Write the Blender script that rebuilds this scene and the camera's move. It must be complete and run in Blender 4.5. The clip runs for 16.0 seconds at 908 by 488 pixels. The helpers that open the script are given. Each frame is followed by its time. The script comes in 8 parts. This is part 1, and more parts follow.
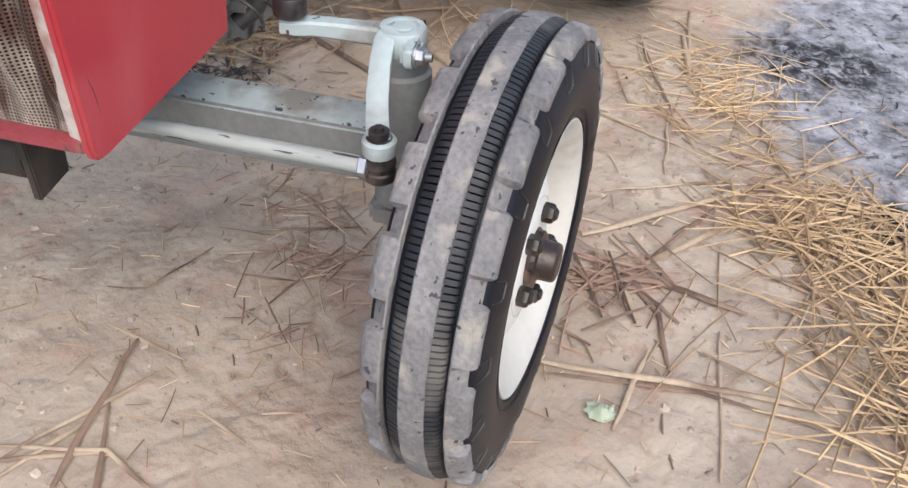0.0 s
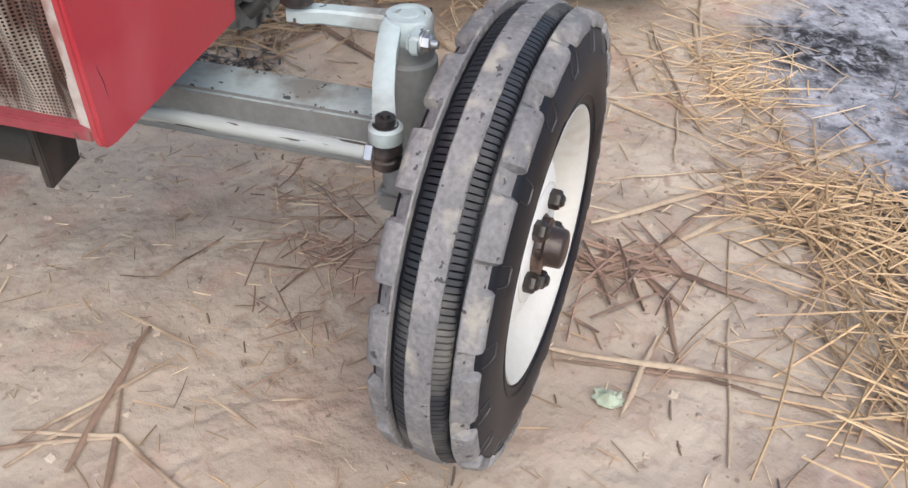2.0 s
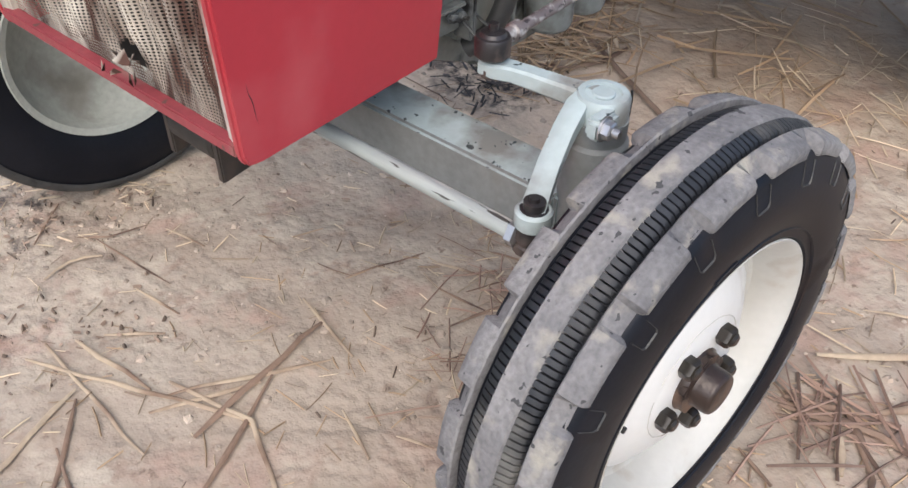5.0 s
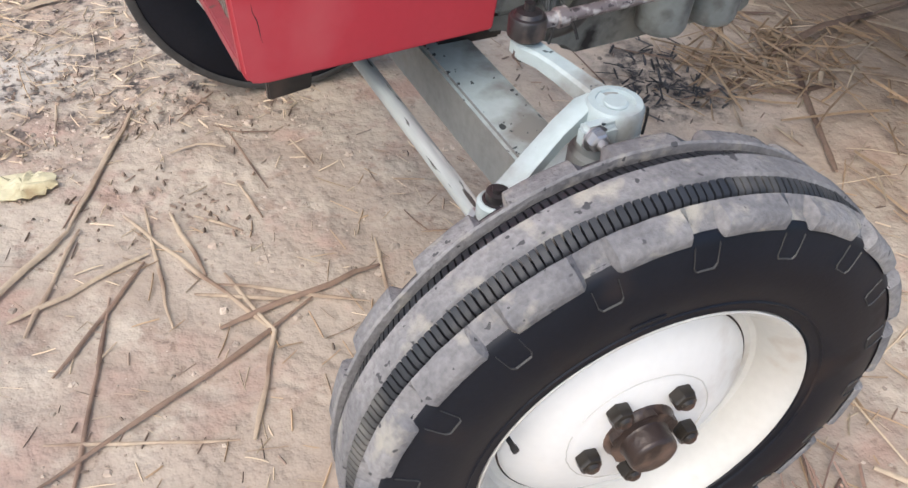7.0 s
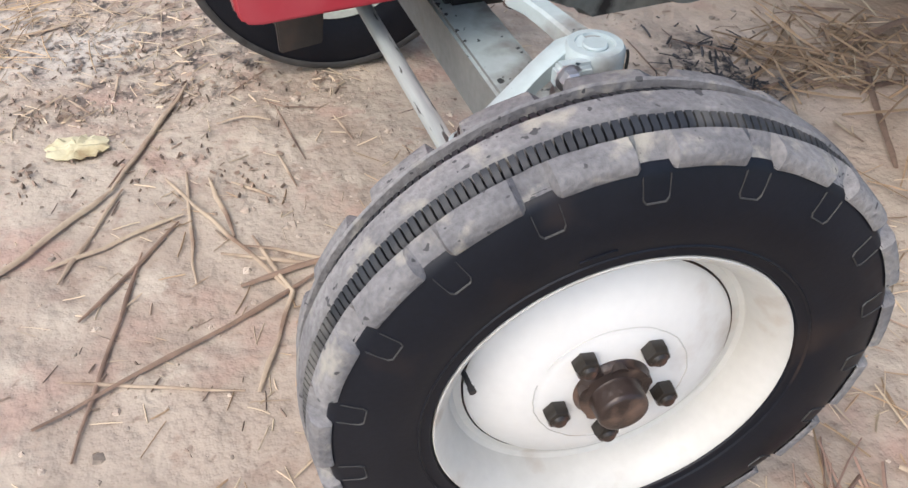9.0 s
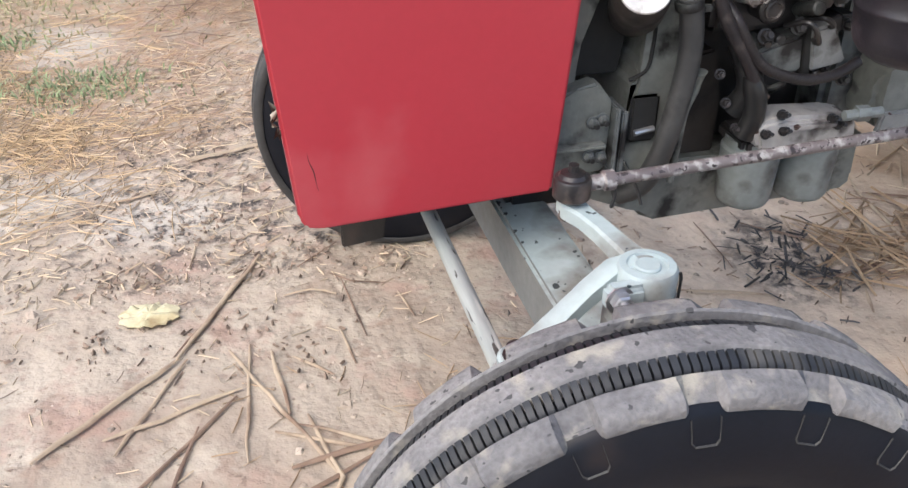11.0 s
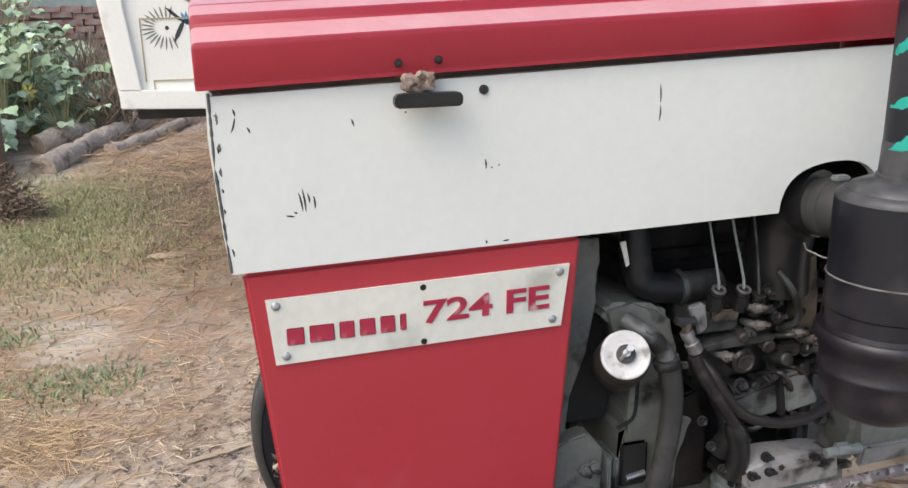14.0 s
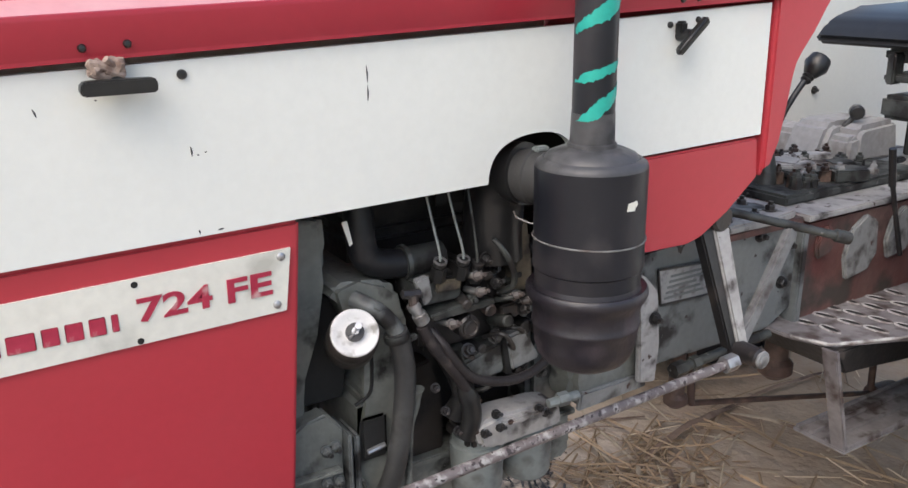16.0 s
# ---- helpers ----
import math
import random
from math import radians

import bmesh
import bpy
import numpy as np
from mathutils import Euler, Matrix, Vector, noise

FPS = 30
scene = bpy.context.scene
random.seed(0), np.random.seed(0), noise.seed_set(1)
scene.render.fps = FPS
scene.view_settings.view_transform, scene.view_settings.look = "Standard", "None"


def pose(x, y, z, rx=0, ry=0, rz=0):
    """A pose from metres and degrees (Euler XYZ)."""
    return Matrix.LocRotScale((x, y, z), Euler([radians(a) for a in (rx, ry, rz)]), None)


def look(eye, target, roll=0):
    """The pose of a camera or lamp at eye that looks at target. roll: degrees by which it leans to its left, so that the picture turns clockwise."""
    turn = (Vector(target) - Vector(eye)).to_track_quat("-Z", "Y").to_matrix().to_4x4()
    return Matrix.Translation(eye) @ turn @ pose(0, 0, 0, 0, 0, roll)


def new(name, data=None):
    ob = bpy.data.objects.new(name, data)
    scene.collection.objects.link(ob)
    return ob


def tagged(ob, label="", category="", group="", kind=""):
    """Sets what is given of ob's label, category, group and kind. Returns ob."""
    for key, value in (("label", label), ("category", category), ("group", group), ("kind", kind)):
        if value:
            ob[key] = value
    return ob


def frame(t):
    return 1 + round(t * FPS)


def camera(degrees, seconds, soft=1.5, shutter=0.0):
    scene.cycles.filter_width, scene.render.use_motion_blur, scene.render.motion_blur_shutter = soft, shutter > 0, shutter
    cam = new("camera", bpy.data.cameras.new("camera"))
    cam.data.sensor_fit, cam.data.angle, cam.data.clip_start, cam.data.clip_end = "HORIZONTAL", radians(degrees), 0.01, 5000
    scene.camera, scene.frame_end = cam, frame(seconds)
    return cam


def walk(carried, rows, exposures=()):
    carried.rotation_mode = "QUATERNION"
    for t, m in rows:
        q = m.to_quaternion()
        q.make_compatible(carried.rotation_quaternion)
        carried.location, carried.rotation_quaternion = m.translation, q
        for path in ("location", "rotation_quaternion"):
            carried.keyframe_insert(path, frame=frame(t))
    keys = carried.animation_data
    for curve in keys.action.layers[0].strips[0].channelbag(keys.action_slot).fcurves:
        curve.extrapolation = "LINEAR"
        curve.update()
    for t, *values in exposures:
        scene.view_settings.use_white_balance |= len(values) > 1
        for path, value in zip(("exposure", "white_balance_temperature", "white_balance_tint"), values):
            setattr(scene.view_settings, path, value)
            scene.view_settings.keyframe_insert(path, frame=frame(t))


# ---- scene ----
cam = camera(55.4, 16.0)
PATH = [
    (0, (-0.783, -0.505, 1.081), (0.73, -0.162, -0.181), 3.0),
    (0.5, (-0.78, -0.499, 1.075), (0.709, -0.176, -0.221), 3.0),
    (1, (-0.778, -0.497, 1.07), (0.698, -0.183, -0.242), 3.3),
    (1.5, (-0.781, -0.505, 1.074), (0.699, -0.163, -0.227), 2.7),
    (2, (-0.79, -0.516, 1.08), (0.704, -0.146, -0.198), 2.1),
    (2.5, (-0.799, -0.523, 1.086), (0.703, -0.154, -0.183), 1.5),
    (3, (-0.794, -0.528, 1.079), (0.685, -0.158, -0.215), 1.1),
    (3.5, (-0.764, -0.548, 1.07), (0.695, -0.107, -0.224), 1.9),
    (4, (-0.708, -0.56, 1.071), (0.683, 0.071, -0.22), -0.1),
    (4.5, (-0.635, -0.571, 1.086), (0.647, 0.272, -0.196), 1.9),
    (5, (-0.581, -0.624, 1.098), (0.596, 0.352, -0.191), 1.7),
    (5.2, (-0.566, -0.667, 1.107), (0.542, 0.388, -0.181), 2.4),
    (7.3, (-0.289, -0.814, 1.089), (0.362, 0.493, -0.278), 3.5),
    (7.5, (-0.263, -0.834, 1.078), (0.335, 0.521, -0.266), 2.0),
    (8, (-0.249, -0.869, 1.053), (0.29, 0.524, -0.278), 1.0),
    (8.2, (-0.25, -0.878, 1.046), (0.262, 0.519, -0.291), 1.2),
    (10.3, (-0.202, -0.896, 1.035), (0.37, 0.488, -0.291), 3.1),
    (10.5, (-0.202, -0.894, 1.046), (0.366, 0.539, -0.228), 2.8),
    (11, (-0.199, -0.856, 1.089), (0.23, 0.781, 0.023), 0.3),
    (11.5, (-0.197, -0.842, 1.123), (0.18, 0.87, 0.161), -1.6),
    (12, (-0.208, -0.85, 1.16), (0.128, 0.959, 0.375), -0.7),
    (12.5, (-0.212, -0.85, 1.193), (0.148, 1.002, 0.529), 0.3),
    (13, (-0.214, -0.857, 1.22), (0.158, 1.035, 0.686), 0.1),
    (13.5, (-0.214, -0.859, 1.233), (0.173, 1.032, 0.712), -0.5),
    (14, (-0.202, -0.852, 1.235), (0.308, 1.001, 0.682), -1.1),
    (14.5, (-0.189, -0.856, 1.238), (0.421, 0.971, 0.7), -1.5),
    (15, (-0.178, -0.862, 1.234), (0.545, 0.909, 0.651), -2.1),
    (15.5, (-0.165, -0.869, 1.229), (0.659, 0.839, 0.594), -1.8),
    (16, (-0.162, -0.87, 1.237), (0.845, 0.749, 0.632), -0.6),
]
walk(cam, [(t, look(eye, target, roll)) for t, eye, target, roll in PATH], [(0.0, 0.8, 6500, 10), (5.0, 0.78, 6480, 10), (7.5, 0.92, 6500, 10), (8.0, 0.92, 6500, 10), (10.5, 0.82, 6500, 10), (11.2, 1.1, 6560, 10), (12.2, 1.1, 6660, 9), (12.7, 0.93, 6680, 9), (13.5, 0.71, 6680, 9), (15.0, 0.69, 6640, 9), (16.0, 0.8, 6640, 10)])

# ---- light ----
world = bpy.data.worlds.new("sky")
scene.world = world
world.use_nodes = True
wn, wl = world.node_tree.nodes, world.node_tree.links
sky = wn.new("ShaderNodeTexSky")
sky.sky_type = "NISHITA"
sky.sun_disc = False
sky.sun_elevation, sky.sun_rotation = radians(51), radians(240)
sky.dust_density, sky.air_density, sky.ozone_density = 3.0, 1.0, 1.0
wl.new(sky.outputs["Color"], wn["Background"].inputs["Color"])
wn["Background"].inputs["Strength"].default_value = 0.15
sun = new("sun", bpy.data.lights.new("sun", "SUN"))
sun.data.energy, sun.data.angle, sun.data.color = 1.0, radians(65), (1.0, 0.965, 0.925)
sun.matrix_world = look((-4.2, -2.4, 5.9), (0, 0, 0))

# ---- materials ----


def mat(name, a, b, rough=0.5, metal=0.0, scale=6.0, fine=90.0, bump=0.15, dist=0.002, dirt=None, amount=0.0, dscale=4.0,
        chips=None, chip_amount=0.0, chip_scale=30.0, island=0.0, stretch=None, spec=0.5, coat=0.0, grain=0.35):
    """A surface with a slow and a fine variation, dirt in patches, chips, and fine relief."""
    m = bpy.data.materials.new(name)
    m.use_nodes = True
    n, l = m.node_tree.nodes, m.node_tree.links
    p = n["Principled BSDF"]
    p.inputs["Metallic"].default_value = metal
    p.inputs["Specular IOR Level"].default_value = spec
    p.inputs["Coat Weight"].default_value = coat
    co = n.new("ShaderNodeTexCoord").outputs["Object"]
    if stretch:
        mp = n.new("ShaderNodeMapping")
        mp.inputs["Scale"].default_value = stretch
        l.new(co, mp.inputs["Vector"])
        co = mp.outputs["Vector"]

    def noise_at(s, detail=4.0):
        t = n.new("ShaderNodeTexNoise")
        t.inputs["Scale"].default_value, t.inputs["Detail"].default_value = s, detail
        l.new(co, t.inputs["Vector"])
        return t.outputs["Fac"]

    def ramp(f, lo, hi):
        r = n.new("ShaderNodeMapRange")
        r.inputs["From Min"].default_value, r.inputs["From Max"].default_value = lo, hi
        l.new(f, r.inputs["Value"])
        return r.outputs["Result"]

    def mix(f, x, y):
        c = n.new("ShaderNodeMix")
        c.data_type = "RGBA"
        l.new(f, c.inputs["Factor"])
        for socket, v in ((c.inputs["A"], x), (c.inputs["B"], y)):
            if isinstance(v, tuple):
                socket.default_value = (*v, 1)
            else:
                l.new(v, socket)
        return c.outputs["Result"]

    slow, quick = noise_at(scale), noise_at(fine, 3.0)
    col = mix(ramp(slow, 0.3, 0.7), a, b)
    speck = n.new("ShaderNodeMix")
    speck.data_type, speck.blend_type = "RGBA", "MULTIPLY"
    speck.inputs["Factor"].default_value = grain
    l.new(col, speck.inputs["A"])
    g = n.new("ShaderNodeMapRange")
    g.inputs["From Min"].default_value, g.inputs["From Max"].default_value = 0.3, 0.7
    g.inputs["To Min"].default_value, g.inputs["To Max"].default_value = 0.7, 1.25
    l.new(quick, g.inputs["Value"])
    l.new(g.outputs["Result"], speck.inputs["B"])
    col = speck.outputs["Result"]
    rgh = None
    if dirt:
        mask = ramp(noise_at(dscale, 6.0), 0.62 - amount * 0.5, 0.75 - amount * 0.4)
        col = mix(mask, col, dirt)
        r = n.new("ShaderNodeMapRange")
        r.inputs["To Min"].default_value, r.inputs["To Max"].default_value = rough, min(1.0, rough + 0.3)
        l.new(mask, r.inputs["Value"])
        rgh = r.outputs["Result"]
    if chips:
        mask = ramp(noise_at(chip_scale, 2.0), 0.76 - chip_amount * 0.2, 0.78 - chip_amount * 0.2)
        col = mix(mask, col, chips)
    if island:
        geo = n.new("ShaderNodeNewGeometry").outputs["Random Per Island"]
        v = n.new("ShaderNodeMapRange")
        v.inputs["To Min"].default_value, v.inputs["To Max"].default_value = 1 - island, 1 + island
        l.new(geo, v.inputs["Value"])
        k = n.new("ShaderNodeMix")
        k.data_type, k.blend_type = "RGBA", "MULTIPLY"
        k.inputs["Factor"].default_value = 1.0
        l.new(col, k.inputs["A"])
        l.new(v.outputs["Result"], k.inputs["B"])
        col = k.outputs["Result"]
    l.new(col, p.inputs["Base Color"])
    if rgh:
        l.new(rgh, p.inputs["Roughness"])
    else:
        p.inputs["Roughness"].default_value = rough
    bp = n.new("ShaderNodeBump")
    bp.inputs["Strength"].default_value, bp.inputs["Distance"].default_value = bump, dist
    l.new(quick, bp.inputs["Height"])
    l.new(bp.outputs["Normal"], p.inputs["Normal"])
    return m


RED = mat("red_paint", (0.405, 0.037, 0.051), (0.44, 0.043, 0.058), 0.36, scale=3, bump=0.03, dirt=(0.5, 0.1, 0.11), amount=0.02, dscale=3, spec=0.4, grain=0.08)
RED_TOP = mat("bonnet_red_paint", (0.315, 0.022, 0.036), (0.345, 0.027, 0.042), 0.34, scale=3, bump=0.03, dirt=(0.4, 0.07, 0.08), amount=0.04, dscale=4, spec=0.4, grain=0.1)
# Ledge red: a dust film, with the sky's pale sheen put into the colour.
RED_SHEEN = mat("dust_and_sheen_red", (0.58, 0.26, 0.27), (0.64, 0.34, 0.345), 0.38, scale=5, bump=0.03, dirt=(0.66, 0.42, 0.42), amount=0.1, dscale=7, spec=0.5, grain=0.12)
RED_OLD = mat("faded_red_paint", (0.29, 0.05, 0.062), (0.23, 0.042, 0.05), 0.55, dirt=(0.28, 0.15, 0.13), amount=0.1, dscale=14, chips=(0.12, 0.06, 0.05), chip_amount=0.4)
WHITE = mat("white_paint", (0.725, 0.745, 0.71), (0.695, 0.715, 0.68), 0.32, scale=2.5, bump=0.02, dirt=(0.71, 0.71, 0.67), amount=0.0, dscale=6, grain=0.06)
# Dusty cream; on the barrel its dullness also puts shading into the colour.
RIM_CREAM = mat("rim_dulled_cream", (0.57, 0.565, 0.53), (0.5, 0.493, 0.455), 0.45, scale=9, bump=0.05, dirt=(0.4, 0.34, 0.28), amount=0.1, dscale=11, grain=0.1)
RIM_WHITE = mat("rim_white_paint", (0.745, 0.745, 0.72), (0.69, 0.685, 0.66), 0.4, scale=7, bump=0.03, dirt=(0.55, 0.5, 0.45), amount=0.06, dscale=9, grain=0.06)
# Back of the rims: duller than the front, its shade put into the colour.
RIM_BACK = mat("rim_back_shaded", (0.4, 0.425, 0.39), (0.34, 0.36, 0.325), 0.6, scale=4, bump=0.1, dirt=(0.2, 0.19, 0.165), amount=0.08, dscale=5)
EDGEM = mat("worn_edge_metal", (0.06, 0.06, 0.062), (0.16, 0.155, 0.15), 0.5, metal=0.3, scale=60, bump=0.3)
PLATE = mat("plate_white", (0.74, 0.74, 0.67), (0.66, 0.66, 0.6), 0.45, scale=14, bump=0.03, dirt=(0.46, 0.46, 0.41), amount=0.07, dscale=12, grain=0.15)
LETTER = mat("letter_red", (0.33, 0.015, 0.045), (0.4, 0.03, 0.065), 0.5, scale=20, dirt=(0.5, 0.3, 0.3), amount=0.04, dscale=45)
RUBBER = mat("tyre_rubber", (0.006, 0.0075, 0.012), (0.01, 0.0115, 0.0165), 0.4, scale=9, fine=160, bump=0.12, dist=0.001, dirt=(0.03, 0.022, 0.02), amount=0.06, dscale=7, spec=0.2)
TREAD = mat("dusty_tread", (0.25, 0.242, 0.238), (0.125, 0.123, 0.128), 0.85, scale=11, fine=150, bump=0.8, dist=0.003, dirt=(0.33, 0.31, 0.265), amount=0.12, dscale=30, chips=(0.06, 0.06, 0.062), chip_amount=0.4, chip_scale=80, grain=0.7)
GROOVE = mat("groove_rubber", (0.009, 0.0105, 0.0135), (0.024, 0.027, 0.033), 0.55, scale=12, bump=0.3, dirt=(0.13, 0.125, 0.115), amount=0.16, dscale=9)
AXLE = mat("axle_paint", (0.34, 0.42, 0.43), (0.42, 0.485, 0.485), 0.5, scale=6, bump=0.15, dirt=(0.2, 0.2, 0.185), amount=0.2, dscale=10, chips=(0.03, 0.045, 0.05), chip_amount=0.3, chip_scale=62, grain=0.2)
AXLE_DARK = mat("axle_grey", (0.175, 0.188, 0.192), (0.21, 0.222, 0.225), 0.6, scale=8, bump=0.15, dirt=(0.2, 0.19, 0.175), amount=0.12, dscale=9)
IRON = mat("oily_iron", (0.01, 0.01, 0.011), (0.026, 0.024, 0.024), 0.33, scale=14, bump=0.4, dirt=(0.05, 0.042, 0.038), amount=0.12, dscale=14)
CAST = mat("engine_casting", (0.034, 0.037, 0.036), (0.066, 0.072, 0.068), 0.36, scale=9, bump=0.5, dirt=(0.01, 0.009, 0.009), amount=0.36, dscale=22, chips=(0.14, 0.14, 0.135), chip_amount=0.35, chip_scale=70)
GEAR = mat("gearbox_paint", (0.135, 0.15, 0.155), (0.185, 0.2, 0.203), 0.42, scale=5, bump=0.3, dirt=(0.022, 0.02, 0.02), amount=0.2, dscale=16, chips=(0.03, 0.022, 0.02), chip_amount=0.4, chip_scale=48, grain=0.25)
ENG = mat("oily_grey_casting", (0.1, 0.11, 0.11), (0.16, 0.17, 0.168), 0.38, scale=9, bump=0.5, dirt=(0.012, 0.011, 0.011), amount=0.36, dscale=24)
GREASY = mat("greasy_steel", (0.042, 0.038, 0.04), (0.02, 0.019, 0.02), 0.34, metal=0.3, scale=18, bump=0.5, dirt=(0.1, 0.075, 0.065), amount=0.2, dscale=25)
RUSTY = mat("rusty_steel", (0.085, 0.05, 0.042), (0.05, 0.036, 0.033), 0.6, metal=0.3, scale=18, bump=0.5, dirt=(0.15, 0.1, 0.08), amount=0.25, dscale=20)
REDBROWN = mat("red_brown_casting", (0.095, 0.03, 0.027), (0.13, 0.075, 0.066), 0.5, scale=8, bump=0.4, dirt=(0.05, 0.04, 0.035), amount=0.25, dscale=12)
HUBM = mat("oily_hub", (0.05, 0.033, 0.027), (0.022, 0.017, 0.016), 0.3, metal=0.2, scale=22, bump=0.5, dirt=(0.17, 0.11, 0.082), amount=0.2, dscale=20)
NUTM = mat("greasy_nut", (0.036, 0.03, 0.024), (0.018, 0.016, 0.014), 0.3, metal=0.2, scale=40, bump=0.5, dirt=(0.11, 0.06, 0.045), amount=0.14, dscale=40)
STEEL = mat("bare_steel", (0.55, 0.55, 0.56), (0.42, 0.42, 0.43), 0.35, metal=0.85, scale=25, bump=0.2, dirt=(0.15, 0.13, 0.11), amount=0.12, dscale=25)
PIPE = mat("worn_pipe", (0.16, 0.165, 0.165), (0.24, 0.24, 0.235), 0.5, metal=0.2, scale=15, bump=0.4, dirt=(0.1, 0.08, 0.075), amount=0.3, dscale=26, chips=(0.05, 0.035, 0.03), chip_amount=0.5, chip_scale=70)
TIE = mat("tie_rod_paint", (0.38, 0.415, 0.4), (0.2, 0.22, 0.215), 0.5, scale=30, bump=0.15, dirt=(0.56, 0.56, 0.52), amount=0.16, dscale=40, chips=(0.05, 0.048, 0.044), chip_amount=0.7, chip_scale=90, grain=0.2, stretch=(1.5, 0.16, 1.5))
BLACK = mat("black_enamel", (0.009, 0.01, 0.014), (0.016, 0.0165, 0.021), 0.36, scale=8, bump=0.1, dirt=(0.04, 0.036, 0.038), amount=0.12, dscale=8, grain=0.2, spec=0.38)
HOSE = mat("rubber_hose", (0.01, 0.0105, 0.0125), (0.022, 0.0225, 0.025), 0.42, scale=20, bump=0.25, spec=0.35, dirt=(0.05, 0.046, 0.044), amount=0.12, dscale=18)
CUP = mat("filter_cup", (0.22, 0.245, 0.24), (0.18, 0.2, 0.197), 0.5, scale=10, bump=0.1, dirt=(0.08, 0.075, 0.07), amount=0.15, dscale=16)
BRKT = mat("dusty_bracket", (0.02, 0.018, 0.016), (0.036, 0.03, 0.025), 0.7, scale=9, bump=0.3, dirt=(0.07, 0.05, 0.04), amount=0.16, dscale=16)
CASTG = mat("oily_grey_strut", (0.13, 0.135, 0.14), (0.19, 0.195, 0.2), 0.5, scale=10, bump=0.3, dirt=(0.06, 0.05, 0.048), amount=0.25, dscale=20, chips=(0.3, 0.3, 0.3), chip_amount=0.2, chip_scale=60)
MESHM = mat("grille_mesh", (0.66, 0.62, 0.53), (0.45, 0.39, 0.32), 0.6, scale=11, bump=0.2, dirt=(0.075, 0.036, 0.026), amount=0.55, dscale=7, stretch=(2, 3.4, 0.7))
TAPE = mat("teal_tape", (0.02, 0.42, 0.33), (0.015, 0.34, 0.28), 0.4, scale=20, bump=0.1)
PLASTIC = mat("black_plastic", (0.012, 0.012, 0.013), (0.02, 0.02, 0.02), 0.32, scale=30, bump=0.1)
LINK = mat("flaking_link", (0.19, 0.165, 0.165), (0.12, 0.1, 0.102), 0.45, metal=0.1, scale=9, bump=0.5, dirt=(0.38, 0.37, 0.36), amount=0.24, dscale=90, chips=(0.045, 0.036, 0.038), chip_amount=0.75, chip_scale=130)
PLATEM = mat("worn_data_plate", (0.4, 0.41, 0.42), (0.27, 0.275, 0.28), 0.4, metal=0.2, scale=22, bump=0.2, dirt=(0.1, 0.09, 0.09), amount=0.22, dscale=40)
PALEC = mat("pale_scraped_metal", (0.4, 0.395, 0.39), (0.27, 0.265, 0.262), 0.42, metal=0.1, scale=16, bump=0.3, dirt=(0.05, 0.042, 0.04), amount=0.2, dscale=26, chips=(0.05, 0.03, 0.025), chip_amount=0.45, chip_scale=60)
LIFTM = mat("pale_lift_paint", (0.22, 0.22, 0.228), (0.3, 0.3, 0.3), 0.5, scale=9, bump=0.2, dirt=(0.16, 0.14, 0.135), amount=0.14, dscale=14)
STEPRIM = mat("polished_rim", (0.5, 0.49, 0.49), (0.33, 0.32, 0.32), 0.5, metal=0.0, scale=30, bump=0.2, dirt=(0.13, 0.11, 0.105), amount=0.36, dscale=30)
SHOULDER = mat("dusty_shoulder", (0.05, 0.05, 0.054), (0.075, 0.074, 0.077), 0.4, scale=14, bump=0.2, dirt=(0.028, 0.028, 0.03), amount=0.25, dscale=18)
STRIP = mat("worn_strip", (0.62, 0.58, 0.52), (0.5, 0.42, 0.38), 0.6, scale=14, bump=0.4, dirt=(0.3, 0.16, 0.13), amount=0.3, dscale=22)
COVER = mat("grey_green_casting", (0.125, 0.131, 0.12), (0.19, 0.2, 0.183), 0.42, scale=11, bump=0.5, dirt=(0.014, 0.013, 0.012), amount=0.16, dscale=20, chips=(0.16, 0.165, 0.155), chip_amount=0.35, chip_scale=60)
CANM = mat("brown_can", (0.022, 0.018, 0.016), (0.04, 0.032, 0.028), 0.42, scale=14, bump=0.3, dirt=(0.015, 0.013, 0.012), amount=0.25, dscale=14)
CAPM = mat("bright_cap", (0.62, 0.61, 0.6), (0.5, 0.5, 0.5), 0.55, metal=0.25, scale=40, bump=0.2, dirt=(0.3, 0.29, 0.27), amount=0.2, dscale=60, grain=0.3)
OCHRE = mat("olive_stained", (0.085, 0.07, 0.045), (0.13, 0.11, 0.08), 0.5, scale=25, bump=0.4, dirt=(0.025, 0.02, 0.018), amount=0.35, dscale=30)
DUSTY = mat("dusty_rubber", (0.03, 0.03, 0.031), (0.055, 0.055, 0.054), 0.5, scale=14, bump=0.25, dirt=(0.025, 0.024, 0.024), amount=0.1, dscale=20)
BRAID = mat("braided_hose", (0.015, 0.0135, 0.015), (0.032, 0.027, 0.028), 0.4, scale=25, bump=0.4, fine=300, spec=0.35, dirt=(0.07, 0.058, 0.054), amount=0.1, dscale=40)
BAREC = mat("bare_casting", (0.2, 0.21, 0.215), (0.28, 0.285, 0.285), 0.42, metal=0.1, scale=12, bump=0.4, dirt=(0.05, 0.044, 0.042), amount=0.26, dscale=24, chips=(0.06, 0.03, 0.025), chip_amount=0.25, chip_scale=50)
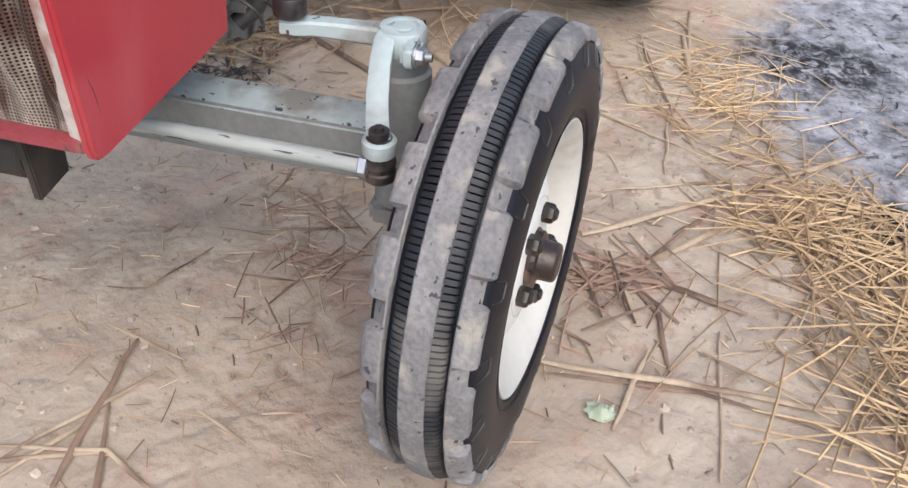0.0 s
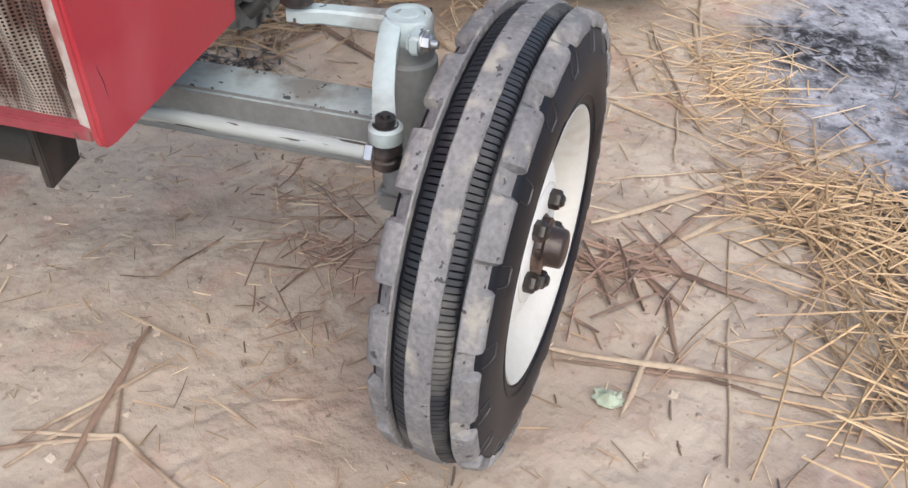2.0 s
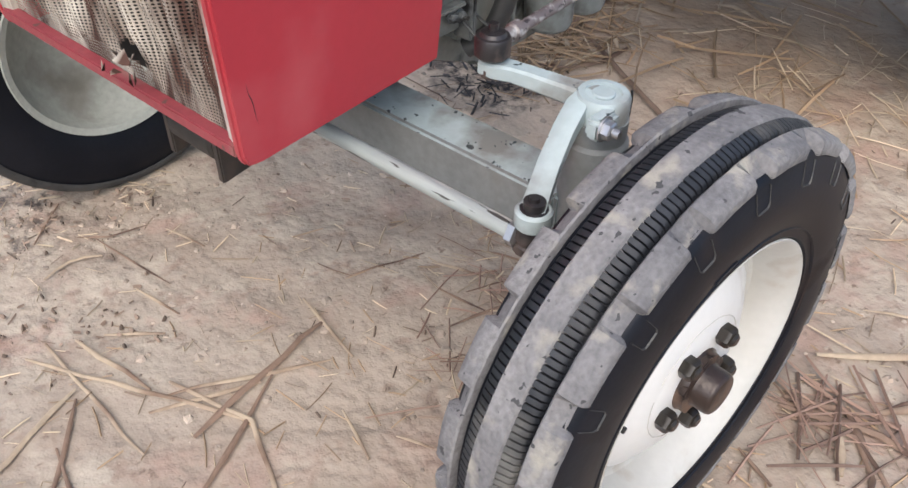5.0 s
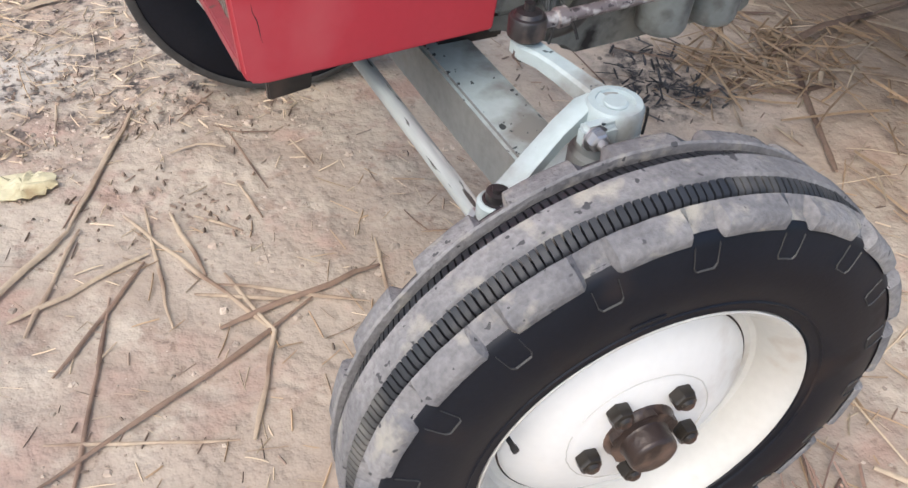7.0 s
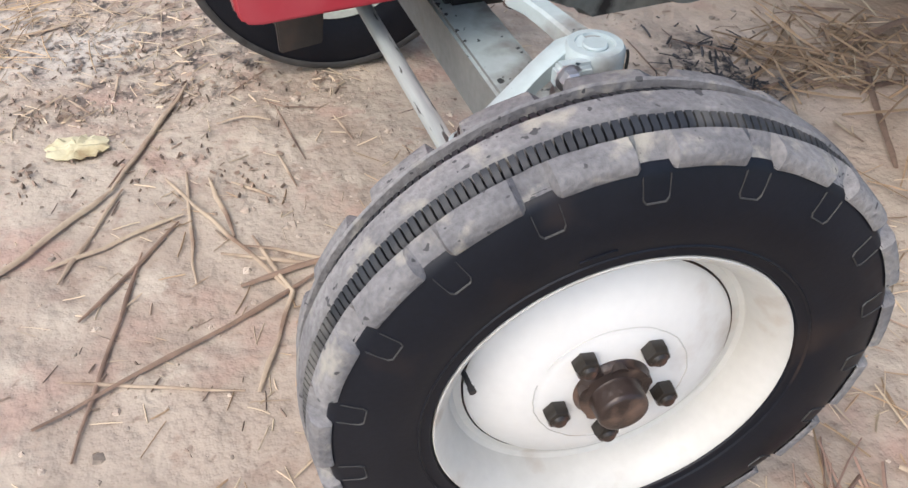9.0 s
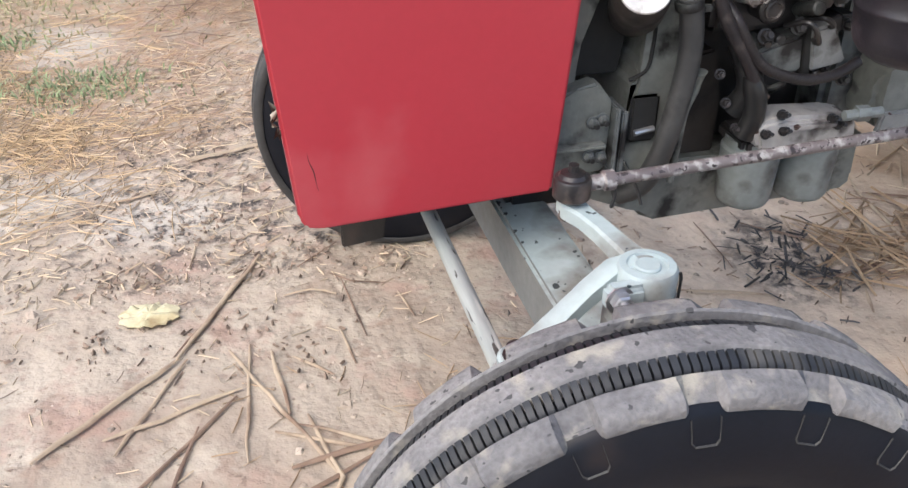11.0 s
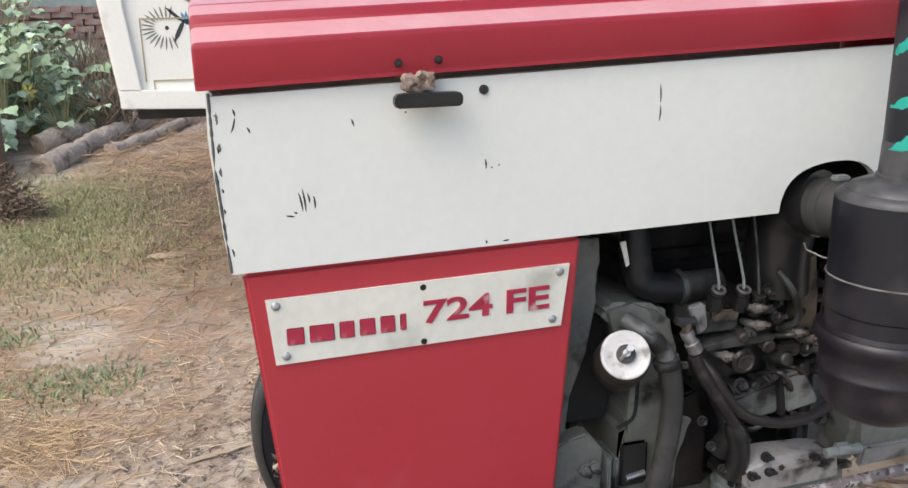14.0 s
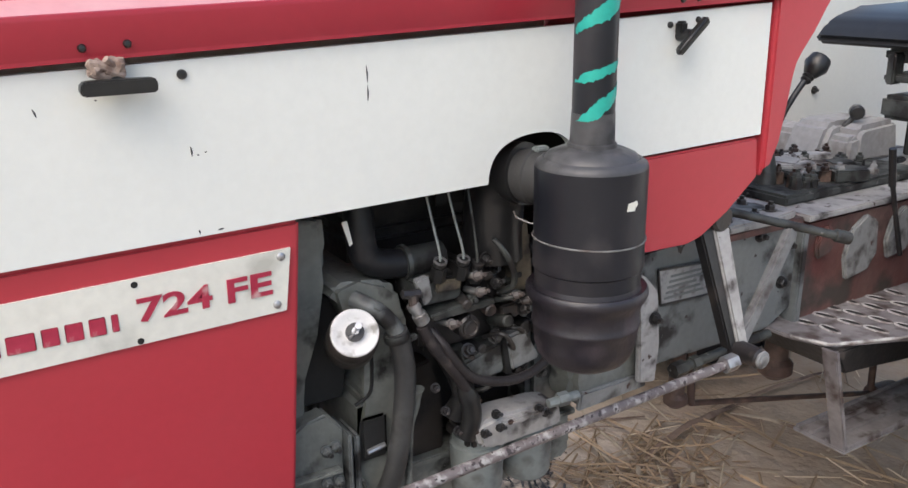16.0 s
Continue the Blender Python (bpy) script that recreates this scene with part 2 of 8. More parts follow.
BOWL = mat("dusty_bowl", (0.013, 0.012, 0.016), (0.028, 0.024, 0.029), 0.38, scale=14, bump=0.4, spec=0.5, dirt=(0.06, 0.046, 0.054), amount=0.12, dscale=10, grain=0.3)
STEPM = mat("worn_step_plate", (0.15, 0.138, 0.146), (0.26, 0.245, 0.25), 0.45, metal=0.1, scale=14, bump=0.3, dirt=(0.07, 0.05, 0.045), amount=0.25, dscale=20)
DARKV = mat("near_black", (0.008, 0.008, 0.008), (0.014, 0.014, 0.014), 0.8)

# ---- mesh helpers ----
ORIGIN = {}


def thing(name, base, label, category, group="", kind=""):
    ob = new(name)
    ob.empty_display_size = 0.1
    ob.location = base
    ORIGIN[ob] = Vector(base)
    return tagged(ob, label, category, group, kind)


def smooth_by_angle(me, deg=38):
    for p in me.polygons:
        p.use_smooth = True
    bm = bmesh.new()
    bm.from_mesh(me)
    for e in bm.edges:
        if len(e.link_faces) == 2 and e.calc_face_angle(0) > radians(deg):
            e.smooth = False
    bm.to_mesh(me)
    bm.free()


def solid(name, bm, material, parent=None, label="", smooth=True):
    """Links a bmesh (in world places) as one mesh object, under a thing or a part."""
    bmesh.ops.recalc_face_normals(bm, faces=bm.faces[:])
    lo = Vector([min(v.co[i] for v in bm.verts) for i in range(3)])
    hi = Vector([max(v.co[i] for v in bm.verts) for i in range(3)])
    mid = (lo + hi) / 2
    if parent is None:
        mid.z = lo.z
    bmesh.ops.translate(bm, verts=bm.verts[:], vec=-mid)
    me = bpy.data.meshes.new(name)
    bm.to_mesh(me)
    bm.free()
    for m in (material if isinstance(material, (list, tuple)) else [material]):
        me.materials.append(m)
    if smooth:
        smooth_by_angle(me)
    ob = new(name, me)
    ORIGIN[ob] = mid
    ob.location = mid
    if parent is not None:
        ob.parent = parent
        ob.location = mid - ORIGIN[parent]
    if label:
        ob["label"] = label
    return ob


def part(name, bm, material, parent, label=""):
    return solid(name, bm, material, parent, label)


def bevel(bm, verts, width, seg=2):
    vs = set(verts)
    edges = [e for e in bm.edges if e.verts[0] in vs and e.verts[1] in vs]
    bmesh.ops.bevel(bm, geom=edges, offset=width, segments=seg, affect="EDGES", clamp_overlap=True)


def box(bm, lo, hi, r=0.0, m=None, seg=2):
    ret = bmesh.ops.create_cube(bm, size=1)["verts"]
    c = [(a + b) / 2 for a, b in zip(lo, hi)]
    s = [b - a for a, b in zip(lo, hi)]
    for v in ret:
        v.co = Vector((v.co.x * s[0] + c[0], v.co.y * s[1] + c[1], v.co.z * s[2] + c[2]))
        if m is not None:
            v.co = m @ v.co
    if r:
        bevel(bm, ret, r, seg)
    return bm


def frame_of(p, q):
    w = (Vector(q) - Vector(p)).normalized()
    a = Vector((0, 0, 1)) if abs(w.z) < 0.9 else Vector((1, 0, 0))
    u = a.cross(w).normalized()
    return u, w.cross(u), w


def turned(bm, p, q, profile, seg=24, closed=True, start=0.0):
    """A body of revolution about the line from p towards q: profile of (distance along, radius)."""
    u, v, w = frame_of(p, q)
    p = Vector(p)
    rings = []
    for d, r in profile:
        rings.append([bm.verts.new(p + w * d + (u * math.cos(start + 2 * math.pi * i / seg) + v * math.sin(start + 2 * math.pi * i / seg)) * max(r, 1e-5)) for i in range(seg)])
    for a, b in zip(rings, rings[1:]):
        for i in range(seg):
            bm.faces.new((a[i], a[(i + 1) % seg], b[(i + 1) % seg], b[i]))
    if closed:
        bm.faces.new(rings[0][::-1])
        bm.faces.new(rings[-1])
    return bm


def rod(bm, p, q, r, r2=None, seg=16, edge=0.0):
    d = (Vector(q) - Vector(p)).length
    r2 = r if r2 is None else r2
    prof = [(0, r), (d, r2)]
    if edge:
        prof = [(0, r - edge), (edge, r), (d - edge, r2), (d, r2 - edge)]
    return turned(bm, p, q, prof, seg)


def hose(bm, pts, r, seg=12, sub=6):
    """A round tube along a smooth line through the points."""
    P = [Vector(p) for p in pts]
    path = []
    for i in range(len(P) - 1):
        a, b, c, d = P[max(i - 1, 0)], P[i], P[i + 1], P[min(i + 2, len(P) - 1)]
        for k in range(sub):
            t = k / sub
            path.append(0.5 * ((2 * b) + (c - a) * t + (2 * a - 5 * b + 4 * c - d) * t * t + (3 * b - a - 3 * c + d) * t ** 3))
    path.append(P[-1])
    u = None
    rings = []
    for i, c in enumerate(path):
        w = (path[min(i + 1, len(path) - 1)] - path[max(i - 1, 0)]).normalized()
        u = frame_of((0, 0, 0), w)[0] if u is None else (u - w * u.dot(w)).normalized()
        v = w.cross(u)
        rr = r(i / (len(path) - 1)) if callable(r) else r
        rings.append([bm.verts.new(c + (u * math.cos(2 * math.pi * k / seg) + v * math.sin(2 * math.pi * k / seg)) * rr) for k in range(seg)])
    for a, b in zip(rings, rings[1:]):
        for k in range(seg):
            bm.faces.new((a[k], a[(k + 1) % seg], b[(k + 1) % seg], b[k]))
    bm.faces.new(rings[0][::-1])
    bm.faces.new(rings[-1])
    return bm


def slab(bm, outline, thick, m, r=0.0):
    """A flat plate: an outline of (a, b), given thickness along the third axis, placed by the matrix m."""
    f = [bm.verts.new(m @ Vector((a, b, 0))) for a, b in outline]
    g = [bm.verts.new(m @ Vector((a, b, thick))) for a, b in outline]
    n = len(f)
    bm.faces.new(f[::-1])
    bm.faces.new(g)
    for i in range(n):
        bm.faces.new((f[i], f[(i + 1) % n], g[(i + 1) % n], g[i]))
    if r:
        bevel(bm, f + g, r, 2)
    return bm


def hexbolt(bm, p, q, r=0.009, h=0.008, washer=True):
    """A bolt head at p that points along p to q."""
    w = (Vector(q) - Vector(p)).normalized()
    p = Vector(p)
    if washer:
        rod(bm, p, p + w * 0.002, r * 1.35, seg=12)
        p = p + w * 0.002
    turned(bm, p, p + w, [(0, r), (h * 0.8, r), (h, r * 0.8)], 6)
    rod(bm, p + w * h * 0.9, p + w * (h + 0.006), r * 0.5, seg=8)
    return bm


XZ = Matrix(((1, 0, 0, 0), (0, 0, 1, 0), (0, 1, 0, 0), (0, 0, 0, 1)))  # outline in x and z, thickness along y


def at_y(y):
    return Matrix.Translation((0, y, 0)) @ XZ


def B():
    return bmesh.new()

# ---- ground ----


def ground_material():
    m = bpy.data.materials.new("trodden_earth")
    m.use_nodes = True
    n, l = m.node_tree.nodes, m.node_tree.links
    p = n["Principled BSDF"]
    p.inputs["Roughness"].default_value = 0.92
    p.inputs["Specular IOR Level"].default_value = 0.2
    co = n.new("ShaderNodeTexCoord").outputs["Object"]

    def noise_at(s, detail=5.0, rough=0.6, dist=0.0):
        t = n.new("ShaderNodeTexNoise")
        t.inputs["Scale"].default_value, t.inputs["Detail"].default_value = s, detail
        t.inputs["Roughness"].default_value, t.inputs["Distortion"].default_value = rough, dist
        l.new(co, t.inputs["Vector"])
        return t.outputs["Fac"]

    def ramp(f, lo, hi):
        r = n.new("ShaderNodeMapRange")
        r.inputs["From Min"].default_value, r.inputs["From Max"].default_value = lo, hi
        l.new(f, r.inputs["Value"])
        return r.outputs["Result"]

    def mix(f, x, y):
        c = n.new("ShaderNodeMix")
        c.data_type = "RGBA"
        l.new(f, c.inputs["Factor"])
        for socket, v in ((c.inputs["A"], x), (c.inputs["B"], y)):
            if isinstance(v, tuple):
                socket.default_value = (*v, 1)
            else:
                l.new(v, socket)
        return c.outputs["Result"]

    def maths(op, x, y):
        c = n.new("ShaderNodeMath")
        c.operation = op
        for socket, v in ((c.inputs[0], x), (c.inputs[1], y)):
            if isinstance(v, (int, float)):
                socket.default_value = v
            else:
                l.new(v, socket)
        return c.outputs[0]

    def patch(cx, cy, rx, ry, soft, wobble=0.5, s=5.0):
        """1 inside a ragged round patch, 0 outside."""
        mp = n.new("ShaderNodeMapping")
        mp.inputs["Location"].default_value = (-cx / rx, -cy / ry, 0)
        mp.inputs["Scale"].default_value = (1 / rx, 1 / ry, 0)
        l.new(co, mp.inputs["Vector"])
        ln = n.new("ShaderNodeVectorMath")
        ln.operation = "LENGTH"
        l.new(mp.outputs["Vector"], ln.inputs[0])
        d = maths("ADD", ln.outputs["Value"], maths("MULTIPLY", maths("SUBTRACT", noise_at(s, 6.0), 0.5), wobble * 2))
        return ramp(d, 1.0 + soft, 1.0 - soft)

    col = mix(ramp(noise_at(2.4, 6.0, 0.6), 0.42, 0.58), (0.455, 0.39, 0.315), (0.36, 0.293, 0.233))
    col = mix(ramp(noise_at(6.5, 6.0, 0.6, 0.1), 0.5, 0.64), col, (0.5, 0.435, 0.352))
    col = mix(maths("MULTIPLY", ramp(noise_at(4.2, 5.0, 0.65, 0.1), 0.53, 0.64), 0.8), col, (0.41, 0.28, 0.225))
    col = mix(maths("MULTIPLY", ramp(noise_at(14.0, 5.0, 0.65), 0.56, 0.67), 0.75), col, (0.295, 0.212, 0.165))
    col = mix(maths("MULTIPLY", ramp(noise_at(30.0, 4.0, 0.6), 0.63, 0.71), 0.8), col, (0.17, 0.12, 0.092))
    col = mix(maths("MULTIPLY", ramp(noise_at(60.0, 3.0), 0.68, 0.74), 0.7), col, (0.15, 0.105, 0.082))
    # Broad patch round the near wheel, darker and browner than the yard.
    trodden = patch(-0.05, -0.3, 0.62, 0.6, 0.5, 0.5, 3.0)
    col = mix(maths("MULTIPLY", trodden, 0.45), col, (0.34, 0.268, 0.212))
    damp = patch(-0.3, 1.5, 0.5, 0.65, 0.45, 0.6, 4.0)
    col = mix(maths("MULTIPLY", damp, ramp(noise_at(16.0, 5.0), 0.5, 0.62)), col, (0.3, 0.225, 0.18))
    pale = patch(-0.95, 1.5, 0.6, 0.8, 0.5, 0.6, 3.0)
    col = mix(maths("MULTIPLY", pale, 0.5), col, (0.46, 0.375, 0.285))
    grassy = patch(-1.15, 4.5, 1.15, 1.6, 0.3, 0.5, 1.8)
    col = mix(maths("MULTIPLY", grassy, ramp(noise_at(7.0, 5.0), 0.3, 0.6)), col, (0.29, 0.275, 0.16))
    russet = patch(-0.75, 2.6, 0.8, 1.1, 0.4, 0.8, 3.0)
    col = mix(maths("MULTIPLY", russet, ramp(noise_at(13.0, 6.0, 0.7), 0.42, 0.62)), col, (0.41, 0.275, 0.19))
    brown = patch(-0.35, 5.2, 0.4, 2.2, 0.45, 0.6, 3.0)
    col = mix(maths("MULTIPLY", brown, 0.8), col, (0.27, 0.178, 0.115))
    for cx, cy, rx, ry in ((-0.82, 2.52, 0.16, 0.2), (-0.85, 1.3, 0.3, 0.14), (-0.45, 1.1, 0.16, 0.12)):
        col = mix(maths("MULTIPLY", patch(cx, cy, rx, ry, 0.4, 0.7, 7.0), 0.7), col, (0.56, 0.52, 0.455))
    far = n.new("ShaderNodeVectorMath")
    far.operation = "LENGTH"
    l.new(co, far.inputs[0])
    col = mix(ramp(far.outputs["Value"], 9.0, 14.0), col, (0.17, 0.19, 0.09))
    warm = patch(2.0, 0.7, 0.8, 1.1, 0.4, 0.5, 2.5)
    col = mix(maths("MULTIPLY", warm, 0.7), col, (0.4, 0.285, 0.19))
    # Paler earth under the tractor, lifting the shadow there through the colour.
    dusty = patch(1.02, 0.52, 0.5, 0.36, 0.3, 0.5, 3.0)
    col = mix(maths("MULTIPLY", dusty, ramp(noise_at(9.0, 5.0, 0.6), 0.2, 0.6)), col, (0.63, 0.51, 0.395))
    ash = patch(1.55, -1.55, 0.84, 0.76, 0.1, 0.22, 6.0)
    grey = mix(ramp(noise_at(11.0, 6.0, 0.75), 0.38, 0.66), (0.15, 0.152, 0.165), (0.45, 0.455, 0.49))
    grey = mix(ramp(noise_at(24.0, 5.0, 0.7), 0.55, 0.68), grey, (0.03, 0.03, 0.034))
    col = mix(ash, col, grey)
    for cx, cy, rx, ry in ((1.6, -0.98, 0.14, 0.2), (0.84, -1.13, 0.12, 0.1), (0.72, -1.25, 0.1, 0.14)):
        soot = patch(cx, cy, rx, ry, 0.35, 0.8, 11.0)
        col = mix(maths("MULTIPLY", soot, ramp(noise_at(30.0, 5.0, 0.7, 0.8), 0.38, 0.56)), col, (0.025, 0.025, 0.028))
    char = patch(0.97, 0.58, 0.12, 0.17, 0.4, 0.9, 12.0)
    col = mix(maths("MULTIPLY", char, ramp(noise_at(26.0, 5.0, 0.7), 0.42, 0.6)), col, (0.06, 0.057, 0.06))
    char2 = patch(-0.25, 1.25, 0.4, 0.5, 0.4, 0.9, 9.0)
    col = mix(maths("MULTIPLY", char2, ramp(noise_at(20.0, 5.0, 0.7), 0.5, 0.62)), col, (0.08, 0.07, 0.065))
    l.new(col, p.inputs["Base Color"])
    h = maths("ADD", maths("MULTIPLY", noise_at(8.0, 3.0, 0.5), 0.8), maths("MULTIPLY", noise_at(34.0, 3.0, 0.55), 0.27))
    bp = n.new("ShaderNodeBump")
    bp.inputs["Strength"].default_value, bp.inputs["Distance"].default_value = 1.0, 0.03
    l.new(h, bp.inputs["Height"])
    l.new(bp.outputs["Normal"], p.inputs["Normal"])
    return m


def relief(x, y):
    """The ground's height: gentle, close to level round the wheels."""
    near = math.exp(-((x - 0.3) ** 2 + y * y) / 8)
    v = noise.noise((x * 1.3, y * 1.3, 0.3)) * 0.012 + noise.noise((x * 5, y * 5, 2.0)) * 0.006 + noise.noise((x * 14, y * 14, 5.0)) * 0.0035 + noise.noise((x * 33, y * 33, 8.0)) * 0.0012
    far = noise.noise((x * 0.25, y * 0.25, 1.0)) * 0.12 * (1 - near)
    return v + far * min(1.0, (x * x + y * y) / 60) - 0.003


def build_ground():
    axis = [-900, -300, -120, -60, -35, -22, -15, -11, -8, -6]
    axis = axis + [-4.5 + 0.05 * i for i in range(67)] + [-1.15 + 0.018 * i for i in range(153)] + [1.62 + 0.05 * i for i in range(70)] + [6, 8, 11, 15, 22, 35, 60, 120, 300, 900]
    yaxis = [-900, -300, -120, -60, -35, -22, -15, -11, -8, -6, -4] + [-2.6 + 0.05 * i for i in range(26)] + [-1.3 + 0.018 * i for i in range(162)] + [1.63 + 0.05 * i for i in range(105)] + [7.5, 8.5, 10, 12, 15, 22, 35, 60, 120, 300, 900]
    verts = [(x, y, relief(x, y)) for y in yaxis for x in axis]
    w = len(axis)
    faces = [(j * w + i, j * w + i + 1, (j + 1) * w + i + 1, (j + 1) * w + i) for j in range(len(yaxis) - 1) for i in range(w - 1)]
    me = bpy.data.meshes.new("ground")
    me.from_pydata(verts, [], faces)
    me.materials.append(ground_material())
    for p in me.polygons:
        p.use_smooth = True
    tagged(new("ground", me), "dry trodden earth yard littered with straw, with an ash patch", "ground", kind="structure")


build_ground()

# ---- the tractor ----
MID = 0.27  # the tractor's middle plane, y
tractor = thing("tractor", (1.0, MID, 0.0), "old red and white farm tractor with its engine side open", "tractor")


def front_wheel(centre, heading, side):
    """A front wheel. centre: tyre's middle; heading: degrees it is steered; side: -1 for the near side, +1 for the far side."""
    turn = Matrix.Translation(centre) @ Matrix.Rotation(radians(heading), 4, "Z")

    def W(u, ang, r):
        """u: outwards from the tyre's middle plane."""
        return turn @ Vector((r * math.cos(ang), side * u, r * math.sin(ang)))

    # rim: barrel, flanges and dished disc
    bm = B()
    prof = [(0.062, 0.1966), (0.0655, 0.1969), (0.0669, 0.1957), (0.0664, 0.194), (0.061, 0.1885), (0.052, 0.1805), (0.038, 0.1745), (0.016, 0.1685), (0.0125, 0.163), (0.0135, 0.1545), (0.0095, 0.1539), (0.0095, 0.1531), (0.015, 0.1523), (0.0205, 0.1475),
            (0.0365, 0.118), (0.0428, 0.104), (0.046, 0.094), (0.0475, 0.084), (0.0485, 0.078), (0.0495, 0.076), (0.0495, 0.03)]
    N = 72
    rings = [[bm.verts.new(W(u, 2 * math.pi * i / N, r)) for i in range(N)] for u, r in prof]
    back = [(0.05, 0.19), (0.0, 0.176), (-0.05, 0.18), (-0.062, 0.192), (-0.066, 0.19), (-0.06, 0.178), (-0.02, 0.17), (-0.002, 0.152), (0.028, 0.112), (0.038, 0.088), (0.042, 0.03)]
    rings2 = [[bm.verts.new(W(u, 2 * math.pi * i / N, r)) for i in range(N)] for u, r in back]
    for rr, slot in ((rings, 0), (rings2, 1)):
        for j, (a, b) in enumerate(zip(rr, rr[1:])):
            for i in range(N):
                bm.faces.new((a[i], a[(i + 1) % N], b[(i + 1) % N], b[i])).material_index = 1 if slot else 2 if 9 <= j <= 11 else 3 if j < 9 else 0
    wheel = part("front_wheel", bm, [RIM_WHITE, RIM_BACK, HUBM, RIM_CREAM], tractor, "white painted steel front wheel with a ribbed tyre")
    # tyre: a carcass, then ribs and shoulder blocks
    N = 190
    bm = B()
    carcass = [(0.05, 0.1965), (0.062, 0.1965), (0.0675, 0.2), (0.067, 0.206), (0.071, 0.22), (0.0735, 0.24), (0.0725, 0.262), (0.069, 0.281), (0.0655, 0.293), (0.062, 0.3), (0.055, 0.304), (0.0, 0.308),
               (-0.055, 0.304), (-0.062, 0.3), (-0.069, 0.281), (-0.0735, 0.24), (-0.068, 0.21), (-0.058, 0.188)]
    rings = [[bm.verts.new(W(u, 2 * math.pi * i / N, r)) for i in range(N)] for u, r in carcass]
    for a, b in zip(rings, rings[1:]):
        for i in range(N):
            bm.faces.new((a[i], a[(i + 1) % N], b[(i + 1) % N], b[i]))
    tyre = part("tyre", bm, RUBBER, wheel, "black ribbed tyre with dusty worn tread")
    # tread ribs: the middle one, two shoulder ribs with square notches
    bm = B()

    def rib(section, gaps=()):
        M = 380
        prev = None
        rows = []
        for i in range(M):
            ang = 2 * math.pi * i / M
            inside = any(abs(((ang - g + math.pi) % (2 * math.pi)) - math.pi) < w for g, w in gaps)
            rows.append([bm.verts.new(W((u - (0.006 if u > 0.05 else -0.006 if u < -0.05 else 0) if inside else u) + 0.0006 * noise.noise((i * 0.3, u * 90, 1)), ang, (r - 0.0105 if inside and r > 0.304 and abs(u) > 0.05 else r) + 0.0008 * noise.noise((i * 0.12, u * 60, 3)))) for u, r in section])
        k = len(section)
        for i in range(M):
            a, b = rows[i], rows[(i + 1) % M]
            if a and b:
                for j in range(k - 1):
                    bm.faces.new((a[j], b[j], b[j + 1], a[j + 1]))
            elif a and not b or b and not a:
                bm.faces.new((a or b))
        return rows

    rib([(-0.0165, 0.306), (-0.016, 0.319), (-0.014, 0.3215), (0.0, 0.3225), (0.014, 0.3215), (0.016, 0.319), (0.0165, 0.306)])
    for sgn, phase in ((1, 92.3), (-1, 83.0)):
        g = [(radians(phase + k * 360 / 19), radians(2.6)) for k in range(19 if side < 0 else 0)]
        rib([(sgn * u, r) for u, r in ((0.0385, 0.303), (0.039, 0.3165), (0.041, 0.3185), (0.057, 0.3165), (0.0635, 0.3135), (0.0665, 0.3085), (0.0668, 0.299), (0.0655, 0.297))], g)
    # Far ribs use a darker rubber, the shade over there put into colour.
    part("tread_rib", bm, TREAD if side < 0 else DUSTY, tyre, "three worn dusty tread ribs" if side < 0 else "three worn tread ribs, darkened as the far wheel's shade")
    # notch pockets on the sidewall and the ladder bars in the grooves
    bm = B()
    for sgn in (1, -1):
        for k in range(240):
            a0 = 2 * math.pi * k / 240
            h = radians(0.6 + 0.06 * noise.noise((k * 0.7, sgn * 3, 0)))
            dip = 0.0012 * noise.noise((k * 0.33, sgn * 5, 2))
            section = ((0.0155, 0.302), (0.016, 0.3188 + dip), (0.02, 0.3178 + dip), (0.03, 0.314 + dip), (0.0335, 0.309), (0.034, 0.302))
            v = [[bm.verts.new(W(sgn * u, a0 + da * (1.0 if r < 0.305 else 0.92), r)) for u, r in section] for da in (-h, h)]
            for q in range(5):
                bm.faces.new((v[0][q], v[0][q + 1], v[1][q + 1], v[1][q]))
            bm.faces.new(v[0][::-1])
            bm.faces.new(v[1])
    part("groove_bar", bm, GROOVE, tyre, "fine cross bars in the tread grooves")["kind"] = "stuff"
    for k in range(19):
        bm = B()
        a0 = radians(92.3 + k * 360 / 19)
        w0 = radians(2.5)
        lo, hi = 0.2685, 0.293
        lip = [(-w0, hi), (-w0, lo + 0.004), (-w0 * 0.75, lo), (w0 * 0.75, lo), (w0, lo + 0.004), (w0, hi)]
        hoops = []
        for d, r in lip:
            base = 0.0655 + (0.293 - r) * 0.245
            hoops.append([bm.verts.new(W(base + o, a0 + d * k, r + e)) for k, e, o in ((1.03, -0.0008, -0.0012), (1.0, 0.0, 0.0014), (0.96, 0.0006, 0.0014), (0.93, 0.0012, -0.0012))])
        for p, q in zip(hoops, hoops[1:]):
            for i in range(3):
                bm.faces.new((p[i], q[i], q[i + 1], p[i + 1]))
        part("sidewall_mark", bm, DUSTY, tyre)
    # raised hoop and worn, unreadable lettering on the sidewall
    bm = B()
    for r0, uu in ((0.2125, 0.0695),):
        hoops = [[bm.verts.new(W(uu + du, 2 * math.pi * i / 96, r0 + dr)) for i in range(96)] for du, dr in ((-0.001, -0.0022), (0.0012, 0.0), (-0.001, 0.0022))]
